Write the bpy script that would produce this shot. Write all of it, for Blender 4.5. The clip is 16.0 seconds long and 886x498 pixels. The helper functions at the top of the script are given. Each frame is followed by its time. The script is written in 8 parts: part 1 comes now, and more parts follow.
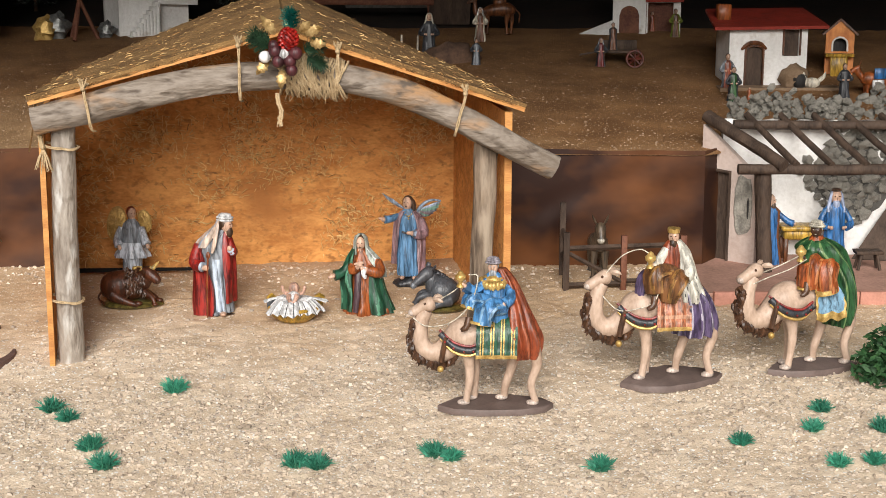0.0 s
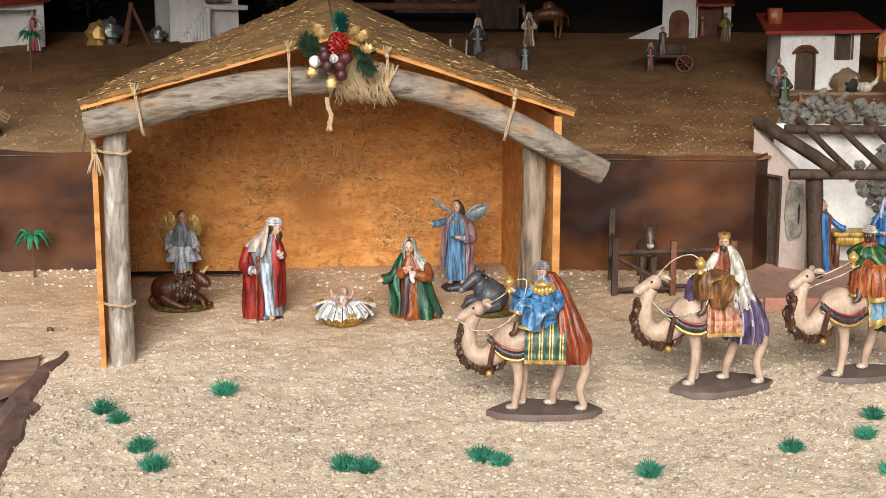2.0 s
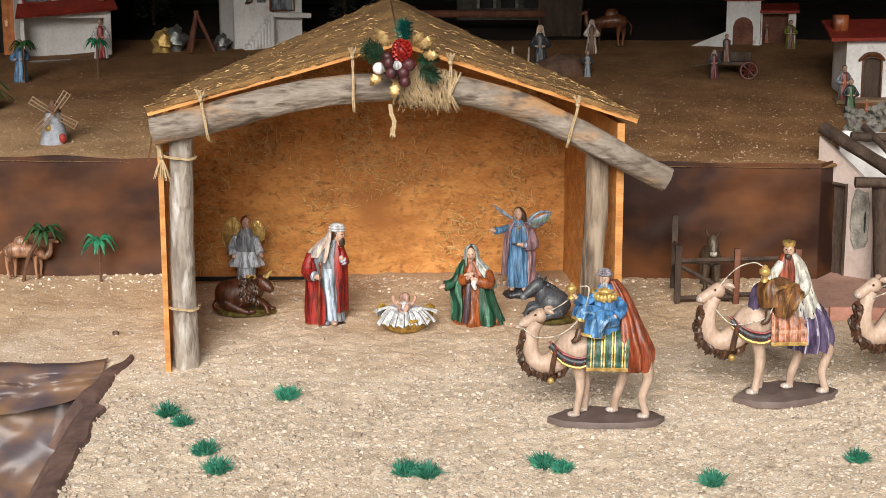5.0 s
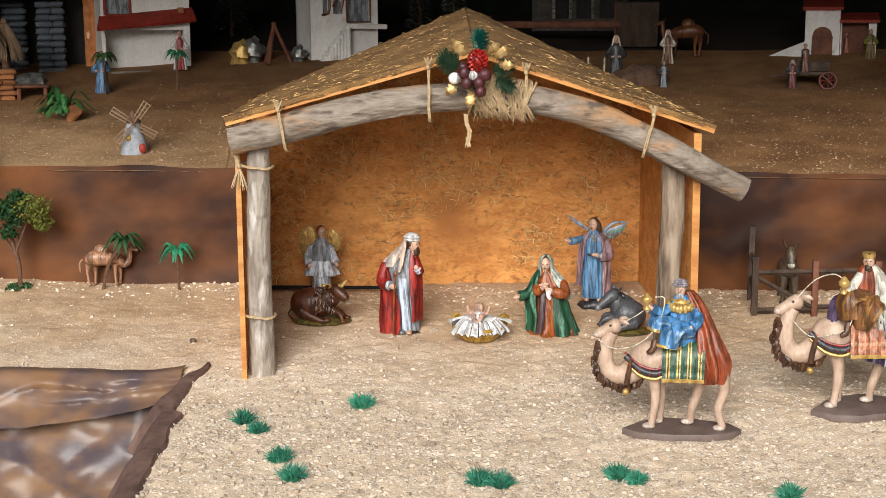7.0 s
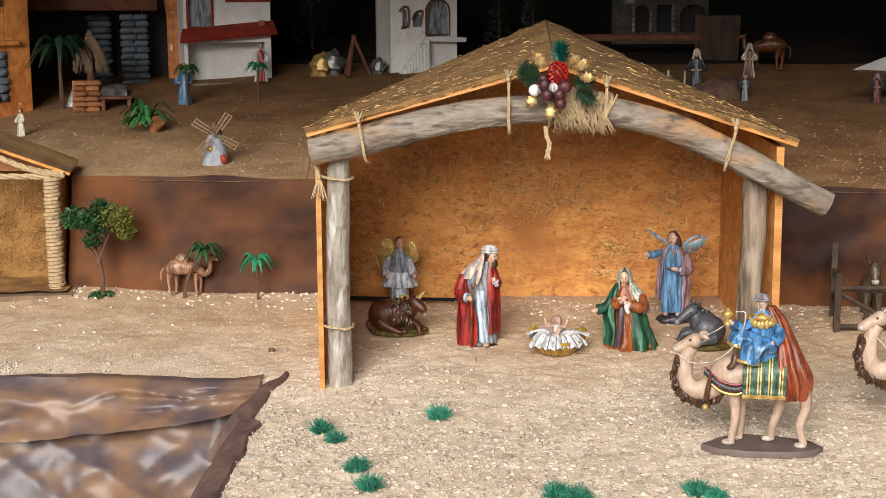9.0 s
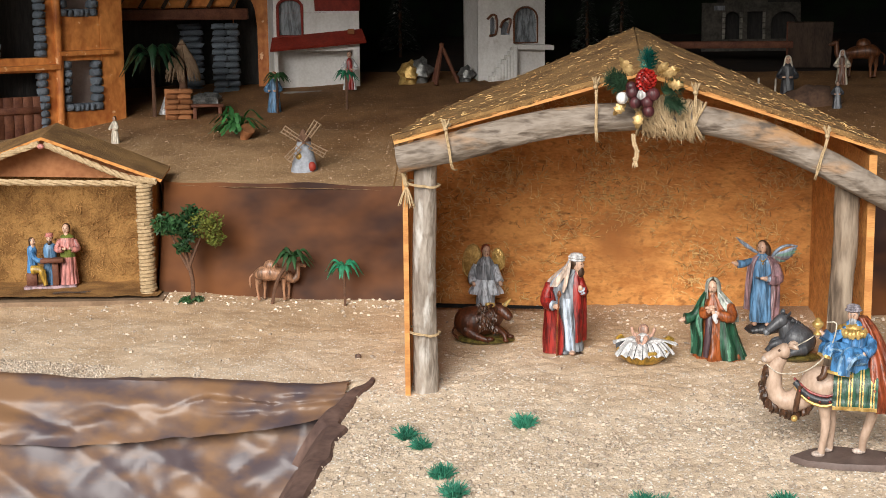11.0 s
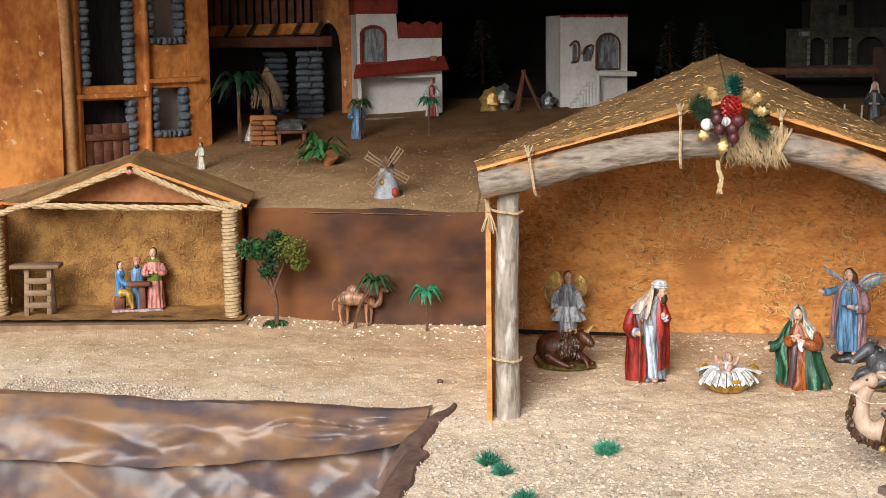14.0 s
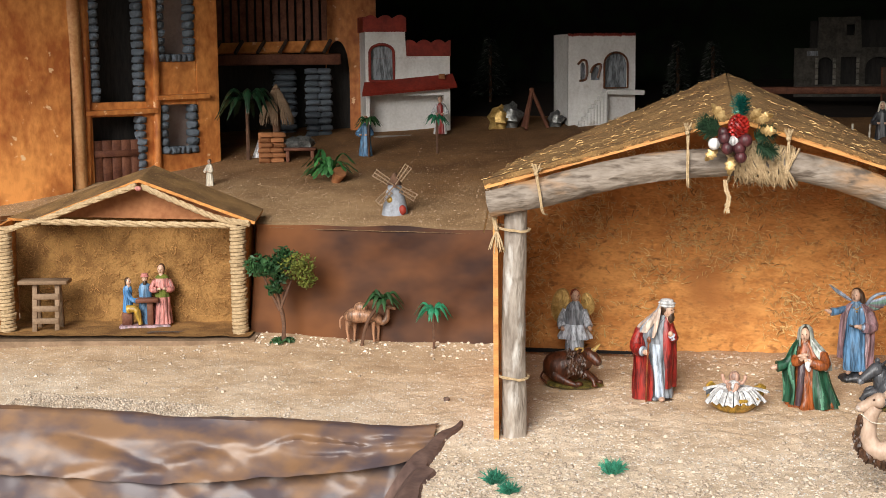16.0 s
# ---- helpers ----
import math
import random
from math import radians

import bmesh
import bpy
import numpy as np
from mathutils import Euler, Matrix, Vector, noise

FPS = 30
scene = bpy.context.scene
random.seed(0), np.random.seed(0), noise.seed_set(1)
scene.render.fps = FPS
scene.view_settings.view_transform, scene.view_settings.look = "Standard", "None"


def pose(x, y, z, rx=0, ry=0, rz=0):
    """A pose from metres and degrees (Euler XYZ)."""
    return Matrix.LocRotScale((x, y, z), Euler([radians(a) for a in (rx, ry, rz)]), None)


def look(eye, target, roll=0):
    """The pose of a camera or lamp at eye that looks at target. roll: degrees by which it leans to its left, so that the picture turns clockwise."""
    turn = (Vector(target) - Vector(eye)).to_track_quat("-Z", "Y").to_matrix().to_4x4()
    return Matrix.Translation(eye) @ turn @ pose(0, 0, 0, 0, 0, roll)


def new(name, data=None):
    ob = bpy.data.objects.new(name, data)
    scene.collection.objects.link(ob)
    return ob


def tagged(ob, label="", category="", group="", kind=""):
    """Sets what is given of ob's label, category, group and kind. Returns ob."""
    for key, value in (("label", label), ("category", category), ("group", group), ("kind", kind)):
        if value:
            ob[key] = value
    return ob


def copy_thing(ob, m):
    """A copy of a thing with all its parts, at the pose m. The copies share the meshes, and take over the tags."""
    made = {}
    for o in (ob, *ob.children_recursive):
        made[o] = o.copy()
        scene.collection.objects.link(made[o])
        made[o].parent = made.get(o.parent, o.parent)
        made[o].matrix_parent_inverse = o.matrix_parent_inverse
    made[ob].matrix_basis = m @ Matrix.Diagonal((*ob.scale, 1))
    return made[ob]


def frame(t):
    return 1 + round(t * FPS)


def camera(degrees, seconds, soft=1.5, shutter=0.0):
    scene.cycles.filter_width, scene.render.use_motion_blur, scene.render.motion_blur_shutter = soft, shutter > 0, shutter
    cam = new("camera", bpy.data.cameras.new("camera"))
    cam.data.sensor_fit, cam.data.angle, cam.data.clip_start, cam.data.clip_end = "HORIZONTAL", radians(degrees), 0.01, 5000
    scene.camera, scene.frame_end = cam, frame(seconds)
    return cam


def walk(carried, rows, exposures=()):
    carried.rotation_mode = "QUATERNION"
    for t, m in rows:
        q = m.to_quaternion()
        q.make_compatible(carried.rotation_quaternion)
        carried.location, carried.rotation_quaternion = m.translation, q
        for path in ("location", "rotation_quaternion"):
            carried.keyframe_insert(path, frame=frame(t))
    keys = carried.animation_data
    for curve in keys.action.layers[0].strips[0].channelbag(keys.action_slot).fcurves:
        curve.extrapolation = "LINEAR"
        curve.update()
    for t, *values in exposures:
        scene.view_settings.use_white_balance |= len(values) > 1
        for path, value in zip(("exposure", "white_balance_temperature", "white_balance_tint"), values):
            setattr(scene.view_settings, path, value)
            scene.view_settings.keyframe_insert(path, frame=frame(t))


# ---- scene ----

# ---------------------------------------------------------------- camera
EYE = 0.64
PATH = [
    (0, 0.0081, 0.006, 0.0051, 78.852, -0.229, 0.258), (0.5, 0.0082, 0.0055, 0.0049, 78.919, -0.148, 0.761), (1, 0.0077, 0.0053, 0.0048, 78.968, -0.098, 1.273),
    (1.5, 0.0066, 0.0057, 0.0047, 78.997, -0.057, 1.789), (2, 0.0053, 0.0064, 0.0044, 79.042, -0.057, 2.176), (2.5, 0.005, 0.0072, 0.0039, 79.092, -0.005, 2.541),
    (3, 0.004, 0.009, 0.0039, 79.135, -0.016, 2.884), (3.5, 0.0036, 0.0088, 0.0034, 79.186, -0.009, 3.19), (6, 0.0004, -0.0003, 0.0015, 79.544, 0.247, 6.025),
    (6.5, 0.001, -0.0003, 0.0007, 79.669, 0.341, 6.828), (7, 0, 0, 0, 79.843, 0.357, 7.63), (7.5, -0.002, -0.0013, -0.0012, 79.997, 0.337, 8.384),
    (8, -0.0046, -0.0014, -0.0018, 80.182, 0.304, 9.131), (8.5, -0.0048, -0.0017, -0.0028, 80.332, 0.29, 9.921), (9, -0.0053, -0.0004, -0.0033, 80.422, 0.33, 10.748),
    (11.5, -0.0033, -0.0032, -0.0036, 80.847, 0.654, 15.076), (12, -0.0039, -0.0046, -0.0033, 80.924, 0.724, 15.757), (12.5, -0.005, -0.0072, -0.0037, 81.062, 0.742, 16.354),
    (13, -0.0063, -0.0081, -0.0038, 81.276, 0.74, 16.789), (13.5, -0.0069, -0.0102, -0.0034, 81.573, 0.756, 17.185), (14, -0.0074, -0.0114, -0.0029, 81.87, 0.748, 17.532),
    (14.5, -0.0073, -0.0126, -0.002, 82.115, 0.706, 17.81), (15, -0.0067, -0.0141, -0.0017, 82.34, 0.708, 17.969), (15.5, -0.0064, -0.0145, -0.001, 82.464, 0.659, 17.985),
    (16, -0.0061, -0.0147, -0.0012, 82.573, 0.529, 17.87),
]
cam = camera(34.96, 16.0, soft=0.9)
walk(cam, [(t, pose(x, y, EYE + z, rx, ry, rz)) for t, x, y, z, rx, ry, rz in PATH], exposures=[(0.0, 0.14), (7.0, 0.15), (12.5, 0.17), (13.5, 0.17), (14.2, 0.31), (15.5, 0.36), (16.0, 0.28)])

# ---------------------------------------------------------------- light: overcast daylight through the booth's front
world = bpy.data.worlds.new("overcast")
scene.world = world
world.use_nodes = True
wn = world.node_tree.nodes
sky = wn.new("ShaderNodeTexSky")
sky.sky_type, sky.sun_disc = "NISHITA", False
sky.sun_elevation, sky.sun_rotation = radians(26.5), radians(182)
sky.air_density, sky.dust_density = 1.0, 4.0
soften = wn.new("ShaderNodeMixRGB")
soften.inputs[0].default_value = 0.75
soften.inputs[2].default_value = (7.0, 6.9, 6.7, 1)
world.node_tree.links.new(sky.outputs[0], soften.inputs[1])
world.node_tree.links.new(soften.outputs[0], wn["Background"].inputs[0])
wn["Background"].inputs[1].default_value = 0.052
sun = new("sun", bpy.data.lights.new("sun", "SUN"))
sun.data.energy, sun.data.angle, sun.data.color = 4.7, radians(38), (1.0, 0.965, 0.925)
sun.matrix_world = look((-0.6, -2.2, 2.495), (-0.4, 2.4, 0.2))


# ---------------------------------------------------------------- materials
def material(name, col, col2=None, rough=0.8, scale=25.0, fine=180.0, bump=0.25, stretch=(1, 1, 1), metal=0.0, contrast=0.5, spec=0.35, speck=0.0, piece=0.0):
    """Two colours mixed by noise at two scales, with fine relief. speck: share of light grains. piece: change from piece to piece."""
    m = bpy.data.materials.new(name)
    m.use_nodes = True
    nt = m.node_tree
    n, l = nt.nodes, nt.links
    b = n["Principled BSDF"]
    b.inputs["Roughness"].default_value, b.inputs["Metallic"].default_value = rough, metal
    b.inputs["Specular IOR Level"].default_value = spec
    if col2 is None:
        col2 = tuple(c * 0.62 for c in col)
    co = n.new("ShaderNodeTexCoord")
    mp = n.new("ShaderNodeMapping")
    mp.inputs["Scale"].default_value = stretch
    l.new(co.outputs["Object"], mp.inputs[0])
    big, small = n.new("ShaderNodeTexNoise"), n.new("ShaderNodeTexNoise")
    for node, sc, det in ((big, scale, 5), (small, fine, 3)):
        node.inputs["Scale"].default_value, node.inputs["Detail"].default_value = sc, det
        l.new(mp.outputs[0], node.inputs["Vector"])
    add = n.new("ShaderNodeMath")
    add.operation = "MULTIPLY_ADD"
    l.new(small.outputs[0], add.inputs[0])
    add.inputs[1].default_value = 0.6
    l.new(big.outputs[0], add.inputs[2])
    ramp = n.new("ShaderNodeMapRange")
    ramp.inputs[1].default_value, ramp.inputs[2].default_value = 0.8 - 0.22 / max(contrast, 0.05) * 0.5, 0.8 + 0.22 / max(contrast, 0.05) * 0.5
    l.new(add.outputs[0], ramp.inputs[0])
    mix = n.new("ShaderNodeMixRGB")
    mix.inputs[1].default_value, mix.inputs[2].default_value = (*col2, 1), (*col, 1)
    l.new(ramp.outputs[0], mix.inputs[0])
    out = mix.outputs[0]
    if speck > 0:
        vo = n.new("ShaderNodeTexVoronoi")
        vo.inputs["Scale"].default_value = fine * 1.2
        l.new(mp.outputs[0], vo.inputs["Vector"])
        gt = n.new("ShaderNodeMath")
        gt.operation = "LESS_THAN"
        sep = n.new("ShaderNodeSeparateColor")
        l.new(vo.outputs["Color"], sep.inputs[0])
        l.new(sep.outputs[0], gt.inputs[0])
        gt.inputs[1].default_value = speck
        mx = n.new("ShaderNodeMixRGB")
        mx.inputs[2].default_value = (min(col[0] * 1.5, 0.8), min(col[1] * 1.55, 0.78), min(col[2] * 1.7, 0.74), 1)
        l.new(gt.outputs[0], mx.inputs[0])
        l.new(out, mx.inputs[1])
        out = mx.outputs[0]
    if piece > 0:
        info = n.new("ShaderNodeObjectInfo")
        geo = n.new("ShaderNodeNewGeometry")
        sm = n.new("ShaderNodeMath")
        l.new(info.outputs["Random"], sm.inputs[0])
        l.new(geo.outputs["Random Per Island"], sm.inputs[1])
        mr = n.new("ShaderNodeMapRange")
        mr.inputs[2].default_value = 2.0
        mr.inputs[3].default_value, mr.inputs[4].default_value = 1 - piece, 1 + piece
        l.new(sm.outputs[0], mr.inputs[0])
        hs = n.new("ShaderNodeHueSaturation")
        l.new(mr.outputs[0], hs.inputs["Value"])
        l.new(out, hs.inputs["Color"])
        out = hs.outputs[0]
    l.new(out, b.inputs["Base Color"])
    bp = n.new("ShaderNodeBump")
    bp.inputs["Strength"].default_value, bp.inputs["Distance"].default_value = bump, 0.004
    l.new(add.outputs[0], bp.inputs["Height"])
    l.new(bp.outputs[0], b.inputs["Normal"])
    return m


SAND = material("sand", (0.71, 0.58, 0.44), (0.54, 0.42, 0.30), rough=0.95, scale=16, fine=280, bump=0.9, contrast=0.6, speck=0.07)


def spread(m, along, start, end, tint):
    """A second tone beyond a ragged border. along: shares of x and y that measure how far a place lies behind the
    border.
    """
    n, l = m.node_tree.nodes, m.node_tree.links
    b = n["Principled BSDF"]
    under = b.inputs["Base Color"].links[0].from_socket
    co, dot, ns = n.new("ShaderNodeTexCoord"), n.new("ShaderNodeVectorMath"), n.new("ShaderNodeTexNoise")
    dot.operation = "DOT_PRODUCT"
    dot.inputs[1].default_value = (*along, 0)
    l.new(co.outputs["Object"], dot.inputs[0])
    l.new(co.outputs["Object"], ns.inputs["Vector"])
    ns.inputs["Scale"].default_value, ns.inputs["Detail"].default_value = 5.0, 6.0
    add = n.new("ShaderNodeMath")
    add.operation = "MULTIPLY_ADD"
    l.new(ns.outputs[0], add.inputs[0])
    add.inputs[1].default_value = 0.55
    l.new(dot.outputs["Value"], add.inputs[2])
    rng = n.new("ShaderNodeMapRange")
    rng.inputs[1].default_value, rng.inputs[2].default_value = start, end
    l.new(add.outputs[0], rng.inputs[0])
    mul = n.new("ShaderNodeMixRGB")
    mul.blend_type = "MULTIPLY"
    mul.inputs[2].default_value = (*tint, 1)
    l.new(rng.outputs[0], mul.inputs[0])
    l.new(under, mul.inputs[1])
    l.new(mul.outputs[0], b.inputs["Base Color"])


spread(SAND, (0.0, 1.0), 2.62, 2.98, (0.80, 0.69, 0.57))
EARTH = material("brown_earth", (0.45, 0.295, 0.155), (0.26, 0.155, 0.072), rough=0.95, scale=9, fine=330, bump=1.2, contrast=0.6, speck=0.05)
# painted falloff of daylight: the tint darkens the terrace with depth
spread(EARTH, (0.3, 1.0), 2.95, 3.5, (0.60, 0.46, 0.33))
GRAVEL = material("gravel", (0.70, 0.60, 0.49), (0.44, 0.34, 0.25), rough=0.9, scale=60, fine=300, piece=0.55)
EARTHGRAVEL = material("brown_gravel", (0.46, 0.33, 0.22), (0.28, 0.18, 0.11), rough=0.9, scale=60, fine=300, piece=0.5)
SHEET = material("painted_sheet", (0.140, 0.054, 0.020), (0.030, 0.014, 0.010), rough=0.42, scale=2.6, fine=8, bump=0.12, stretch=(0.8, 1, 1.3), contrast=0.8, spec=0.07)
SHEET_PALE = material("painted_sheet_pale", (0.215, 0.122, 0.067), (0.085, 0.064, 0.070), rough=0.34, scale=6, fine=18, bump=0.2, stretch=(0.8, 1, 1.6), contrast=0.9, spec=0.36)
LOG = material("grey_log", (0.40, 0.35, 0.295), (0.19, 0.155, 0.125), rough=0.55, scale=36, fine=120, bump=1.6, stretch=(1, 1, 0.3), contrast=0.55, spec=0.5)
LOG_DARK = material("brown_log", (0.25, 0.185, 0.13), (0.085, 0.06, 0.042), rough=0.85, scale=26, fine=140, bump=1.0, stretch=(1, 1, 0.18), contrast=0.8)
LOG_X = material("grey_beam", (0.31, 0.262, 0.215), (0.155, 0.12, 0.09), rough=0.65, scale=22, fine=130, bump=1.6, stretch=(0.35, 1, 1.0), contrast=0.5)
PLY = material("plywood_edge", (0.62, 0.30, 0.09), (0.42, 0.17, 0.045), rough=0.6, scale=14, fine=400, stretch=(0.25, 1, 3), contrast=0.8)
PANEL = material("straw_panel", (0.73, 0.345, 0.10), (0.49, 0.19, 0.045), rough=0.75, scale=26, fine=160, bump=1.0, stretch=(0.6, 1, 1.3), contrast=0.6)
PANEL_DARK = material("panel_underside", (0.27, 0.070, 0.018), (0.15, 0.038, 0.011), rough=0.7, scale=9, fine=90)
MAT = material("straw_mat", (0.26, 0.148, 0.054), (0.13, 0.070, 0.026), rough=0.95, scale=16, fine=420, bump=1.0, contrast=0.8, speck=0.04)
STRAW = material("straw", (0.92, 0.64, 0.28), (0.66, 0.41, 0.15), rough=0.5, scale=30, fine=200, piece=0.35)
CHAFF = material("brown_chaff", (0.40, 0.21, 0.07), (0.24, 0.115, 0.038), rough=0.8, scale=30, fine=200, piece=0.4)
ROPE = material("raffia_rope", (0.60, 0.45, 0.27), (0.38, 0.265, 0.14), rough=0.85, scale=120, fine=600, bump=0.9)
BLACK = material("black_cloth", (0.007, 0.007, 0.007), (0.003, 0.003, 0.003), rough=0.95, scale=3, fine=40)
SCENERY = material("painted_backdrop", (0.006, 0.015, 0.005), (0.003, 0.003, 0.003), rough=0.9, scale=2.2, fine=14, contrast=1.2)
GRASS = material("green_tuft", (0.06, 0.31, 0.20), (0.022, 0.15, 0.09), rough=0.5, scale=90, fine=400, piece=0.45)
PAVING = material("paving", (0.30, 0.29, 0.27), (0.22, 0.21, 0.20), rough=0.9, scale=3, fine=60)


def stains(m, col, scale, low, high, stretch=(1, 1, 1)):
    """Patches of another tone with soft ragged borders: bare wood, dirt, flaked paint."""
    n, l = m.node_tree.nodes, m.node_tree.links
    b = n["Principled BSDF"]
    under = b.inputs["Base Color"].links[0].from_socket
    co, mp, ns, rng, mix = n.new("ShaderNodeTexCoord"), n.new("ShaderNodeMapping"), n.new("ShaderNodeTexNoise"), n.new("ShaderNodeMapRange"), n.new("ShaderNodeMixRGB")
    mp.inputs["Scale"].default_value = stretch
    ns.inputs["Scale"].default_value, ns.inputs["Detail"].default_value = scale, 7.0
    rng.inputs[1].default_value, rng.inputs[2].default_value = low, high
    mix.inputs[2].default_value = (*col, 1)
    l.new(co.outputs["Object"], mp.inputs[0])
    l.new(mp.outputs[0], ns.inputs["Vector"])
    l.new(ns.outputs[0], rng.inputs[0])
    l.new(rng.outputs[0], mix.inputs[0])
    l.new(under, mix.inputs[1])
    l.new(mix.outputs[0], b.inputs["Base Color"])


stains(LOG_X, (0.37, 0.20, 0.085), 8, 0.53, 0.64, (0.5, 1, 1.4))
stains(LOG_X, (0.10, 0.075, 0.056), 60, 0.53, 0.66, (0.35, 1, 1))
stains(LOG, (0.52, 0.49, 0.45), 46, 0.52, 0.66, (1, 1, 0.3))
stains(LOG, (0.15, 0.115, 0.085), 44, 0.56, 0.68, (1, 1, 0.5))
stains(PANEL, (0.40, 0.155, 0.040), 5.5, 0.52, 0.72)
stains(PANEL, (0.36, 0.15, 0.042), 90, 0.54, 0.70, (0.7, 1, 1))
stains(LOG_DARK, (0.34, 0.27, 0.20), 30, 0.52, 0.64, (1, 1, 0.25))

# ---------------------------------------------------------------- mesh kit
class Kit:
    """Collects vertices and faces of one mesh."""

    def __init__(self):
        self.v, self.f, self.m = [], [], []

    def face(self, idx, mi=0):
        self.f.append(tuple(idx))
        self.m.append(mi)

    def loft(self, rings, mi=0, cap=True, closed=True):
        """Joins rings of equally many points. mi: a number, or a function of (ring, corner)."""
        n, start = len(rings[0]), len(self.v)
        pick = mi if callable(mi) else (lambda r, c: mi)
        for ring in rings:
            self.v.extend(tuple(p) for p in ring)
        for r in range(len(rings) - 1):
            for c in range(n if closed else n - 1):
                d = (c + 1) % n
                a = start + r * n
                self.face((a + c, a + d, a + n + d, a + n + c), pick(r, c))
        if cap and closed:
            self.face([start + c for c in reversed(range(n))], pick(0, 0))
            self.face([start + (len(rings) - 1) * n + c for c in range(n)], pick(len(rings) - 2, 0))
        return self

    def tube(self, path, radii, mi=0, n=8, wob=0.0, flat=1.0):
        """A round bar along a path; radii: one number or one for each point. wob: share of uneven swelling."""
        path = [Vector(p) for p in path]
        if not hasattr(radii, "__len__"):
            radii = [radii] * len(path)
        rings, side = [], None
        for i, p in enumerate(path):
            t = (path[min(i + 1, len(path) - 1)] - path[max(i - 1, 0)]).normalized()
            if side is None:
                side = t.cross(Vector((0, 0, 1)))
                if side.length < 0.2:
                    side = t.cross(Vector((0, 1, 0)))
            side = (side - t * side.dot(t)).normalized()
            up = t.cross(side)
            ring = []
            for k in range(n):
                a = 2 * math.pi * k / n
                r = radii[i]
                if wob:
                    r *= 1 + wob * noise.noise((p.x * 14 + 3 * math.cos(a), p.y * 14 + 3 * math.sin(a), p.z * 14))
                ring.append(p + side * (r * math.cos(a)) + up * (r * flat * math.sin(a)))
            rings.append(ring)
        return self.loft(rings, mi)

    def ball(self, c, r, mi=0, n=10, m=6, turn=None, wob=0.0):
        """An ellipsoid with centre c and radii r."""
        c = Vector(c)
        r = Vector(r) if hasattr(r, "__len__") else Vector((r, r, r))
        rings = []
        for i in range(m + 1):
            a = math.pi * (i + 0.02) / (m + 0.04)
            ring = []
            for k in range(n):
                b = 2 * math.pi * k / n
                p = Vector((r.x * math.sin(a) * math.cos(b), r.y * math.sin(a) * math.sin(b), -r.z * math.cos(a)))
                if wob:
                    p *= 1 + wob * noise.noise((p + c) * (2.2 / max(r)))
                if turn:
                    p = turn @ p
                ring.append(c + p)
            rings.append(ring)
        return self.loft(rings, mi)

    def slab(self, corners, thick, mi=0, edge=None, under=None):
        """A board on four (or more) corners, given anticlockwise from above; it reaches thick downwards along its normal."""
        cs = [Vector(c) for c in corners]
        nrm = (cs[1] - cs[0]).cross(cs[-1] - cs[0]).normalized() * thick
        s, n = len(self.v), len(cs)
        self.v.extend(tuple(c) for c in cs)
        self.v.extend(tuple(c - nrm) for c in cs)
        self.face(range(s, s + n), mi)
        self.face(reversed(range(s + n, s + 2 * n)), mi if under is None else under)
        for k in range(n):
            j = (k + 1) % n
            self.face((s + k, s + n + k, s + n + j, s + j), mi if edge is None else edge)
        return self

    def box(self, c, size, mi=0, turn=0.0, tilt=0.0, chamfer=0.12, jit=0.0):
        """A block with chamfered upright edges and a smaller top, standing with its base centre at c."""
        x, y, z = size[0] / 2, size[1] / 2, size[2]
        b = min(x, y, z) * chamfer
        rot = Euler((tilt, 0, turn)).to_matrix()
        rings = []
        for zz, inset in ((0, b), (b, 0), (z - b, 0), (z, b)):
            ring = []
            for sx, sy in ((1, 1), (-1, 1), (-1, -1), (1, -1)):
                for k in ((0, 1) if sx * sy > 0 else (1, 0)):
                    px, py = sx * (x - inset - b * k), sy * (y - inset - b * (1 - k))
                    j = Vector((random.uniform(-jit, jit), random.uniform(-jit, jit), 0)) if jit else Vector()
                    ring.append(Vector(c) + rot @ (Vector((px, py, zz)) + j))
            rings.append(ring)
        return self.loft(rings, mi)

    def sheet(self, us, vs, func, mi=0):
        """A grid of points func(u, v)."""
        s = len(self.v)
        for a in us:
            for b in vs:
                self.v.append(tuple(func(a, b)))
        n = len(vs)
        for i in range(len(us) - 1):
            for j in range(n - 1):
                k = s + i * n + j
                self.face((k, k + n, k + n + 1, k + 1), mi)
        return self

    def weld(self):
        """Joins corners that lie in one place."""
        index, merged, remap = {}, [], []
        for p in self.v:
            key = tuple(round(c, 5) for c in p)
            if key not in index:
                index[key] = len(merged)
                merged.append(p)
            remap.append(index[key])
        self.v, self.f = merged, [tuple(remap[i] for i in f) for f in self.f]
        return self

    def done(self, name, mats, parent=None, label="", smooth=True):
        me = bpy.data.meshes.new(name)
        me.from_pydata(self.v, [], self.f)
        for m in mats if isinstance(mats, (list, tuple)) else [mats]:
            me.materials.append(m)
        me.polygons.foreach_set("material_index", self.m)
        me.polygons.foreach_set("use_smooth", [smooth] * len(self.f))
        bm = bmesh.new()
        bm.from_mesh(me)
        bmesh.ops.recalc_face_normals(bm, faces=bm.faces)
        bm.to_mesh(me)
        bm.free()
        if smooth:
            me.set_sharp_from_angle(angle=radians(50))
        ob = new(name, me)
        if parent:
            ob.parent = parent
        return tagged(ob, label)


def empty(name, at, label, category, group="", turn=0.0):
    ob = new(name)
    ob.empty_display_size = 0.02
    ob.matrix_world = pose(*at, 0, 0, turn)
    return tagged(ob, label, category, group)


def span(a, b, n):
    return [a + (b - a) * i / (n - 1) for i in range(n)]


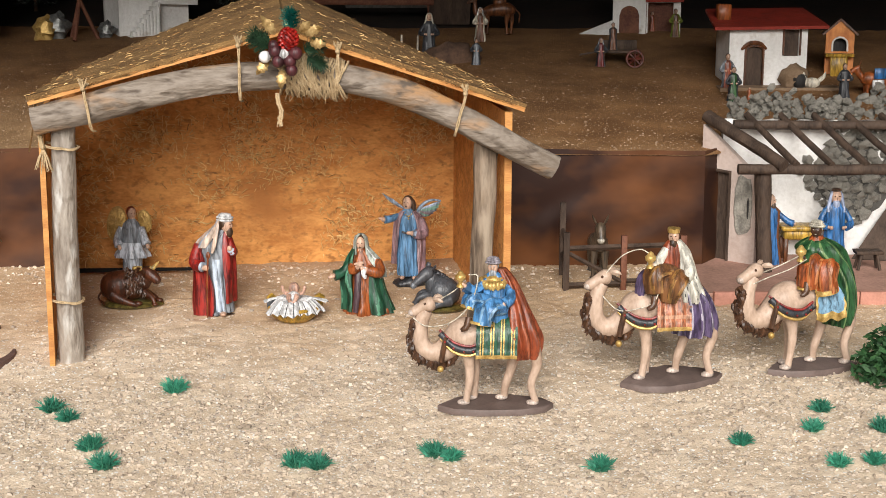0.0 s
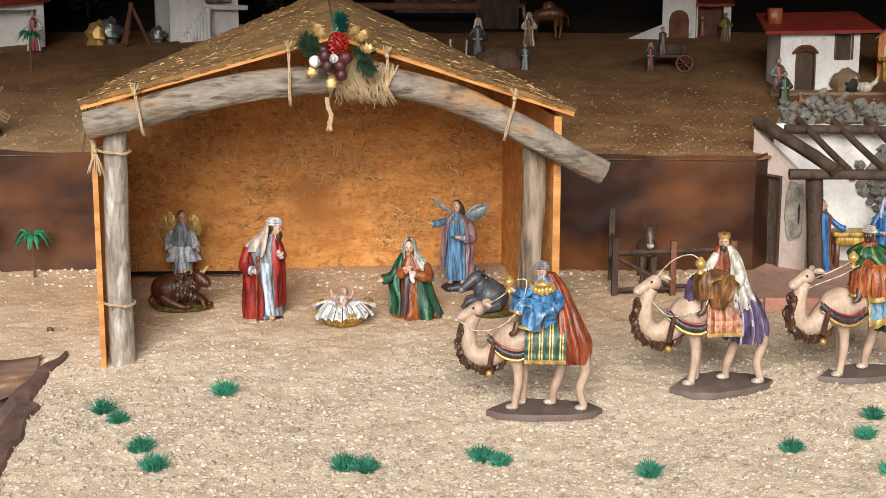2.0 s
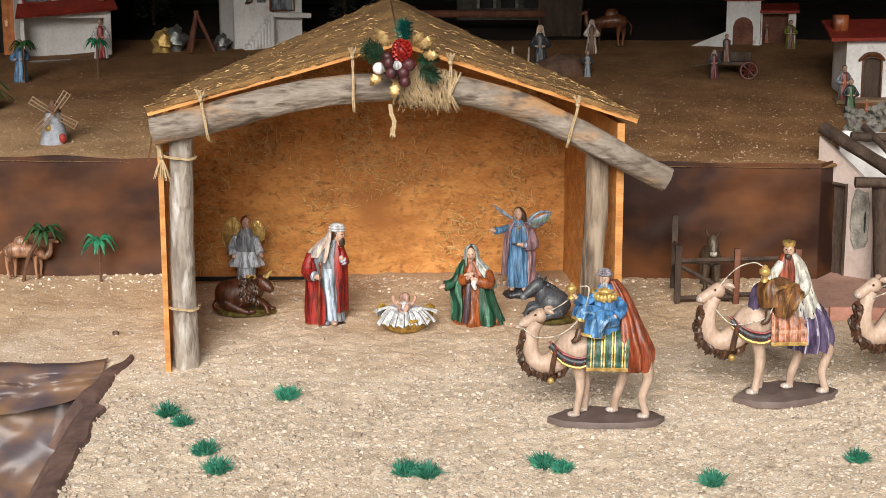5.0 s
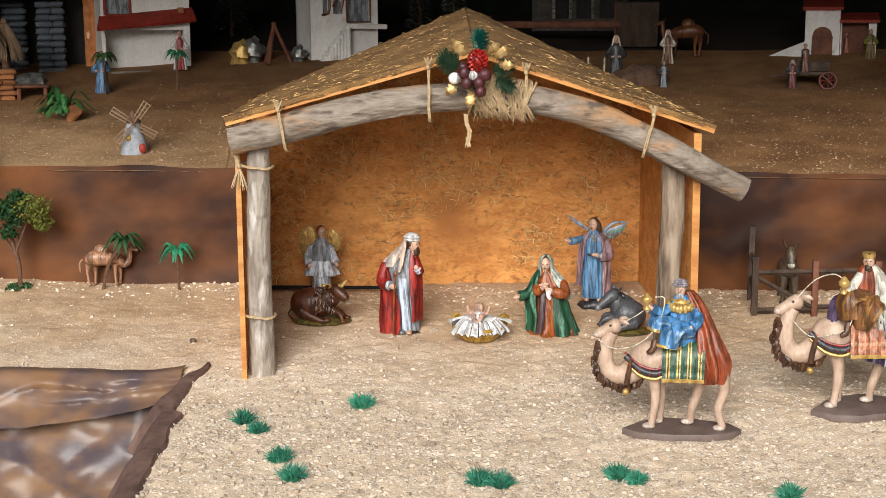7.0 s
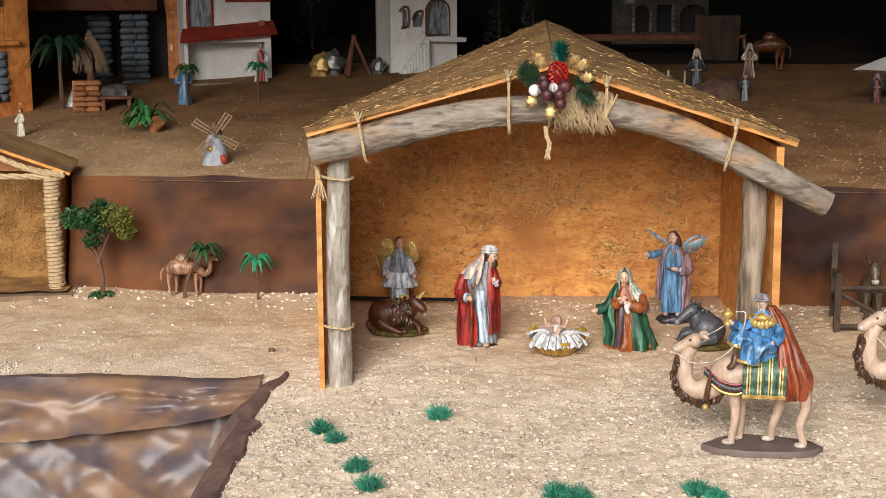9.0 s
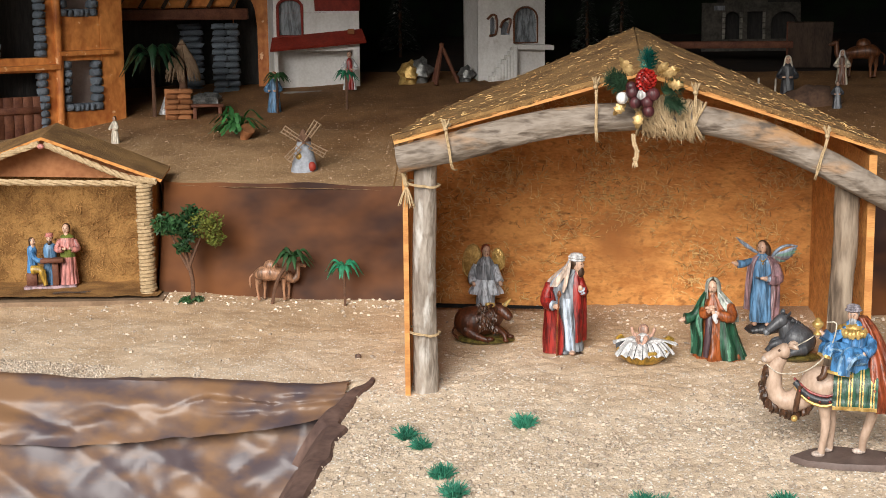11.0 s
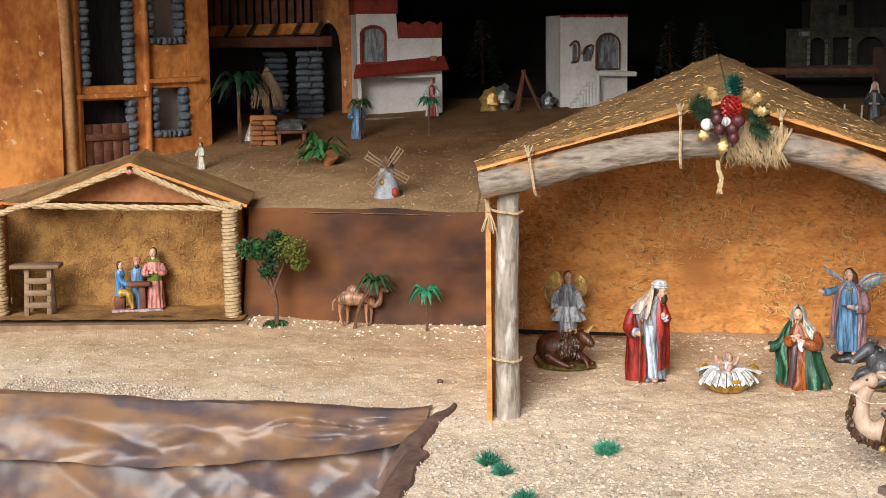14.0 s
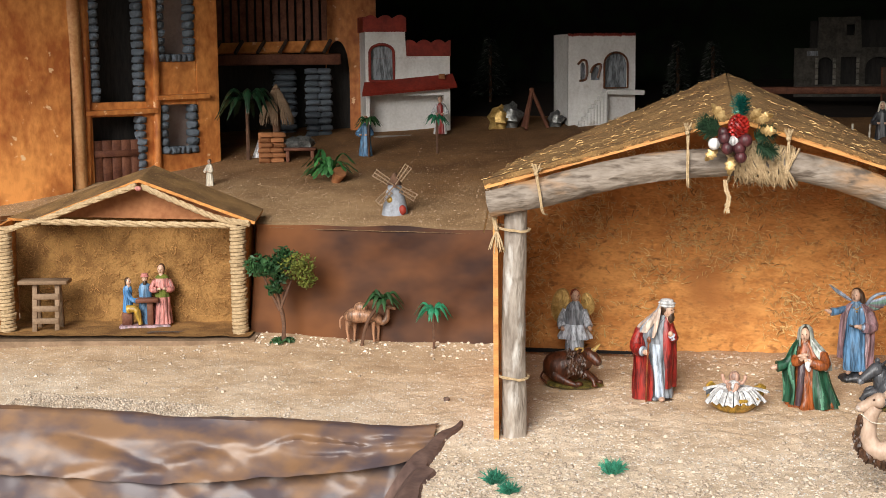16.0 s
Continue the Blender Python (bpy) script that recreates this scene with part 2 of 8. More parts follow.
def bend(points, n):
    """A smooth line of n points through the given ones (Catmull-Rom)."""
    ps = [Vector(p) for p in points]
    ps = [ps[0] * 2 - ps[1], *ps, ps[-1] * 2 - ps[-2]]
    res = []
    for i in range(n):
        u = (len(ps) - 3) * i / (n - 1)
        k = min(int(u), len(ps) - 4)
        t = u - k
        p0, p1, p2, p3 = ps[k:k + 4]
        res.append(0.5 * (2 * p1 + (p2 - p0) * t + (2 * p0 - 5 * p1 + 4 * p2 - p3) * t * t + (3 * p1 - p0 - 3 * p2 + p3) * t ** 3))
    return res


def rough_noise(x, y, s=1.0):
    return noise.noise((x * s, y * s, 0.37)) + 0.5 * noise.noise((x * s * 2.3, y * s * 2.3, 4.1))


# ---------------------------------------------------------------- ground
def bank_line(x):
    """The y of the bank over which the sheet hangs."""
    pts = ((-3.2, 2.20), (-1.69, 2.316), (-1.13, 2.361), (-0.87, 2.363), (-0.79, 2.405))
    for (a, ya), (b, yb) in zip(pts, pts[1:]):
        if x <= b:
            return ya + (yb - ya) * (x - a) / (b - a)
    return 9.0


def cut_line(y):
    """The x of the ground's edge beside the hollow, in front of the bank."""
    return -0.79 + (2.405 - y) * (0.02 if y > 2.2 else 0.10) - (0 if y > 2.2 else 0.0)


def ground_z(x, y):
    z = 0.105 * (y - 2.65) + 0.004 * rough_noise(x, y, 6) + 0.0012 * rough_noise(x, y, 40)
    return z


def in_hollow(x, y):
    """How far a place lies inside the hollow, 0 to 1."""
    if x > -0.70 or y > 2.45:
        return 0.0
    a = (min(bank_line(x), 2.42) - y) / 0.012
    b = (cut_line(y) - x) / 0.03
    return max(0.0, min(1.0, a, b))


def sheet_back(x):
    """How far the terrace edge steps back behind the stable and the pergola house."""
    a = 0.095 * max(0.0, min(1.0, (x + 0.80) * 12)) * max(0.0, min(1.0, (0.12 - x) * 12))
    b = 0.19 * max(0.0, min(1.0, (-1.43 - x) * 14)) * max(0.0, min(1.0, (x + 2.12) * 14))
    return a + b + 0.12 * max(0.0, min(1.0, (x - 0.55) * 12))


def terrace_z(x, y):
    return 0.27 + 0.14 * (y - 2.97) + 0.006 * rough_noise(x, y, 4) * min(1, (y - 2.95) * 4 + 0.25) + 0.0012 * rough_noise(x, y, 40)


kit = Kit()
grain = lambda x, y: 0.0026 * noise.noise((x * 80, y * 80, 1.5)) + 0.0016 * noise.noise((x * 190, y * 190, 6.5))
kit.sheet(span(-2.45, 1.15, 640), span(1.7, 2.97, 240), lambda x, y: (x, y, ground_z(x, y) + grain(x, y) * (0.3 + 0.7 * max(0.0, min(1.0, (x + 0.95) * 4))) - 0.3 * in_hollow(x, y)))
for x0, x1, y0, y1 in ((-3.2, -2.45, 1.55, 3.25), (1.15, 2.0, 1.55, 3.25), (-2.45, 1.15, 1.55, 1.7), (-2.45, 1.15, 2.97, 3.25)):
    kit.sheet(span(x0, x1, 14), span(y0, y1, 8), lambda x, y: (x, y, ground_z(x, y) - 0.003))
tagged(kit.done("ground", SAND), "pale sandy gravel ground of the display", "ground", kind="structure")
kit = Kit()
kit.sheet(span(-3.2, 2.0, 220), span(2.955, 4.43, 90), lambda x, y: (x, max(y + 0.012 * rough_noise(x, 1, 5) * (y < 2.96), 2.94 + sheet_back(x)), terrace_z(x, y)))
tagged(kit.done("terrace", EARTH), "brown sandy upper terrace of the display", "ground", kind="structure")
kit = Kit()
kit.sheet(span(-3.2, 2.0, 60), span(4.41, 5.2, 12), lambda x, y: (x, y, terrace_z(x, y) - 0.004))
tagged(kit.done("back_cloth", material("dark_floor_cloth", (0.030, 0.016, 0.010), (0.012, 0.008, 0.006), rough=0.9, scale=6, fine=60)), "dark cloth floor behind the terrace", "cloth", kind="structure")
kit = Kit()
kit.sheet(span(-150, 150, 3), span(-150, 150, 3), lambda x, y: (x, y, -0.95))
tagged(kit.done("pavement", PAVING), "grey paved ground in front of the booth", "pavement", kind="structure")
kit = Kit()
kit.slab([(-3.2, 1.545, -0.1), (-3.2, 1.545, -0.95), (2.0, 1.545, -0.95), (2.0, 1.545, -0.1)], 0.02)
tagged(kit.done("table_skirt", BLACK, smooth=False), "black cloth skirt below the display", "skirt", kind="structure")
for nm, cs in (("wall_back", [(-3.4, 5.2, -0.9), (2.2, 5.2, -0.9), (2.2, 5.2, 2.1), (-3.4, 5.2, 2.1)]),
               ("wall_west", [(-3.22, 1.7, -0.95), (-3.22, 5.2, -0.95), (-3.22, 5.2, 2.1), (-3.22, 1.7, 2.1)]),
               ("wall_east", [(2.02, 5.2, -0.95), (2.02, 1.7, -0.95), (2.02, 1.7, 2.1), (2.02, 5.2, 2.1)])):
    kit = Kit()
    kit.slab(cs, 0.05)
    tagged(kit.done(nm, SCENERY if nm == "wall_back" else BLACK, smooth=False), "dark painted cloth wall behind the display", "wall", kind="structure")
kit = Kit()
kit.slab([(-3.4, 2.0, 1.24), (2.2, 2.0, 1.24), (2.2, 5.25, 1.24), (-3.4, 5.25, 1.24)], 0.04)
tagged(kit.done("ceiling", BLACK, smooth=False), "black cloth roof of the booth", "ceiling", kind="structure")


# the painted sheet that hangs from the terrace
def terrace_sheet(x, h):
    y = 2.945 + sheet_back(x) + 0.012 * h + 0.008 * noise.noise((x * 3 + h, h * 1.2, 1)) + 0.004 * noise.noise((x * 11 - h * 4, h * 3, 2)) + 0.003 * abs(noise.noise((x * 7 - h * 3, h * 2, 6))) - 0.045 * (1 - h) * (0.5 + 0.5 * math.tanh((-0.8 - x) * 6))
    return (x, y, -0.01 + h * (0.288 + 0.006 * noise.noise((x * 7, 0, 5))))


kit = Kit()
kit.sheet(span(-3.2, 2.0, 320), span(0, 1, 22), terrace_sheet)
tagged(kit.done("terrace_sheet", SHEET), "brown painted plastic sheet hanging from the terrace edge", "sheet", kind="structure")

# gravel, too fine to count
def gravel(name, count, area, level, sizes, label, where=None):
    kit = Kit()
    rnd = random.Random(5)
    for _ in range(count):
        x, y = rnd.uniform(area[0], area[1]), rnd.uniform(area[2], area[3])
        if where and not where(x, y, rnd):
            continue
        r = sizes[0] + (sizes[1] - sizes[0]) * rnd.random() ** 2.6
        z, a = level(x, y), rnd.random() * 6.28
        s = len(kit.v)
        for k in range(4):
            b = a + k * 1.57 + rnd.uniform(-0.4, 0.4)
            kit.v.append((x + r * math.cos(b), y + r * math.sin(b), z))
        h = r * rnd.uniform(0.4, 0.9)
        for k in range(4):
            b, q = a + k * 1.57 + rnd.uniform(-0.4, 0.4), r * rnd.uniform(0.35, 0.75)
            kit.v.append((x + q * math.cos(b), y + q * math.sin(b), z + h * rnd.uniform(0.7, 1.1)))
        for k in range(4):
            kit.face((s + k, s + (k + 1) % 4, s + 4 + (k + 1) % 4, s + 4 + k))
        kit.face((s + 4, s + 5, s + 6, s + 7))
    ob = kit.done(name, EARTHGRAVEL if "terrace" in name else GRAVEL, smooth=False)
    return tagged(ob, label, "gravel", kind="stuff")


def free(x, y, rnd):
    dens = 0.035 + 0.965 * min(1, max(0, (2.55 - y) * 2.4)) * (1 if x > -0.75 else 0.12)
    dens *= 0.75 + 0.9 * noise.noise((x * 5, y * 5, 2.2))
    return in_hollow(x, y) == 0 and rnd.random() < dens


gravel("gravel", 135000, (-2.3, 1.0, 1.75, 2.94), ground_z, (0.0010, 0.0058), "small pale stones strewn over the sand", free)
gravel("gravel_at_sheet", 2600, (-1.5, 0.6, 2.80, 2.93), ground_z, (0.0012, 0.0052), "grey gravel along the foot of the sheet", lambda x, y, r: r.random() < (y - 2.78) * 6)
gravel("gravel_on_bank", 9000, (-1.75, -1.1, 2.325, 2.43), ground_z, (0.001, 0.004), "grey gravel along the bank", lambda x, y, r: y > bank_line(x) + 0.018 + 0.02 * noise.noise((x * 6, 1, 1)) and noise.noise((x * 3, 7, 7)) > -0.1)
gravel("gravel_on_terrace", 26000, (-2.3, 1.3, 2.96, 4.3), terrace_z, (0.0007, 0.0032), "small stones strewn over the terrace", lambda x, y, r: y > 2.97 + sheet_back(x) and r.random() < 1.1 - (y - 2.97) * 1.1)

# ---------------------------------------------------------------- the sheet in the hollow
def fold(x, h, seed, amp):
    """Crumpled plastic: broad planes broken by sharp creases at three sizes."""
    broad = noise.noise((x * 2.0 + h * 1.2, h * 1.2, seed))
    crease = 0.5 - abs(noise.noise((x * 4.2 - h * 2.2, h * 0.9, seed + 3)))
    small = 0.35 - abs(noise.noise((x * 11 + h * 2.4, h * 2.0, seed + 5)))
    fine = 0.3 - abs(noise.noise((x * 25 - h * 3.0, h * 4.0, seed + 8)))
    some = max(0.0, 0.55 + 1.2 * noise.noise((x * 1.9, h * 1.1, seed + 9)))
    return amp * (broad + 1.2 * crease + (0.75 * small + 0.22 * fine) * some)


def upper_fold(x, h):
    lip = min(bank_line(x), 2.40)
    x2 = x + 0.05 * h * (x + 0.8)
    drop = 0.118 - 0.07 * max(0, min(1, (x + 1.35) / 0.52)) ** 1.5
    if h < 0.15:
        y = lip + (0.012 + 0.016 * noise.noise((x * 5, 2, 2))) * (1 - h / 0.15) - 0.003
        return (x2, y, ground_z(x, y) + 0.007 + 0.004 * h)
    g = (h - 0.15) / 0.85
    return (x2, lip - 0.010 - 0.05 * g - abs(fold(x, h, 1, 0.020)) * min(1, g * 3), ground_z(x, lip) + 0.008 - drop * g + 0.004 * noise.noise((x * 16, h, 7)) * g)


def lower_fold(x, h):
    lip = min(bank_line(x), 2.40)
    return (x, lip - 0.035 - 0.09 * h + fold(x, h, 9, 0.022), ground_z(x, lip) - 0.045 - 0.24 * h + 0.004 * noise.noise((x * 12, h, 7)))


hollow = empty("painted_sheet", (-1.4, 2.3, -0.03), "crumpled brown and grey painted sheet hanging over a bank", "sheet")
def local(ob, kit):
    inv = ob.matrix_world.inverted()
    if ob.parent is None and not ob.matrix_basis.is_identity:
        inv = ob.matrix_basis.inverted()
    kit.v = [tuple(inv @ Vector(p)) for p in kit.v]
    return kit


kit = Kit()
kit.sheet(span(-2.6, -0.80, 220), span(0, 1, 26), upper_fold)
local(hollow, kit).done("upper_fold", SHEET_PALE, hollow)
kit = Kit()
kit.sheet(span(-2.6, -0.76, 220), span(0, 1, 30), lower_fold)
local(hollow, kit).done("lower_fold", SHEET_PALE, hollow)
kit = Kit()
EDGE = material("stained_edge", (0.20, 0.125, 0.10), (0.09, 0.055, 0.048), rough=0.7, scale=12, fine=80)
kit.sheet(span(0, 1, 60), span(0, 1, 14), lambda a, b: (cut_line(2.43 - 0.6 * a) + 0.030 - 0.085 * b * min(1, 0.35 + a * 3) + 0.012 * noise.noise((a * 9, b, 3)), 2.43 - 0.6 * a, ground_z(cut_line(2.43 - 0.6 * a) + 0.03 - 0.085 * b, 2.43 - 0.6 * a) + 0.006 - 0.16 * max(0.0, b - 0.4) ** 1.3 + 0.004 * noise.noise((a * 9, b * 3, 8)) - 0.008 * (b < 0.05)))
local(hollow, kit).done("edge_fold", EDGE, hollow, "dark stained edge of the sheet")

# ---------------------------------------------------------------- the large stable
stable = empty("nativity_stable", (-0.3, 2.63, 0.0), "open wooden stable of straw panels, grey logs and rope", "stable")


def stable_part(kit, name, mats, label="", smooth=True, parent=None):
    return local(stable, kit).done(name, mats, parent or stable, label, smooth)


kit = Kit()
kit.slab([(-0.80, 2.888, 0.0), (0.024, 3.009, 0.01), (0.024, 3.009, 0.42), (-0.35, 2.955, 0.59), (-0.80, 2.888, 0.41)], 0.012)
stable_part(kit, "back_panel", PANEL, smooth=False)
kit = Kit()
kit.slab([(0.107, 2.470, -0.03), (0.107, 2.470, 0.405), (0.019, 3.002, 0.42), (0.019, 3.002, 0.0)], 0.013, 0, 1)
stable_part(kit, "side_panel", [PANEL, PLY], smooth=False)
kit = Kit()
kit.slab([(-0.671, 2.354, -0.04), (-0.795, 2.884, 0.0), (-0.795, 2.884, 0.41), (-0.671, 2.354, 0.405)], 0.009, 0, 1)
stable_part(kit, "side_panel", [PANEL, PLY], smooth=False)
FL, FT, FR = Vector((-0.691, 2.336, 0.432)), Vector((-0.268, 2.398, 0.549)), Vector((0.142, 2.458, 0.413))
BL, BT, BR = Vector((-0.785, 2.90, 0.427)), Vector((-0.349, 2.962, 0.612)), Vector((0.078, 3.025, 0.412))
for a, b, c, d in ((FL, FT, BT, BL), (FT, FR, BR, BT)):
    kit = Kit()
    up = Vector((0, 0, 0.0))
    down = (b - a).cross(d - a).normalized() * 0.0075
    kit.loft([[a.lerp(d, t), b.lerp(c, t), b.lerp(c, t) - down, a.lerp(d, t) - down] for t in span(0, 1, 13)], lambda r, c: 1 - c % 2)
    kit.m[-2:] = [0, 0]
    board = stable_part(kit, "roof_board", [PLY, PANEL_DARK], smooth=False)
    kit = Kit()
    nrm = (b - a).cross(d - a).normalized()
    def top(u, v, a=a, b=b, c=c, d=d, nrm=nrm):
        p = a.lerp(b, u).lerp(d.lerp(c, u), v)
        return p + nrm * (0.0045 + 0.0025 * (1 + rough_noise(p.x, p.y, 30)))
    kit.sheet(span(0, 1, 60), span(0, 1, 60), top)
    for rim in ([(j / 59, 0.0) for j in range(60)], [(j / 59, 1.0) for j in range(60)], [(0.0, j / 59) for j in range(60)], [(1.0, j / 59) for j in range(60)]):
        kit.sheet(range(2), rim, lambda i, uv: top(*uv) - nrm * 0.010 * i)
    kit.weld()
    stable_part(kit, "thatch", MAT, "brown straw mat", parent=board)
    kit = Kit()
    rnd = random.Random(3)
    for _ in range(520):
        u, v = rnd.random(), rnd.random() ** 1.6
        p = top(u, v) + nrm * 0.0015
        ang = rnd.random() * math.pi
        w = (b - a).normalized() * math.cos(ang) + (d - a).normalized() * math.sin(ang)
        w = w.normalized() * rnd.uniform(0.0015, 0.007)
        kit.tube([p - w, p + nrm * rnd.uniform(0, 0.002), p + w], rnd.uniform(0.00025, 0.0005), 0 if rnd.random() < 0.4 else 1, n=3)
    tagged(stable_part(kit, "straw", [STRAW, CHAFF], parent=board), kind="stuff")
kit = Kit()
kit.slab([(-0.685, 2.352, 0.405), (-0.698, 2.40, 0.425), (-0.735, 2.50, 0.36), (-0.712, 2.40, 0.34)], 0.003)
stable_part(kit, "eave_cloth", MAT, "strip of sacking under the eave")
kit = Kit()
kit.tube(bend([(-0.651, 2.392, -0.045), (-0.651, 2.383, 0.15), (-0.644, 2.374, 0.385)], 14), [0.0235, 0.0228, 0.0224, 0.022, 0.0216, 0.0216, 0.0212, 0.0216, 0.0212, 0.0212, 0.0208, 0.0205, 0.0205, 0.0205], n=18, wob=0.12)
stable_part(kit, "post", [LOG])
kit = Kit()
kit.tube(bend([(0.063, 2.485, -0.035), (0.069, 2.482, 0.15), (0.076, 2.478, 0.37)], 14), 0.0205, n=20, wob=0.26)
stable_part(kit, "post", [LOG_DARK])
kit = Kit()
kit.tube(bend([(-0.682, 2.338, 0.397), (-0.592, 2.350, 0.420), (-0.462, 2.365, 0.452), (-0.34, 2.382, 0.470), (-0.20, 2.40, 0.474)], 30), [0.0255 - 0.0045 * abs(i / 29 - 0.35) for i in range(30)], n=28, wob=0.14)
stable_part(kit, "beam", [LOG_X])
kit = Kit()
kit.tube(bend([(-0.25, 2.405, 0.476), (-0.189, 2.404, 0.472), (-0.083, 2.420, 0.446), (0.015, 2.433, 0.403), (0.114, 2.446, 0.350), (0.194, 2.458, 0.308)], 30), [0.0255 - 0.004 * i / 29 for i in range(30)], n=28, wob=0.16)
stable_part(kit, "beam", [LOG_X])


def rope_tie(points, r=0.0028, strands=2, seed=1):
    kit = Kit()
    for k in range(strands):
        o = Vector((0.0022 * math.cos(k * 2.4), -0.001 * k, 0.0022 * math.sin(k * 2.4)))
        kit.tube([p + o * (0.6 + 0.8 * noise.noise((i * 0.7, k, seed))) for i, p in enumerate(bend(points, 14))], r, n=6)
    return kit


def tassel(at, size=0.02, seed=0, up=1):
    kit = Kit()
    rnd = random.Random(seed)
    for _ in range(22):
        w = Vector((rnd.uniform(-0.45, 0.45), rnd.uniform(-0.5, 0.3), up * rnd.uniform(0.7, 1.1))) * size
        kit.tube([Vector(at), Vector(at) + w * 0.6, Vector(at) + w + Vector((0, 0, -0.1 * size))], [0.0016, 0.0012, 0.0006], n=4)
    kit.ball(at, 0.0045, n=8, m=5)
    return kit


for x, y, z1, z2, lean in ((-0.592, 2.32, 0.452, 0.387, 0.010), (-0.340, 2.352, 0.522, 0.436, 0.0), (-0.177, 2.375, 0.512, 0.446, -0.004), (0.037, 2.405, 0.440, 0.372, -0.018)):
    stable_part(rope_tie([(x, y + 0.03, z1 + 0.008), (x, y, z1), (x + lean * 0.5, y - 0.001, (z1 + z2) / 2), (x + lean, y + 0.002, z2), (x + lean, y + 0.03, z2 - 0.006)], 0.0014, 2, int(x * 99)), "rope", ROPE, "pale raffia rope tie")
    stable_part(tassel((x - 0.001, y - 0.002, z1 + 0.002), 0.018, int(x * 50)), "knot", ROPE)
for x, y, z, r in ((-0.645, 2.375, 0.352, 0.025), (-0.651, 2.385, 0.085, 0.026), (0.076, 2.479, 0.352, 0.025)):
    ring = [(x - 0.035 + 0.0, y, z + 0.006), (x - 0.02, y - r, z + 0.003), (x, y - r - 0.002, z), (x + 0.02, y - r * 0.8, z - 0.003), (x + r + 0.001, y, z - 0.001), (x + 0.01, y + r, z), (x - 0.035, y + 0.01, z + 0.006)]
    stable_part(rope_tie(ring, 0.0013, 3, int(z * 99)), "rope", ROPE, "pale raffia rope tie")
    if x < -0.5 and z > 0.2:
        stable_part(tassel((x - 0.028, y - r + 0.004, z), 0.036, 4, -1), "knot", ROPE)
        stable_part(rope_tie([(x - 0.033, y - 0.026, z + 0.06), (x - 0.032, y - 0.028, z + 0.03), (x - 0.028, y - 0.026, z)], 0.003, 2), "rope", ROPE)
kit = Kit()
rnd = random.Random(17)
for k in range(84):
    t = rnd.random()
    x = -0.266 + 0.092 * t
    cz = 0.475 - 0.010 * t * t
    r, tilt = rnd.uniform(0.0285, 0.0345), rnd.gauss(0.0, 0.010) + 0.014 * (1 - t)
    flare = 0.010 * rnd.random() * (1 - abs(t - 0.55))
    kit.tube([(x - tilt * math.sin(a) + 0.002 * math.sin(3 * a + k), 2.40 + 0.13 * (x + 0.23) - (r + 0.5 * flare * (math.sin(a) < -0.5)) * math.cos(a), cz + r * math.sin(a) - flare * max(0.0, -math.sin(a)) ** 3) for a in [2 * math.pi * j / 18 for j in range(19)]], rnd.uniform(0.0012, 0.0022), n=5)
for k in range(60):
    t, a = rnd.random(), rnd.uniform(-1.9, 0.6)
    p = Vector((-0.266 + 0.092 * t, 2.40 - 0.034 * math.cos(a), 0.475 + 0.034 * math.sin(a)))
    w = Vector((rnd.uniform(-1, 1), rnd.uniform(-1.0, 0.1), rnd.uniform(-1.0, 0.4))) * rnd.uniform(0.006, 0.016)
    kit.tube(bend([p, p + w * 0.6, p + w + Vector((0, 0, -0.004))], 5), [0.0008, 0.0007, 0.0006, 0.0005, 0.0003], n=4)
stable_part(kit, "rope_wrap", ROPE, "thick winding of pale raffia")
stable_part(rope_tie([(-0.278, 2.355, 0.445), (-0.276, 2.352, 0.43), (-0.271, 2.35, 0.415), (-0.274, 2.35, 0.40)], 0.003, 2), "rope", ROPE, "loose raffia end")
stable_part(tassel((-0.274, 2.35, 0.404), 0.012, 8, -1), "knot", ROPE)
kit = Kit()
rnd = random.Random(11)
for _ in range(12500):
    s, z = rnd.random(), rnd.uniform(0.04, 0.47)
    dens = noise.noise((s * 6, z * 9, 3.3)) + 0.35 * noise.noise((s * 17, z * 26, 1.3)) + (z - 0.2) * 0.7
    if rnd.random() > 0.25 + 1.3 * dens:
        continue
    p = Vector((-0.795 + 0.80 * s, 2.884 + 0.118 * s - 0.0025, z))
    if z > 0.40 + 0.17 * (1 - abs(s - 0.55) / 0.55):
        continue
    a = rnd.random() * math.pi
    w = Vector((math.cos(a), 0.14 * math.cos(a) - 0.06, math.sin(a))) * rnd.uniform(0.002, 0.008)
    kit.tube([p - w, p + Vector((0, -0.0012, 0.001)), p + w], rnd.uniform(0.0004, 0.00095), 0 if rnd.random() < 0.88 else 1, n=3)
tagged(stable_part(kit, "straw", [STRAW, CHAFF]), kind="stuff")
# dark slit at the back panel's foot: its shade painted as a black strip
kit = Kit()
kit.slab([(-0.80, 2.845, 0.030), (-0.50, 2.885, 0.0305), (-0.50, 2.887, 0.0365), (-0.80, 2.847, 0.040)], 0.002)
stable_part(kit, "gap_strip", BLACK, smooth=False)

# ---------------------------------------------------------------- more materials
def paint(name, col, rough=0.5, dark=0.6):
    return material(name, tuple(min(0.8, c * 1.0) for c in col), tuple(c * dark * 0.5 for c in col), rough=rough * 0.8, scale=110, fine=420, bump=0.3, stretch=(1, 1, 0.16), contrast=0.8, spec=0.5)


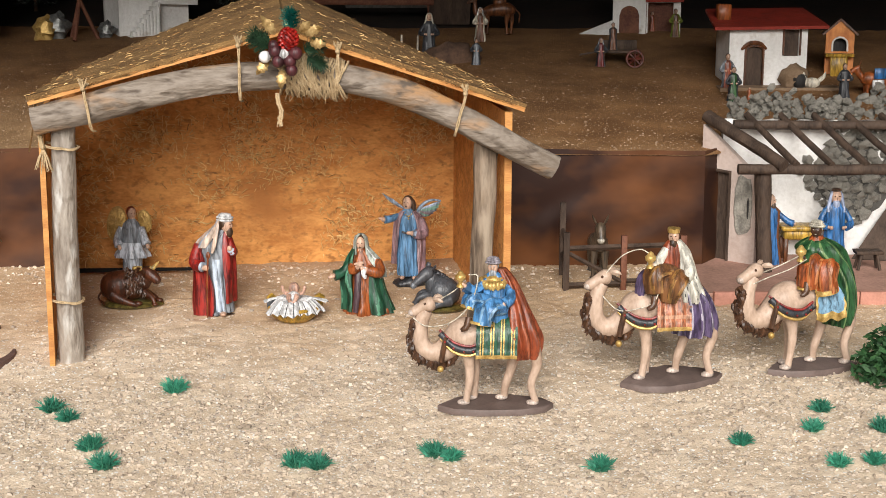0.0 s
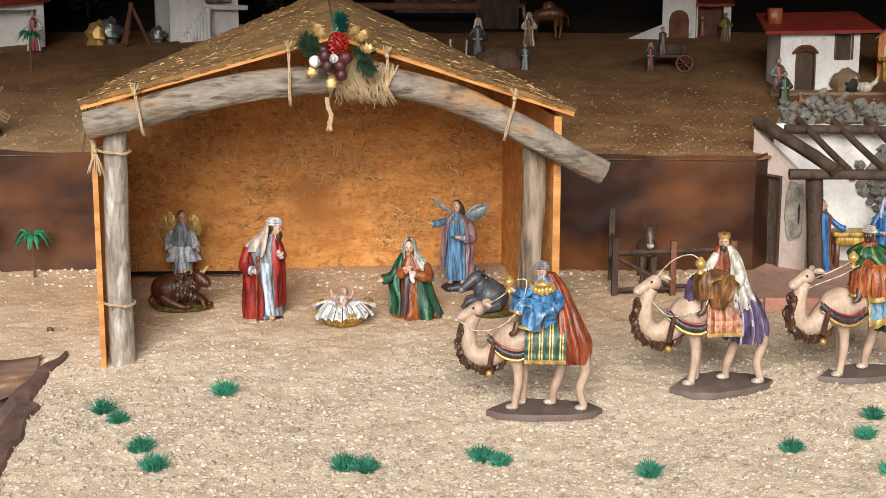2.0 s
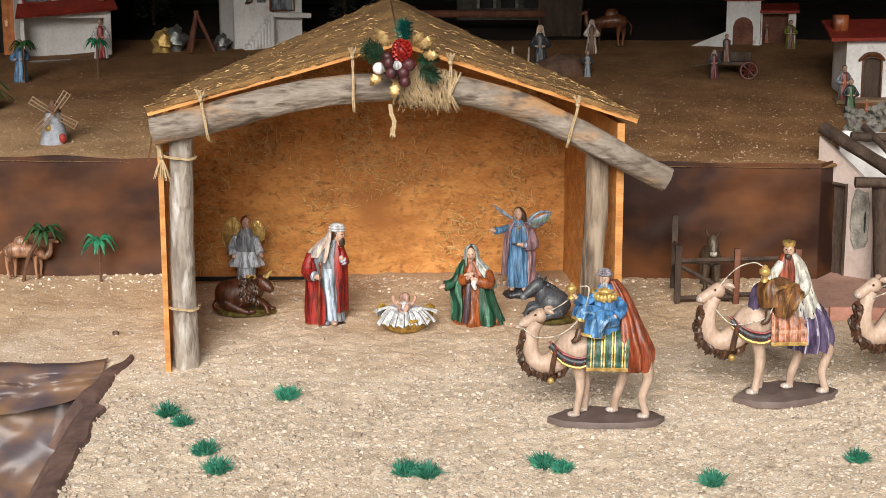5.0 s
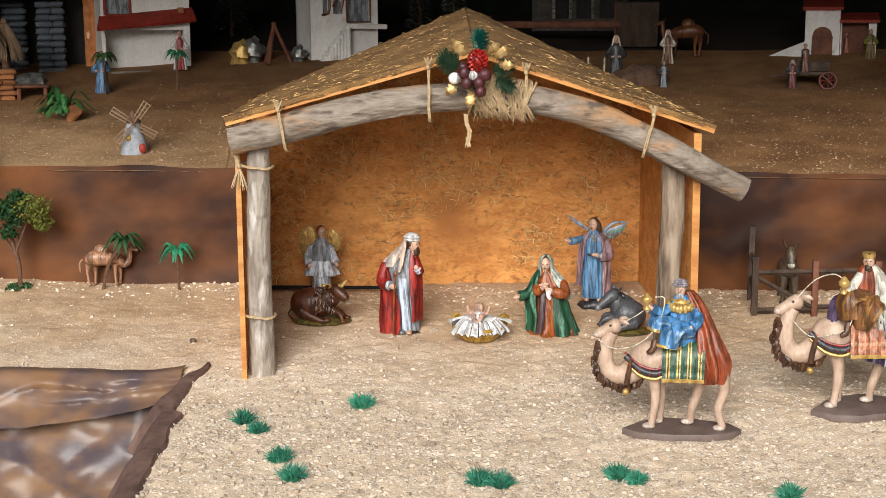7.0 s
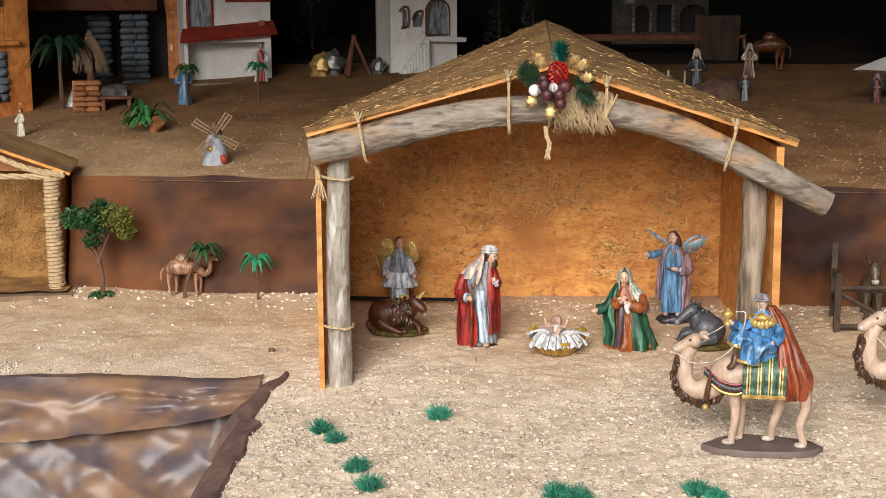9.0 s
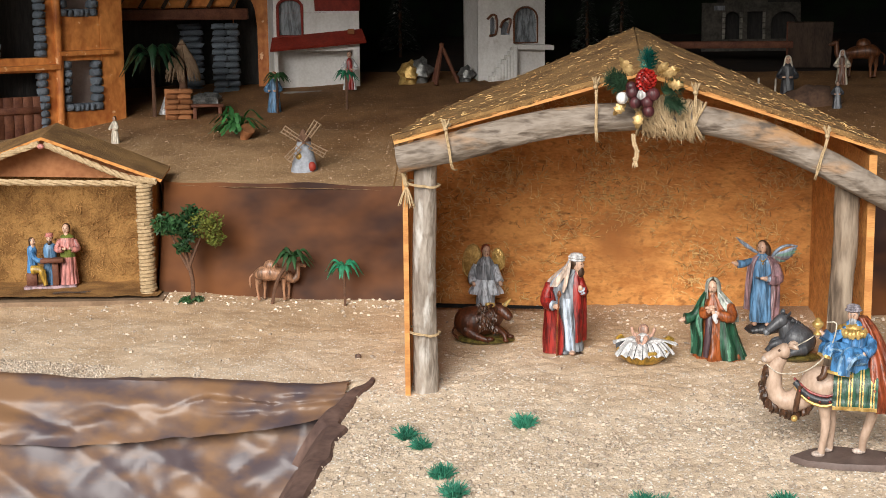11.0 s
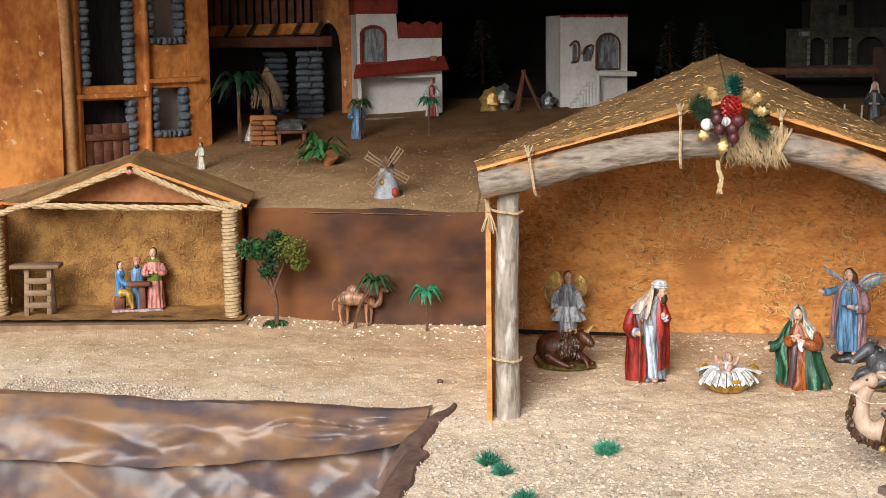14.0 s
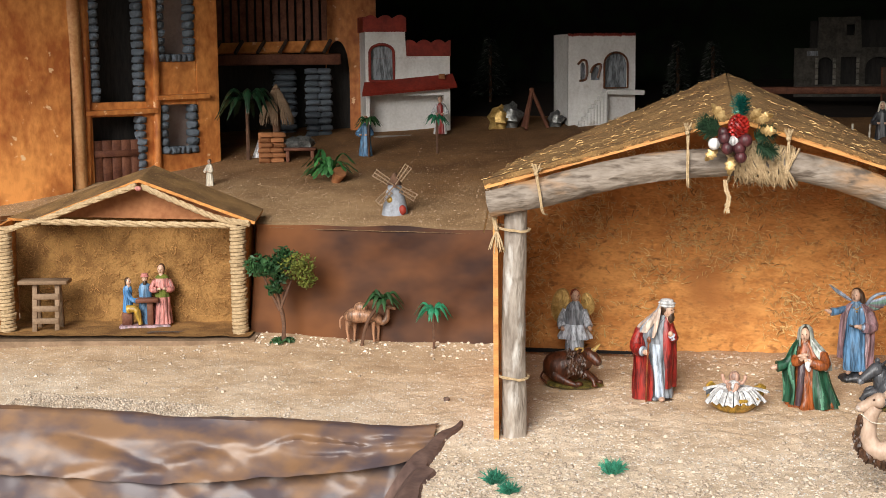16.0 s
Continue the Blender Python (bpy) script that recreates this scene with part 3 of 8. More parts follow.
RED, BLUE, SKYBLUE = paint("red_paint", (0.33, 0.022, 0.016)), paint("blue_paint", (0.03, 0.14, 0.36)), paint("pale_blue_paint", (0.12, 0.26, 0.44))
GREEN, DEEPGREEN, LILAC = paint("green_paint", (0.018, 0.088, 0.048)), paint("deep_green_paint", (0.035, 0.11, 0.03)), paint("lilac_paint", (0.33, 0.20, 0.22))
WHITE, CREAM, SKIN = paint("white_paint", (0.78, 0.78, 0.78), dark=0.75), paint("cream_paint", (0.70, 0.64, 0.52), dark=0.75), paint("skin_paint", (0.66, 0.42, 0.30), dark=1.0)
DARKSKIN, HAIR, BROWN = paint("dark_skin_paint", (0.10, 0.045, 0.025)), paint("hair_paint", (0.085, 0.045, 0.025)), paint("brown_paint", (0.17, 0.06, 0.022))
GOLD = material("gold_paint", (0.66, 0.45, 0.16), (0.32, 0.19, 0.05), rough=0.4, scale=80, fine=300, metal=0.45)
ORANGE, GREY = paint("orange_paint", (0.34, 0.09, 0.022)), paint("grey_paint", (0.26, 0.28, 0.31))
RUST, SILVER, CHARCOAL = paint("rust_paint", (0.30, 0.065, 0.025)), paint("silver_hair_paint", (0.55, 0.58, 0.62)), paint("charcoal_paint", (0.045, 0.048, 0.055))
CAMEL = material("camel_paint", (0.56, 0.415, 0.32), (0.33, 0.225, 0.16), rough=0.42, scale=38, fine=200, bump=0.15, stretch=(1, 1, 0.5), contrast=0.5)
MANE, PLATE, PINK = paint("mane_paint", (0.10, 0.045, 0.022)), material("base_plate", (0.17, 0.125, 0.11), (0.11, 0.08, 0.07), rough=0.55, scale=30, fine=200), paint("pink_paint", (0.62, 0.25, 0.22))
OX, DUN, YELLOW = paint("ox_paint", (0.10, 0.030, 0.012)), paint("dun_paint", (0.40, 0.21, 0.12)), paint("yellow_paint", (0.55, 0.33, 0.05))
WHITEWASH = material("whitewash", (0.80, 0.79, 0.77), (0.62, 0.60, 0.57), rough=0.9, scale=14, fine=120, bump=0.5)
PLASTER = material("pink_plaster", (0.56, 0.46, 0.41), (0.44, 0.34, 0.29), rough=0.9, scale=10, fine=110, bump=0.5)
OCHRE = material("ochre_plaster", (0.76, 0.315, 0.085), (0.38, 0.11, 0.026), rough=0.55, scale=6, fine=60, bump=0.6, stretch=(1, 1, 0.6), contrast=0.6)
ROOFRED = material("red_roof", (0.30, 0.035, 0.02), (0.17, 0.02, 0.012), rough=0.6, scale=25, fine=150, bump=0.5)
DARKWOOD = material("dark_wood", (0.085, 0.055, 0.038), (0.032, 0.020, 0.014), rough=0.75, scale=40, fine=240, bump=0.9, stretch=(1, 1, 0.3))
REDWOOD = material("red_wood", (0.19, 0.075, 0.04), (0.09, 0.03, 0.018), rough=0.7, scale=30, fine=200, bump=0.6)
STONE = material("grey_stone", (0.37, 0.345, 0.295), (0.16, 0.15, 0.13), rough=0.85, scale=50, fine=220, bump=0.8, piece=0.4)
BLUESTONE = material("blue_stone", (0.24, 0.28, 0.33), (0.10, 0.125, 0.155), rough=0.8, scale=50, fine=220, bump=0.8, piece=0.3)
TERRACOTTA = material("terracotta_brick", (0.36, 0.15, 0.06), (0.2, 0.08, 0.03), rough=0.85, scale=40, fine=200, piece=0.3)
SLABPINK = material("pink_floor", (0.44, 0.25, 0.19), (0.26, 0.15, 0.11), rough=0.8, scale=14, fine=160)
LEAF = material("palm_leaf", (0.03, 0.24, 0.12), (0.012, 0.11, 0.055), rough=0.45, scale=60, fine=300, piece=0.3)
LEAF2 = material("dark_leaf", (0.035, 0.10, 0.03), (0.012, 0.045, 0.015), rough=0.55, scale=60, fine=300, piece=0.45)
MOSS = material("olive_moss", (0.17, 0.19, 0.03), (0.07, 0.09, 0.015), rough=0.9, scale=60, fine=300, piece=0.4)
BARK = material("brown_bark", (0.16, 0.085, 0.05), (0.07, 0.035, 0.022), rough=0.85, scale=60, fine=300, bump=0.8)
LADDERWOOD = material("grey_brown_wood", (0.28, 0.19, 0.12), (0.17, 0.11, 0.065), rough=0.8, scale=30, fine=200)
TINSEL = material("silver_tinsel", (0.28, 0.28, 0.27), (0.06, 0.065, 0.06), rough=0.35, metal=0.5, scale=90, fine=400)
TEAL = material("teal_foil", (0.02, 0.22, 0.17), (0.01, 0.08, 0.07), rough=0.25, metal=0.6, scale=90, fine=400)


# ---------------------------------------------------------------- statues: each one plain mesh
def robe(kit, o, s, profile, folds=9, amp=0.09, mi=0, n=84, phase=0.0, face=0.0):
    """A robe of elliptic rings (z, rx, ry, cx, cy) in shares of s; folds run upright. mi: number or function of (angle, z); angle 0 is the front."""
    rings, zs = [], []
    fine = []
    for (a, b) in zip(profile, profile[1:]):
        for k in range(3):
            fine.append([p + (q - p) * k / 3 for p, q in zip(a, b)])
    fine.append(list(profile[-1]))
    top = fine[-1][0]
    for z, rx, ry, cx, cy in fine:
        ring = []
        for k in range(n):
            t = 2 * math.pi * k / n
            w = max(0.0, 1 - z / (top * 1.05))
            q = folds * 0.62 * t + phase + 2.2 * noise.noise((math.cos(t) * 1.3, math.sin(t) * 1.3, z * 2.5 + phase))
            g = 1 + amp * (0.45 + w) * (1.5 * abs(math.sin(q)) - 0.8 + 0.7 * noise.noise((math.cos(t) * 3, math.sin(t) * 3, z * 5 + phase)))
            x, y = cx + rx * g * math.sin(t), cy - ry * g * math.cos(t)
            c, q = math.cos(face), math.sin(face)
            ring.append(Vector(o) + Vector((x * c - y * q, x * q + y * c, z)) * s)
        rings.append(ring)
        zs.append(z)
    if callable(mi):
        kit.loft(rings, lambda r, c: mi((2 * math.pi * (c + 0.5) / n + math.pi) % (2 * math.pi) - math.pi, zs[r]))
    else:
        kit.loft(rings, mi)


def head(kit, o, s, at, skin=2, hair=3, cover=None, beard=None, crown=None, turban=None, yaw=0.0, size=1.0):
    c = Vector(o) + Vector(at) * s
    r = 0.062 * s * size
    fx, fy = math.sin(yaw), -math.cos(yaw)
    f = Vector((fx, fy, 0))
    kit.tube([c - Vector((0, 0, r * 2.0)), c - Vector((0, 0, r * 0.4))], r * 0.55, skin, 8)
    kit.ball(c, (r * 0.86, r * 0.92, r * 1.22), skin, 12, 8)
    kit.ball(c + f * r * 0.92 - Vector((0, 0, r * 0.12)), (r * 0.16, r * 0.2, r * 0.28), skin, 6, 4)
    for q in (-1, 1):
        kit.ball(c + f * r * 0.80 + Vector((-fy, fx, 0)) * q * r * 0.34 + Vector((0, 0, r * 0.14)), (r * 0.15, r * 0.13, r * 0.09), hair, 6, 4)
    kit.ball(c + f * r * 0.80 - Vector((0, 0, r * 0.58)), (r * 0.24, r * 0.12, r * 0.07), hair, 6, 4)
    kit.ball(c - f * r * 0.36 + Vector((0, 0, r * 0.30)), (r * 0.98, r * 0.98, r * 1.12), hair if cover is None else cover, 12, 8, wob=0.1)
    if cover is not None:
        kit.tube([c - f * r * 0.45 + Vector((0, 0, r * 0.5)), c - f * r * 0.75 - Vector((0, 0, r * 1.0)), c - f * r * 0.5 - Vector((0, 0, r * 2.9))], [r * 0.9, r * 1.15, r * 1.5], cover, 12, flat=0.75)
        for q in (-1, 1):
            sd = Vector((-fy, fx, 0)) * q * r
            kit.tube([c + sd * 0.75 + f * r * 0.25 + Vector((0, 0, r * 0.6)), c + sd * 1.0 + f * r * 0.2 - Vector((0, 0, r * 0.7)), c + sd * 1.25 + f * r * 0.45 - Vector((0, 0, r * 2.4))], [r * 0.24, r * 0.28, r * 0.34], cover, 8)
    else:
        kit.tube([c - f * r * 0.5, c - f * r * 0.7 - Vector((0, 0, r * 1.4))], [r * 0.85, r * 0.5], hair, 8)
    if beard is not None:
        kit.ball(c + f * r * 0.42 - Vector((0, 0, r * 1.05)), (r * 0.62, r * 0.55, r * 0.95), beard, 9, 6, wob=0.2)
    if turban is not None:
        for k in range(3):
            kit.ball(c + Vector((0, 0, r * (0.72 + 0.32 * k))) - f * r * 0.12, (r * (1.36 - 0.16 * k), r * (1.36 - 0.16 * k), r * 0.36), turban, 16, 6, wob=0.16)
    if crown is not None:
        ring = []
        for zz, rr in ((0.62, 0.95), (1.15, 1.05)):
            ring.append([c + Vector((math.cos(a) * r * rr, math.sin(a) * r * rr, r * zz + (r * 0.28 * (k % 2) if zz > 1 else 0))) for k, a in enumerate([2 * math.pi * j / 14 for j in range(14)])])
        kit.loft(ring, crown, cap=True)


def arm(kit, o, s, pts, sleeve=1, skin=2, r=0.042, wide=1.25):
    p = [Vector(o) + Vector(q) * s for q in pts]
    line = bend(p, 9)
    kit.tube(line[:8], [r * s * (0.9 + (wide - 0.9) * i / 7) for i in range(8)], sleeve, 9, wob=0.12)
    kit.tube([line[6], line[8]], [r * s * 0.55, r * s * 0.45], skin, 7)
    kit.ball(p[-1], (0.026 * s, 0.024 * s, 0.028 * s), skin, 7, 5)


STAND = ((0, 0.165, 0.13, 0, 0), (0.06, 0.16, 0.13, 0, 0), (0.3, 0.135, 0.115, 0, 0), (0.52, 0.125, 0.10, 0, 0), (0.66, 0.135, 0.095, 0, 0), (0.76, 0.14, 0.085, 0, 0), (0.815, 0.085, 0.06, 0, 0), (0.84, 0.04, 0.04, 0, 0))


def put(kit, name, at, mats, label, category="statue", group="", turn=0.0):
    ob = kit.done(name, mats)
    ob.matrix_world = pose(*at, 0, 0, turn)
    return tagged(ob, label, category, group)


def open_front(width, inner=0, outer=1, low=0.0):
    return lambda a, z: inner if abs(a) < width * (1 - 0.35 * z) and z >= low else outer


O = (0, 0, 0)
BIG = "large nativity figures"
def smooth_rows(rows, m):
    """Rows of numbers, m steps between each two, on a smooth line through them."""
    res = []
    for i in range(len(rows) - 1):
        p0, p1, p2, p3 = rows[max(i - 1, 0)], rows[i], rows[i + 1], rows[min(i + 2, len(rows) - 1)]
        for j in range(m):
            t = j / m
            res.append(tuple(0.5 * (2 * b + (c - a) * t + (2 * a - 5 * b + 4 * c - d) * t * t + (3 * b - a - 3 * c + d) * t ** 3) for a, b, c, d in zip(p0, p1, p2, p3)))
    return res + [tuple(rows[-1])]


def cloak(kit, o, s, rows, folds, amp, mi, ridge=None, hem=None, n=64, thick=0.014, phase=0.0):
    """Cloth round a body as an open shell. Rows (z, cx, cy, rx, ry, a0, a1) in shares of s, lowest first; angle 0 is the front. ridge: paint on the crests of folds; hem: paint along the lower edge."""
    rings, crest = [], []
    rows = smooth_rows(rows, 4)
    low, top = rows[0][0], rows[-1][0]
    for z, cx, cy, rx, ry, a0, a1 in rows:
        w = 0.35 + 0.9 * (top - z) / (top - low)
        outer, inner, line = [], [], []
        for i in range(n):
            a = a0 + (a1 - a0) * i / (n - 1)
            q = math.cos(folds * a + phase + 1.7 * noise.noise((math.cos(a) * 1.5, math.sin(a) * 1.5, z * 3 + phase)))
            g = 1 + amp * w * (q + 0.5 * noise.noise((math.cos(a) * 4, math.sin(a) * 4, z * 4 + phase)))
            for ring, gg in ((outer, g), (inner, g - thick / max(rx, 0.02))):
                ring.append(Vector(o) + Vector((cx + rx * gg * math.sin(a), cy - ry * gg * math.cos(a), z)) * s)
            line.append(q)
        rings.append(outer + inner[::-1])
        crest.append(line)

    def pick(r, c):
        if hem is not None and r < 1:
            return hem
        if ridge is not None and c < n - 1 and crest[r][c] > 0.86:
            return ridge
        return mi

    kit.loft(rings, pick)


def feather(kit, root, tip, width, mi, bow=0.0, y=0.0):
    """One long flat feather with a rounded end and a raised middle."""
    root, tip = Vector(root), Vector(tip)
    side = (tip - root).cross(Vector((0, 1, 0))).normalized()
    rings = []
    for j in range(9):
        t = j / 8
        p = root.lerp(tip, t) + side * bow * math.sin(math.pi * t) + Vector((0, y * t, 0))
        w = width * (0.35 + 0.65 * math.sin(math.pi * min(1.0, 0.15 + 0.6 * t))) * (1 if t < 0.85 else 0.65 if t < 1 else 0.15)
        rings.append([p - side * w, p + Vector((0, -0.0016, 0)), p + side * w, p + Vector((0, 0.0012, 0))])
    kit.loft(rings, mi)


# joseph
PALEBLUE, DEEPRED, TAN = paint("pale_blue_grey", (0.50, 0.58, 0.68)), paint("dark_red_paint", (0.16, 0.010, 0.009)), paint("tan_cloth", (0.62, 0.47, 0.37), dark=0.9)
J = 0.197
k = Kit()
robe(k, O, J, ((0.02, 0.115, 0.115, 0.06, 0), (0.05, 0.115, 0.12, 0.06, 0), (0.3, 0.11, 0.11, 0.04, 0), (0.55, 0.13, 0.10, 0.02, 0), (0.68, 0.145, 0.09, 0.0, 0), (0.75, 0.12, 0.075, 0.02, 0), (0.80, 0.06, 0.05, 0.08, -0.01), (0.84, 0.04, 0.04, 0.11, -0.02)), 9, 0.13, lambda a, z: 5 if z < 0.55 and abs(a - 0.1) < 0.30 else 4)
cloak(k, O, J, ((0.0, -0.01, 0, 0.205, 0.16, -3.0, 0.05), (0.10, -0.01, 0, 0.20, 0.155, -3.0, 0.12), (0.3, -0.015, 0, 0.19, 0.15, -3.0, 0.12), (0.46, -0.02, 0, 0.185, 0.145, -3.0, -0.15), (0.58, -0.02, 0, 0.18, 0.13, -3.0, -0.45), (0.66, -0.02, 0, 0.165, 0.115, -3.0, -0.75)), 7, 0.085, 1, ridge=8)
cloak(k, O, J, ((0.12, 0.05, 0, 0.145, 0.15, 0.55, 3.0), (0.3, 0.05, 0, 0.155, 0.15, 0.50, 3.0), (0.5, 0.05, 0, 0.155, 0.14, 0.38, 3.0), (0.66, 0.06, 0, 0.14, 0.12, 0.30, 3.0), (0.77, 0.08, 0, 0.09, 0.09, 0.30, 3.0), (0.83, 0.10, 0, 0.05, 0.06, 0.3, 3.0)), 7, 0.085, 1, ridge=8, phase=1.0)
# headcloth: turban, shoulder cape and hanging end
cloak(k, O, J, ((0.66, -0.015, 0, 0.165, 0.115, -2.9, -0.35), (0.72, -0.005, 0, 0.145, 0.10, -2.9, -0.1), (0.80, 0.03, 0, 0.10, 0.085, -2.9, 0.0), (0.88, 0.085, 0, 0.075, 0.075, -2.9, -0.35), (0.94, 0.105, -0.005, 0.070, 0.07, -2.9, -0.5)), 8, 0.07, 7, ridge=5, n=48)
head(k, O, J, (0.135, -0.035, 0.880), hair=3, beard=3, yaw=1.15, size=1.0)
for z, r, q in ((0.925, 0.083, 0.024), (0.950, 0.086, 0.024), (0.974, 0.066, 0.020)):
    k.ball(Vector((0.118, -0.02, z)) * J, (r * J, r * 0.95 * J, q * J), 0, 22, 6, wob=0.12, turn=Euler((0, 0.06, 0)).to_matrix())
k.tube(bend([Vector(p) * J for p in ((0.055, -0.085, 0.90), (0.045, -0.115, 0.82), (0.03, -0.135, 0.72), (0.005, -0.145, 0.62))], 9), [v * J for v in (0.018, 0.022, 0.023, 0.024, 0.024, 0.023, 0.021, 0.019, 0.012)], 7, 9, flat=0.5)
arm(k, O, J, [(-0.14, -0.03, 0.68), (-0.17, -0.12, 0.52), (-0.07, -0.18, 0.485)], 1, r=0.055, wide=1.1)
k.tube([Vector((-0.115, -0.165, 0.50)) * J, Vector((-0.075, -0.185, 0.49)) * J], [0.045 * J, 0.05 * J], 5, 12)
k.ball(Vector((-0.045, -0.195, 0.485)) * J, (0.03 * J, 0.025 * J, 0.028 * J), 2, 9, 6)
arm(k, O, J, [(0.15, -0.02, 0.72), (0.20, -0.08, 0.62), (0.175, -0.15, 0.67)], 1, r=0.045, wide=1.0)
k.tube([Vector((0.195, -0.12, 0.625)) * J, Vector((0.185, -0.14, 0.655)) * J], [0.038 * J, 0.036 * J], 5, 10)
k.tube([Vector(p) * J for p in ((-0.045, -0.205, 0.0), (-0.04, -0.21, 0.3), (-0.025, -0.21, 0.60))], 0.0085 * J, 6, 8)
k.ball(Vector((-0.022, -0.21, 0.61)) * J, (0.022 * J, 0.018 * J, 0.035 * J), 6, 9, 6, wob=0.3)
for x in (0.035, 0.095):
    k.ball(Vector((x, -0.135, 0.018)) * J, (0.034 * J, 0.06 * J, 0.022 * J), 2 if x > 0.05 else 4, 10, 6)
k.ball(Vector((0.02, 0, 0.0)) * J, (0.20 * J, 0.14 * J, 0.012 * J), 3, 20, 4)
put(k, "joseph_statue", (-0.440, 2.645, -0.002), [WHITE, RED, SKIN, HAIR, GREY, PALEBLUE, ORANGE, TAN, DEEPRED], "painted bearded figure in red mantle and white headcloth", group=BIG)
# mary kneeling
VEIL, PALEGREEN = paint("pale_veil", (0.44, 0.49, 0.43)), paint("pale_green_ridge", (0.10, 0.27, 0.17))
M = 0.157
k = Kit()
robe(k, (0, 0, 0), M, ((0, 0.27, 0.21, 0.0, 0), (0.04, 0.275, 0.215, 0.0, 0), (0.12, 0.24, 0.20, 0, 0), (0.3, 0.19, 0.165, -0.02, 0), (0.5, 0.165, 0.14, -0.04, 0), (0.64, 0.17, 0.125, -0.04, 0), (0.73, 0.13, 0.09, -0.06, 0), (0.79, 0.055, 0.055, -0.08, -0.01), (0.83, 0.04, 0.04, -0.085, -0.02)), 10, 0.10, 0)
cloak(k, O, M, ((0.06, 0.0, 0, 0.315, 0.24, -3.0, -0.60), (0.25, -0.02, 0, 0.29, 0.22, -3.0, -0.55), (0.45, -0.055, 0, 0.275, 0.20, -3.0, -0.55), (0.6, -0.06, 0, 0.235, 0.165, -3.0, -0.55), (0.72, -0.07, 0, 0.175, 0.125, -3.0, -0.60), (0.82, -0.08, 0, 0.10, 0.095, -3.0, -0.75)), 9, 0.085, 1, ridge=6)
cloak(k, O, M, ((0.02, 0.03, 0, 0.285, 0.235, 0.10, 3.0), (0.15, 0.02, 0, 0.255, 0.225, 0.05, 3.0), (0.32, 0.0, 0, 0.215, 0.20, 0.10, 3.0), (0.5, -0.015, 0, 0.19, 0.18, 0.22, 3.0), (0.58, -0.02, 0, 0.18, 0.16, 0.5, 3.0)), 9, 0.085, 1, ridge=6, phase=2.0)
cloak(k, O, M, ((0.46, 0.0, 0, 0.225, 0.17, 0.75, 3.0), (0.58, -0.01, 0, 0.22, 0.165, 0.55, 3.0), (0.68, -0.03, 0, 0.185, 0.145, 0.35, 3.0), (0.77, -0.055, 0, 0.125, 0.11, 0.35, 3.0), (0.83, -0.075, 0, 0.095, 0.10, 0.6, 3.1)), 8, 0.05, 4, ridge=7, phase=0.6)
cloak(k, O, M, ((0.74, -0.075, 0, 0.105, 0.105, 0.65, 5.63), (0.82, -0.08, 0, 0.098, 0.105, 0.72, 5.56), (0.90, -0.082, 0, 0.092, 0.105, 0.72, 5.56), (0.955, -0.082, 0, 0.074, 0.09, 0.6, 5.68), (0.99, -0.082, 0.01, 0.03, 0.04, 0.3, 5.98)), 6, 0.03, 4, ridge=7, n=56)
head(k, O, M, (-0.085, -0.03, 0.875), hair=3, yaw=-0.1, size=1.1)
arm(k, O, M, [(-0.20, -0.03, 0.64), (-0.31, -0.09, 0.52), (-0.43, -0.14, 0.49)], 1, r=0.055, wide=1.25)
k.tube([Vector((-0.40, -0.14, 0.49)) * M, Vector((-0.47, -0.17, 0.475)) * M], [0.026 * M, 0.018 * M], 2, 8)
arm(k, O, M, [(0.12, -0.06, 0.66), (0.15, -0.17, 0.54), (-0.06, -0.20, 0.60)], 0, r=0.065, wide=1.0)
arm(k, O, M, [(-0.18, -0.06, 0.64), (-0.18, -0.15, 0.56), (-0.10, -0.19, 0.62)], 0, r=0.06, wide=0.9)
for x, z in ((-0.115, 0.65), (-0.07, 0.665), (-0.09, 0.635)):
    k.ball(Vector((x, -0.195, z)) * M, (0.045 * M, 0.025 * M, 0.022 * M), 2, 9, 6)
k.tube(bend([Vector(p) * M for p in ((-0.03, -0.21, 0.62), (-0.035, -0.215, 0.54), (-0.02, -0.21, 0.47))], 7), [v * M for v in (0.015, 0.03, 0.035, 0.035, 0.03, 0.025, 0.012)], 7, 8, flat=0.5)
k.tube(bend([Vector(p) * M for p in ((-0.11, -0.135, 0.55), (-0.115, -0.18, 0.35), (-0.14, -0.215, 0.05))], 9), [v * M for v in (0.04, 0.042, 0.042, 0.042, 0.042, 0.04, 0.038, 0.036, 0.03)], 5, 9, flat=0.5)
put(k, "mary_statue", (-0.146, 2.65, -0.002), [ORANGE, GREEN, SKIN, HAIR, VEIL, paint("plum_paint", (0.075, 0.035, 0.045)), PALEGREEN, WHITE], "painted kneeling figure in green mantle over orange robe", group=BIG)
# standing angel with blue robe
A = 0.190
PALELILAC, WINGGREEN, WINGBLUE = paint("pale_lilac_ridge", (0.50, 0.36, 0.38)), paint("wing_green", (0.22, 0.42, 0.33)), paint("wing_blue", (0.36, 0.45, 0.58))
k = Kit()
robe(k, O, A, ((0.13, 0.105, 0.09, 0.0, 0), (0.16, 0.115, 0.10, 0, 0), (0.35, 0.115, 0.095, 0, 0), (0.55, 0.105, 0.085, 0, 0), (0.66, 0.115, 0.085, 0, 0), (0.77, 0.125, 0.08, 0, 0), (0.82, 0.08, 0.06, 0, 0), (0.855, 0.035, 0.035, -0.01, -0.01)), 10, 0.12, 0)
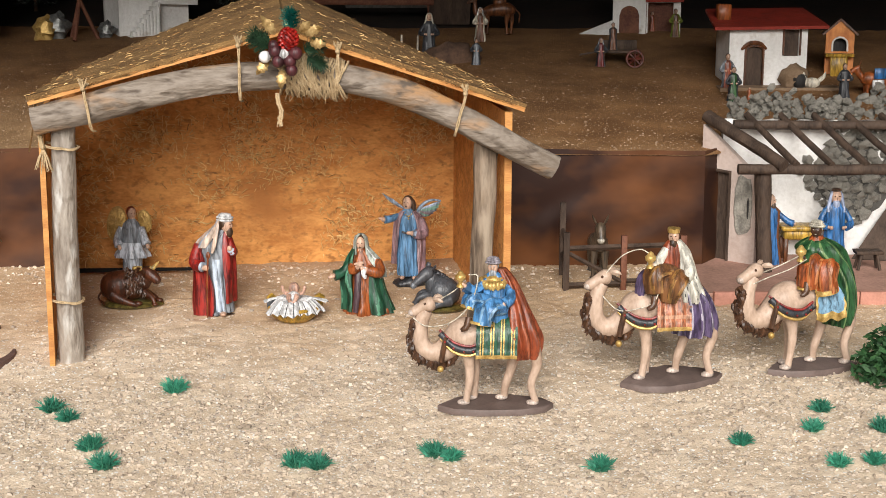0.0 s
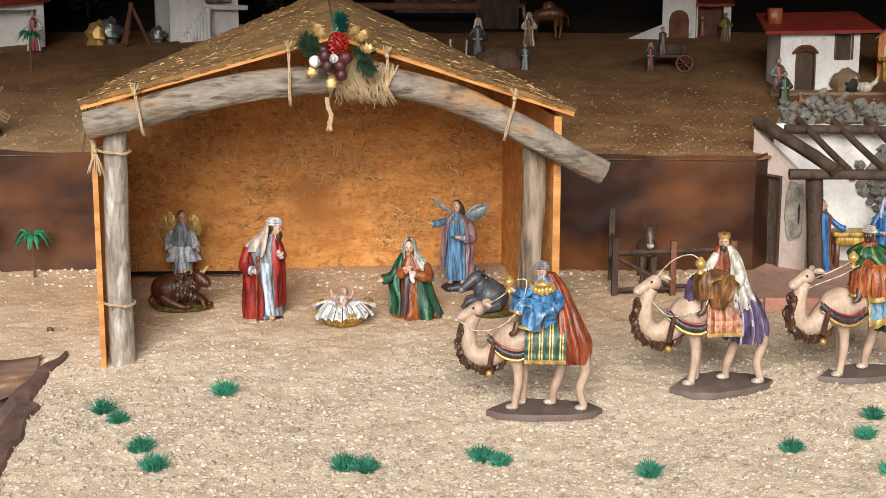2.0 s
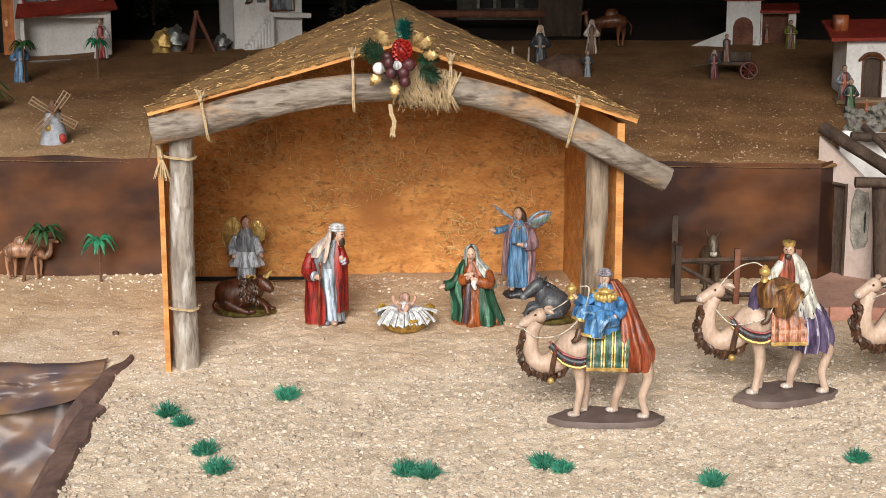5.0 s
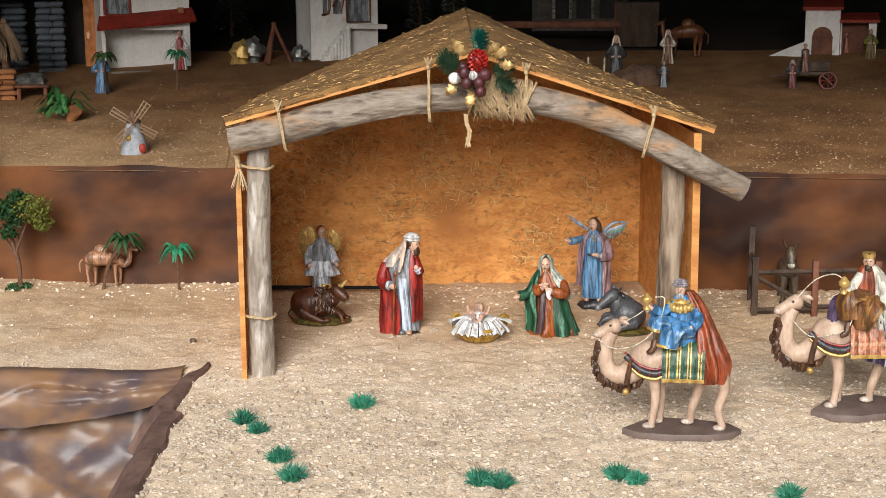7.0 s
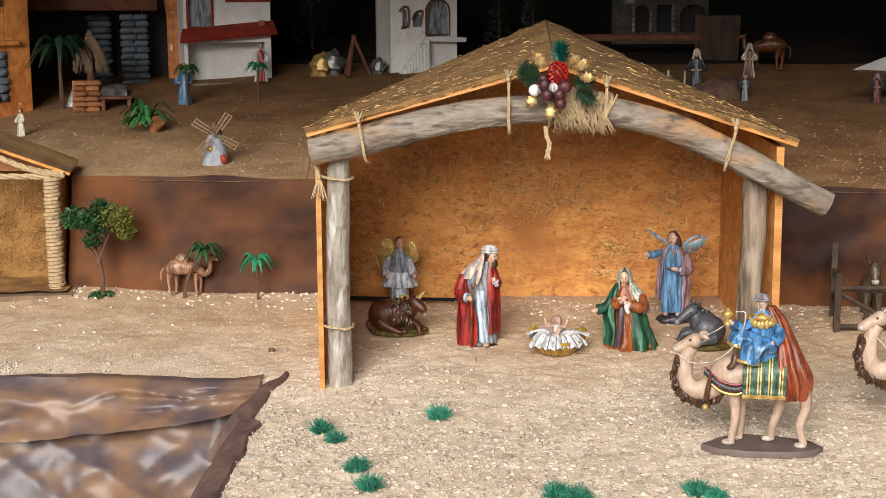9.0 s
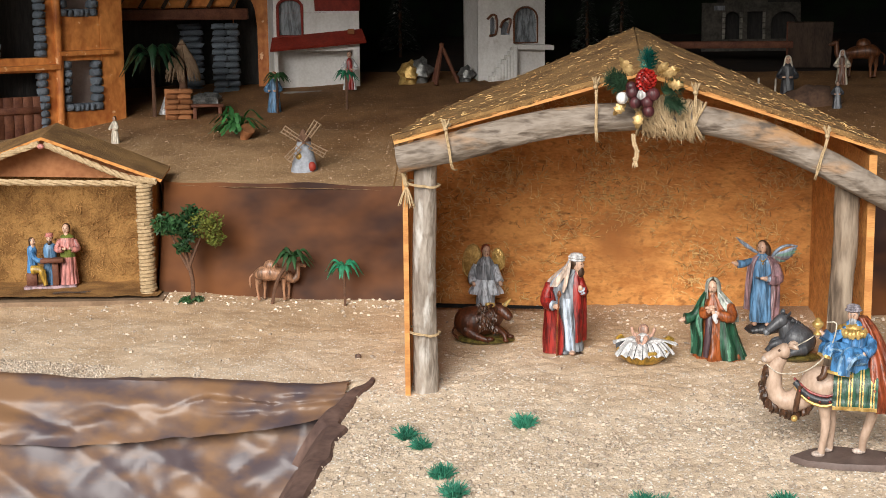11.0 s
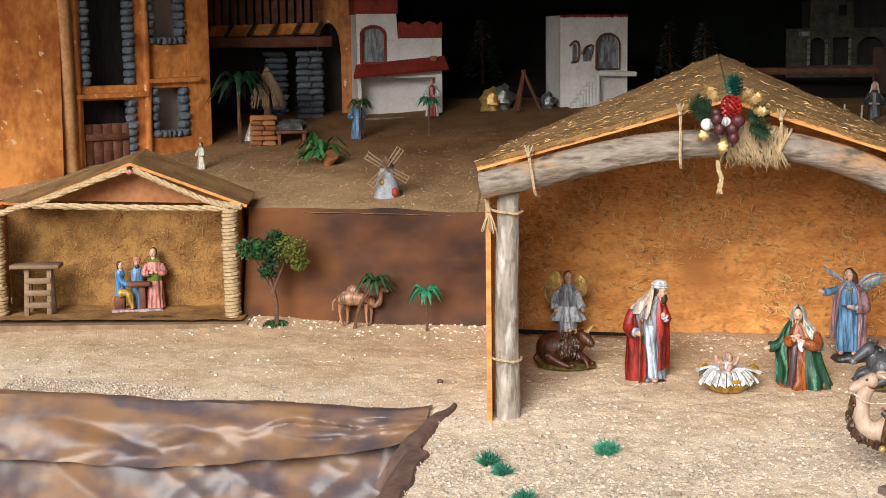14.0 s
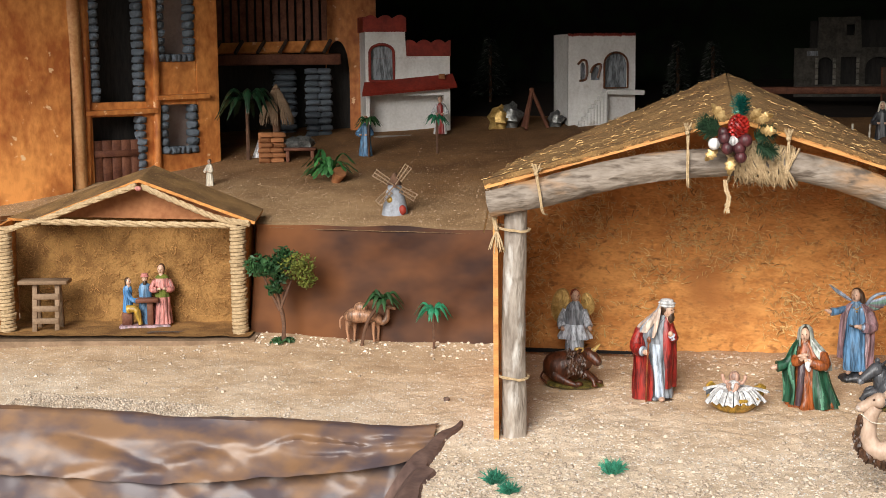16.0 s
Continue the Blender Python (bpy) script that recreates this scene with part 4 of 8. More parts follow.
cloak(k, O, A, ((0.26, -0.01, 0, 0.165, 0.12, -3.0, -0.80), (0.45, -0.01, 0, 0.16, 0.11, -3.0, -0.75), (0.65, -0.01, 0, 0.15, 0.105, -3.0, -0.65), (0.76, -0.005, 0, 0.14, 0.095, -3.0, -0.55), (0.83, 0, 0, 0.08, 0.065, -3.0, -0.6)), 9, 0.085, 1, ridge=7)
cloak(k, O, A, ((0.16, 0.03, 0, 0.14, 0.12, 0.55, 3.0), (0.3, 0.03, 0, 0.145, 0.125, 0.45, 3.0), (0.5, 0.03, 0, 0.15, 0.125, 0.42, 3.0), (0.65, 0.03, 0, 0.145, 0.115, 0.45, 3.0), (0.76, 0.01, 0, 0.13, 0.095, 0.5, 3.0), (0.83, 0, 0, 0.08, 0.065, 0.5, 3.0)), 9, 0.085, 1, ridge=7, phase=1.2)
head(k, O, A, (-0.012, -0.015, 0.915), yaw=-0.35, size=0.92)
k.tube(bend([Vector(p) * A for p in ((0.02, 0.0, 0.95), (0.05, 0.0, 0.88), (0.055, 0.0, 0.80))], 7), [v * A for v in (0.03, 0.036, 0.035, 0.032, 0.03, 0.026, 0.012)], 3, 9)
arm(k, O, A, [(-0.11, -0.01, 0.775), (-0.20, -0.05, 0.745), (-0.27, -0.08, 0.745)], 0, r=0.035, wide=1.3)
k.tube([Vector((-0.26, -0.08, 0.745)) * A, Vector((-0.315, -0.10, 0.765)) * A], [0.02 * A, 0.012 * A], 2, 7)
arm(k, O, A, [(0.13, -0.02, 0.74), (0.165, -0.10, 0.60), (0.04, -0.155, 0.61)], 1, r=0.045, wide=1.25)
k.tube([Vector((0.075, -0.14, 0.605)) * A, Vector((0.045, -0.152, 0.61)) * A], 0.036 * A, 8, 9)
k.ball(Vector((0.01, -0.158, 0.615)) * A, (0.035 * A, 0.022 * A, 0.02 * A), 2, 8, 5)
for x, z, r in ((-0.03, 0.80, 0.008), (-0.015, 0.785, 0.009), (0.0, 0.78, 0.010), (0.012, 0.788, 0.009), (0.03, 0.805, 0.008), (0.0, 0.755, 0.010)):
    k.ball(Vector((x, -0.085, z)) * A, r * A, 9, 7, 5)
k.tube([Vector((-0.07, -0.10, 0.615)) * A, Vector((0.0, -0.105, 0.60)) * A, Vector((0.05, -0.10, 0.61)) * A], 0.012 * A, 4, 6)
for tx, tz, w, m in ((-0.285, 1.005, 0.016, 8), (-0.255, 0.985, 0.018, 5), (-0.21, 0.96, 0.018, 8), (-0.16, 0.925, 0.018, 5)):
    feather(k, Vector((-0.05, 0.06, 0.845)) * A, Vector((tx, 0.07, tz)) * A, w * A, m, 0.012 * A)
for tx, tz, w, m in ((0.345, 0.925, 0.022, 8), (0.34, 0.895, 0.022, 6), (0.325, 0.86, 0.022, 6), (0.30, 0.825, 0.022, 5), (0.265, 0.79, 0.022, 1), (0.225, 0.765, 0.022, 6), (0.185, 0.75, 0.020, 1)):
    feather(k, Vector((0.09, 0.06, 0.825)) * A, Vector((tx, 0.07, tz)) * A, w * A, m, -0.014 * A)
k.tube(bend([Vector(p) * A for p in ((0.085, 0.055, 0.81), (0.16, 0.05, 0.90), (0.25, 0.055, 0.935), (0.345, 0.06, 0.93))], 9), [v * A for v in (0.018, 0.018, 0.018, 0.017, 0.016, 0.015, 0.013, 0.010, 0.005)], 8, 8)
for x in (-0.07, 0.06):
    k.ball(Vector((x, -0.07, 0.115)) * A, (0.028 * A, 0.06 * A, 0.02 * A), 2, 9, 5)
    k.tube([Vector((x, -0.02, 0.11)) * A, Vector((x, -0.02, 0.20)) * A], 0.025 * A, 2, 8)
k.ball(Vector((0.01, 0.0, 0.045)) * A, (0.175 * A, 0.12 * A, 0.065 * A), 4, 18, 8, wob=0.3)
put(k, "angel_statue", (-0.072, 2.815, 0.013), [SKYBLUE, LILAC, SKIN, HAIR, CHARCOAL, GREY, WINGGREEN, PALELILAC, WINGBLUE, GOLD], "painted winged angel in blue robe and lilac mantle", group=BIG)
# grey angel with gold wings
G = 0.165
k = Kit()
robe(k, O, G, ((0, 0.12, 0.10, 0, 0), (0.25, 0.11, 0.10, 0, 0), (0.40, 0.11, 0.10, 0.01, 0), (0.46, 0.12, 0.10, 0.01, 0), (0.60, 0.13, 0.10, 0.0, 0), (0.72, 0.125, 0.095, 0.0, 0), (0.80, 0.085, 0.07, 0, 0), (0.85, 0.04, 0.04, 0.01, -0.01)), 8, 0.10, 1)
cloak(k, O, G, ((0.375, 0.0, 0, 0.215, 0.15, -2.9, 2.9), (0.42, 0.0, 0, 0.205, 0.145, -2.9, 2.9), (0.48, 0.0, 0, 0.165, 0.13, -2.9, 2.9), (0.56, 0.0, 0, 0.135, 0.11, -2.9, 2.9)), 7, 0.08, 0)
cloak(k, O, G, ((0.235, 0.01, 0, 0.09, 0.13, -0.5, 0.9), (0.32, 0.0, 0, 0.11, 0.13, -0.7, 0.9), (0.40, 0.0, 0, 0.13, 0.13, -0.9, 0.9)), 6, 0.08, 0, n=30, phase=0.7)
head(k, O, G, (0.012, -0.015, 0.915), hair=4, yaw=0.55, size=1.0)
arm(k, O, G, [(-0.115, -0.01, 0.74), (-0.165, -0.05, 0.60), (-0.13, -0.10, 0.50)], 0, r=0.045, wide=1.2)
arm(k, O, G, [(0.12, -0.01, 0.74), (0.165, -0.06, 0.62), (0.22, -0.11, 0.52)], 0, r=0.045, wide=1.2)
for cx, cz, rx, rz, tilt in ((-0.20, 0.765, 0.115, 0.215, 0.12), (0.145, 0.80, 0.075, 0.135, -0.15)):
    turn = Euler((0, tilt, 0)).to_matrix()
    c = Vector((cx, 0.115, cz)) * G
    k.ball(c, (rx * G, 0.022 * G, rz * G), 5, 24, 12, turn=turn, wob=0.05)
    k.tube([c + turn @ (Vector((rx * math.cos(a), -0.012, rz * math.sin(a))) * G) for a in [2 * math.pi * j / 28 for j in range(29)]], 0.011 * G, 5, 7)
    for j in range(11):
        a = 2 * math.pi * j / 11 + 0.2
        k.tube([c + turn @ (Vector((rx * t * math.cos(a + 0.4 * t), -0.024 + 0.012 * t, rz * t * math.sin(a + 0.4 * t))) * G) for t in (0.15, 0.5, 0.95)], [0.008 * G, 0.009 * G, 0.004 * G], 5, 6)
k.tube(bend([Vector(p) * G for p in ((-0.225, 0.11, 0.56), (-0.21, 0.10, 0.44), (-0.19, 0.10, 0.32))], 8), [v * G for v in (0.02, 0.024, 0.022, 0.02, 0.018, 0.015, 0.012, 0.006)], 5, 7, flat=0.5)
put(k, "angel_statue", (-0.632, 2.80, 0.014), [paint("grey_white", (0.56, 0.60, 0.66)), GREY, SKIN, HAIR, RUST, GOLD], "painted angel in grey robe with gold wings", group=BIG)


# ---------------------------------------------------------------- manger and child
manger = empty("manger", (-0.283, 2.595, -0.005), "small golden manger with striped white cloth", "manger", BIG)
k = Kit()
rings = []
for z, rx, ry in ((0.002, 0.030, 0.028), (0.012, 0.042, 0.036), (0.026, 0.050, 0.046), (0.030, 0.046, 0.042), (0.024, 0.036, 0.034)):
    rings.append([Vector((rx * math.cos(a) * (1 + 0.05 * noise.noise((math.cos(a) * 3, math.sin(a) * 3, z * 90))), ry * math.sin(a), z)) for a in [2 * math.pi * j / 30 for j in range(30)]])
k.loft(rings)
k.done("basket", YELLOW, manger)
for x, y, a in ((-0.046, 0.030, 2.5), (0.046, 0.030, 0.6)):
    k = Kit()
    k.tube(bend([(x * 0.75, y * 0.7, 0.018), (x, y, 0.036), (x * 1.12, y * 1.15, 0.032)], 6), [0.010, 0.012, 0.011, 0.010, 0.008, 0.005], 0, 9, wob=0.3)
    k.done("basket_corner", YELLOW, manger)
k = Kit()
def cloth_top(u, v):
    a = 2 * math.pi * u
    rr = v * (0.056 + 0.006 * math.sin(7 * a) + 0.005 * math.sin(3 * a + 1))
    z = 0.043 - 0.030 * max(0, v - 0.62) ** 1.2 * (2.3 if math.sin(a) < 0 else 0.8) + 0.0024 * math.sin(22 * a) * v
    return (rr * math.cos(a) * 1.0, rr * math.sin(a) * 0.92 - 0.002, z)
k.sheet(span(0, 1, 161), span(0.02, 1, 14), cloth_top)
k.m = [1 if (i // 13) % 7 == 3 and i % 13 > 4 else 0 for i in range(len(k.m))]
k.done("cloth", [WHITE, CHARCOAL], manger, "white cloth with dark stripes")
k = Kit()
k.ball((0, 0.006, 0.062), (0.0105, 0.0105, 0.012), 0, 12, 8)
k.ball((0, -0.006, 0.049), (0.012, 0.014, 0.010), 1, 10, 6, wob=0.15)
for q in (-1, 1):
    k.tube(bend([(q * 0.009, 0.0, 0.052), (q * 0.017, -0.002, 0.055), (q * 0.021, -0.004, 0.064)], 6), [0.0042, 0.004, 0.0035, 0.0032, 0.003, 0.0032], 0, 7)
    k.ball((q * 0.021, -0.004, 0.066), 0.0036, 0, 7, 5)
    k.tube(bend([(q * 0.005, -0.012, 0.050), (q * 0.008, -0.022, 0.050), (q * 0.003, -0.032, 0.043)], 6), [0.006, 0.0058, 0.005, 0.0042, 0.0035, 0.003], 0, 8)
put(k, "child_statue", (-0.283, 2.595, -0.005), [paint("child_skin", (0.66, 0.40, 0.30)), WHITE], "small painted infant figure lying in the manger", group=BIG)


# ---------------------------------------------------------------- animals
OLIVE = paint("olive_base", (0.17, 0.135, 0.035))
def beast(kit, legs, body, neck, skull, ears, tail=None, hump=None, mi=0):
    for pts, rad in legs:
        kit.tube(bend(pts, 9), [rad[0] + (rad[1] - rad[0]) * min(1, i / 5) for i in range(9)], mi, 9)
        kit.ball(Vector(pts[-1]) + Vector((0, 0, rad[1] * 0.6)), (rad[1] * 1.6, rad[1] * 1.3, rad[1] * 0.9), mi, 8, 5)
    kit.tube(bend(body[0], 11), body[1], mi, 14, wob=0.05)
    kit.tube(bend(neck[0], 9), neck[1], mi, 11)
    kit.tube(bend(skull[0], 7), skull[1], mi, 10)
    for e in ears:
        kit.tube(bend(e[0], 5), e[1], mi, 6, flat=0.5)
    if tail:
        kit.tube(bend(tail, 7), [0.0025, 0.0022, 0.002, 0.002, 0.002, 0.003, 0.0015], mi, 6)
    if hump:
        kit.ball(*hump, mi, 12, 8)


k = Kit()
k.ball((0.004, 0.0, 0.004), (0.060, 0.036, 0.009), 1, 24, 6, wob=0.1)
beast(k, [([(0.030, -0.012, 0.030), (0.046, -0.026, 0.020), (0.050, -0.030, 0.007)], (0.008, 0.004)), ([(0.02, 0.015, 0.03), (0.045, 0.01, 0.014), (0.055, 0.0, 0.008)], (0.008, 0.005)), ([(-0.03, -0.018, 0.025), (-0.005, -0.030, 0.015), (0.018, -0.030, 0.008)], (0.014, 0.006))],
      ([(-0.055, 0.004, 0.028), (-0.03, 0.002, 0.038), (0.0, 0.0, 0.042), (0.03, -0.004, 0.046)], [0.010, 0.022, 0.028, 0.031, 0.031, 0.031, 0.031, 0.030, 0.028, 0.023, 0.014]),
      ([(0.018, -0.006, 0.052), (0.032, -0.012, 0.062), (0.040, -0.018, 0.070)], [0.024, 0.023, 0.022, 0.020, 0.018, 0.017, 0.016, 0.014, 0.010]),
      ([(0.030, -0.016, 0.074), (0.046, -0.026, 0.066), (0.060, -0.034, 0.054)], [0.010, 0.0135, 0.0135, 0.012, 0.0105, 0.0095, 0.006]),
      [([(0.026, -0.020, 0.078), (0.016, -0.026, 0.080), (0.010, -0.028, 0.076)], [0.003, 0.006, 0.006, 0.004, 0.001])], [(-0.055, 0.004, 0.03), (-0.06, -0.015, 0.02), (-0.045, -0.03, 0.01)])
for q, tip in ((-1, (0.018, -0.034, 0.083)), (1, (0.058, -0.012, 0.090))):
    k.tube(bend([(0.034 + q * 0.008, -0.020, 0.078), (0.030 + q * 0.018, -0.026, 0.080), tip], 7), [0.0048, 0.005, 0.005, 0.0045, 0.004, 0.003, 0.001], 2, 8)
rnd = random.Random(2)
for _ in range(110):
    p = Vector((rnd.uniform(-0.006, 0.030), rnd.uniform(-0.036, -0.018), rnd.uniform(0.030, 0.082)))
    w = Vector((rnd.uniform(-0.5, 0.5), rnd.uniform(-0.6, 0.1), -1)) * 0.008
    k.tube([p, p + w * 0.5 + Vector((0.002, 0, 0)), p + w], [0.0016, 0.0026, 0.0008], 3, 5)
put(k, "ox_statue", (-0.612, 2.685, 0.001), [OX, OLIVE, paint("horn_yellow", (0.62, 0.42, 0.14)), MANE], "painted brown ox lying on an olive base", "statue", BIG, turn=4)
k = Kit()
k.ball((0.008, 0.0, 0.003), (0.046, 0.032, 0.009), 1, 22, 6, wob=0.1)
beast(k, [([(-0.012, -0.016, 0.030), (-0.030, -0.026, 0.032), (-0.042, -0.028, 0.020), (-0.030, -0.030, 0.008)], (0.010, 0.0045)), ([(0.022, -0.020, 0.022), (0.004, -0.032, 0.018), (-0.012, -0.034, 0.010)], (0.013, 0.006)), ([(-0.012, 0.010, 0.03), (-0.034, 0.004, 0.03), (-0.042, -0.004, 0.012)], (0.009, 0.0045))],
      ([(-0.016, 0, 0.036), (0.008, 0, 0.036), (0.042, 0.002, 0.026)], [0.014, 0.022, 0.026, 0.028, 0.029, 0.029, 0.029, 0.028, 0.025, 0.020, 0.010]),
      ([(-0.004, 0, 0.046), (-0.012, -0.004, 0.060), (-0.018, -0.008, 0.070)], [0.021, 0.020, 0.018, 0.017, 0.016, 0.015, 0.014, 0.012, 0.009]),
      ([(-0.012, -0.008, 0.077), (-0.026, -0.014, 0.069), (-0.046, -0.022, 0.053)], [0.008, 0.0125, 0.0125, 0.0115, 0.0095, 0.0085, 0.006]),
      [([(-0.010, -0.012, 0.080), (-0.005, -0.015, 0.087), (-0.003, -0.016, 0.092)], [0.003, 0.0048, 0.005, 0.003, 0.001]), ([(-0.018, 0.0, 0.082), (-0.018, 0.003, 0.089), (-0.020, 0.004, 0.092)], [0.003, 0.0048, 0.005, 0.003, 0.001])])
k.ball((-0.046, -0.022, 0.052), (0.0072, 0.007, 0.0068), 2, 8, 6)
for j in range(9):
    p = bend([(-0.016, -0.006, 0.083), (0.0, 0.0, 0.072), (0.016, 0.002, 0.062)], 9)[j]
    k.ball(p, (0.005, 0.005, 0.005), 3, 7, 5, wob=0.4)
put(k, "donkey_statue", (-0.012, 2.665, 0.002), [paint("donkey_grey", (0.075, 0.08, 0.09), dark=1.0), OLIVE, GREY, CHARCOAL], "painted dark grey donkey lying on an olive base", "statue", BIG)


def rider_camel(at, s, turn, plate, cloth, king, mats, label):
    """A camel on a flat plate with a seated king; lengths in thousandths, scaled by s. King: robe, cape, headgear and bearing."""
    k = Kit()
    E = lambda x, y, z: Vector((x, y, z)) * s
    n = len(plate)
    k.loft([[E(x, y, z) for x, y in plate] for z in (-0.008, 0.0015)] + [[E(x * 0.985, y * 0.985, 0.003) for x, y in plate]], 0)
    # legs
    for pts in (((-52, -10, 108), (-46, -12, 60), (-52, -12, 8)), ((-44, 14, 108), (-36, 14, 60), (-38, 14, 10)), ((60, -12, 112), (72, -13, 78), (62, -12, 40), (70, -12, 8)), ((34, 14, 110), (30, 14, 70), (18, 14, 30), (16, 14, 10))):
        line = bend([E(x / 1000, y / 1000, z / 1000) for x, y, z in pts], 12)
        k.tube(line, [0.016 * s, 0.0145 * s, 0.0125 * s, 0.0105 * s, 0.0092 * s, 0.0085 * s, 0.0082 * s, 0.0076 * s, 0.007 * s, 0.0066 * s, 0.0064 * s, 0.0066 * s], 1, 11)
        k.ball(line[-1] + E(-0.005, 0, -0.002), (0.012 * s, 0.009 * s, 0.0055 * s), 7, 10, 5)
    k.tube(bend([E(-0.078, 0, 0.125), E(-0.04, 0, 0.126), E(0.0, 0, 0.134), E(0.036, 0, 0.132), E(0.064, 0, 0.120)], 15), [v * s for v in (0.014, 0.022, 0.027, 0.029, 0.030, 0.031, 0.032, 0.032, 0.031, 0.030, 0.029, 0.028, 0.025, 0.020, 0.010)], 1, 16, flat=0.85)
    k.tube(bend([E(-0.062, 0, 0.128), E(-0.092, 0, 0.098), E(-0.118, 0, 0.094), E(-0.134, 0, 0.115), E(-0.132, 0, 0.150), E(-0.122, 0, 0.170)], 18), [v * s for v in (0.024, 0.024, 0.023, 0.022, 0.020, 0.0185, 0.0175, 0.017, 0.016, 0.0155, 0.015, 0.0145, 0.014, 0.0135, 0.013, 0.0125, 0.012, 0.011)], 1, 13)
    k.tube(bend([E(-0.108, 0, 0.182), E(-0.122, 0, 0.180), E(-0.140, 0, 0.170), E(-0.153, 0, 0.164)], 9), [v * s for v in (0.008, 0.013, 0.0135, 0.012, 0.0105, 0.0098, 0.0098, 0.009, 0.005)], 1, 11)
    k.ball(E(-0.150, -0.003, 0.166), (0.006 * s, 0.008 * s, 0.006 * s), 7, 8, 5)
    for q in (-1, 1):
        k.tube(bend([E(-0.110, 0.006 * q, 0.190), E(-0.102, 0.013 * q, 0.192), E(-0.094, 0.016 * q, 0.188)], 5), [0.003 * s, 0.005 * s, 0.0052 * s, 0.004 * s, 0.001 * s], 1, 6)
        k.ball(E(-0.126, 0.0118 * q, 0.184), 0.0024 * s, 2, 6, 4)
    # dark curly mane under the neck
    rnd = random.Random(9)
    for i in range(62):
        u = i / 61
        p = bend([E(-0.146, 0, 0.148), E(-0.152, 0, 0.115), E(-0.136, 0, 0.086), E(-0.100, 0, 0.074), E(-0.068, 0, 0.088)], 62)[i]
        k.tube(bend([p + E(rnd.uniform(-0.003, 0.003), rnd.uniform(-0.014, 0.014), 0.006), p + E(rnd.uniform(-0.004, 0.003), rnd.uniform(-0.014, 0.010), -0.002), p + E(rnd.uniform(-0.008, 0.004), rnd.uniform(-0.012, 0.008), -0.010 - 0.004 * rnd.random())], 5), [0.0035 * s, 0.0045 * s, 0.0042 * s, 0.0034 * s, 0.001 * s], 2, 6)
    # chest band with bell
    k.tube(bend([E(-0.098, -0.018, 0.132), E(-0.075, -0.030, 0.112), E(-0.045, -0.034, 0.106), E(-0.022, -0.033, 0.118)], 10), 0.0062 * s, 16, 8)
    k.tube(bend([E(-0.100, -0.016, 0.138), E(-0.075, -0.031, 0.120), E(-0.045, -0.035, 0.114), E(-0.022, -0.034, 0.126)], 10), 0.0022 * s, 15, 6)
    k.tube(bend([E(-0.098, -0.018, 0.124), E(-0.076, -0.031, 0.103), E(-0.046, -0.035, 0.097), E(-0.024, -0.033, 0.110)], 10), 0.0026 * s, 4, 6)
    k.tube([E(-0.088, -0.026, 0.128), E(-0.094, -0.024, 0.100), E(-0.096, -0.022, 0.082)], 0.005 * s, 2, 7)
    k.ball(E(-0.098, -0.026, 0.070), 0.006 * s, 4, 9, 6)
    # hump under the saddle and swelling withers
    k.ball(E(-0.052, 0, 0.122), (0.040 * s, 0.029 * s, 0.036 * s), 1, 16, 10)
    # saddle cloth: draped over the back
    x0, x1, low, stripes = cloth
    cols, rows_n = 33, 26
    def drape(u, v):
        a = -2.0 + 2.9 * v
        y, z = math.sin(a) * 0.041, 0.126 + math.cos(a) * 0.042
        if a < -1.2:
            w = (-1.2 - a) / 0.8
            sag = low - (0.006 if stripes == "swag" else 0.0) * math.sin(u * math.pi * 2) ** 2
            y = -0.0395 - 0.007 * w - 0.0016 * math.sin(w * 16 + 2 * math.sin(u * math.pi)) - 0.001 * math.sin(u * 20)
            z = 0.126 + 0.0152 - (0.0152 + 0.126 - sag) * w
        return E(x0 + (x1 - x0) * u + 0.004 * (v - 0.3), y, z)
    base = len(k.f)
    k.sheet(span(0, 1, cols), span(0, 1, rows_n), drape)
    for i in range(base, len(k.f)):
        u, v = (i - base) // (rows_n - 1), (i - base) % (rows_n - 1)
        if v < 1 or (stripes == "swag" and (u < 2 or u > cols - 4 or v < 2)):
            k.m[i] = 4
        elif stripes == "gold" and u % 8 in (3, 5):
            k.m[i] = 4
        elif stripes == "lines" and (u % 5 == 2 or v % 5 == 3):
            k.m[i] = 13
        else:
            k.m[i] = 5
    # red studs on the chest band
    for p in bend([E(-0.090, -0.030, 0.120), E(-0.070, -0.038, 0.108), E(-0.045, -0.042, 0.105), E(-0.030, -0.041, 0.113)], 5):
        k.ball(p, 0.0022 * s, 15, 6, 4)
    # the king: body, lap and legs
    rows = smooth_rows(king["body"], 4)
    rings = []
    for z, x, rx, ry in rows:
        rings.append([E((x + rx * (1 + 0.07 * math.sin(9 * t + z * 0.05)) * math.cos(t)) / 1000, (-3 + ry * (1 + 0.07 * math.sin(9 * t + z * 0.05)) * math.sin(t)) / 1000, z / 1000) for t in [2 * math.pi * j / 40 for j in range(40)]])
    k.loft(rings, king.get("chest", 6))
    for pts, radii, m, hem in king["lap"]:
        line = bend([E(x / 1000, y / 1000, z / 1000) for x, y, z in pts], 14)
        rad = [r / 1000 * s for r in [q[0] for q in smooth_rows([(r,) for r in radii], 8)]]
        rad = [rad[int(i * (len(rad) - 1) / 13)] for i in range(14)]
        start, first = len(k.v), len(k.f)
        k.tube(line, rad, m, 26, flat=0.72)
        for i in range(26 * 13):
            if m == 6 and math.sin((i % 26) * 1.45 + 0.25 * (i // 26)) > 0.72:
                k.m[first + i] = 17
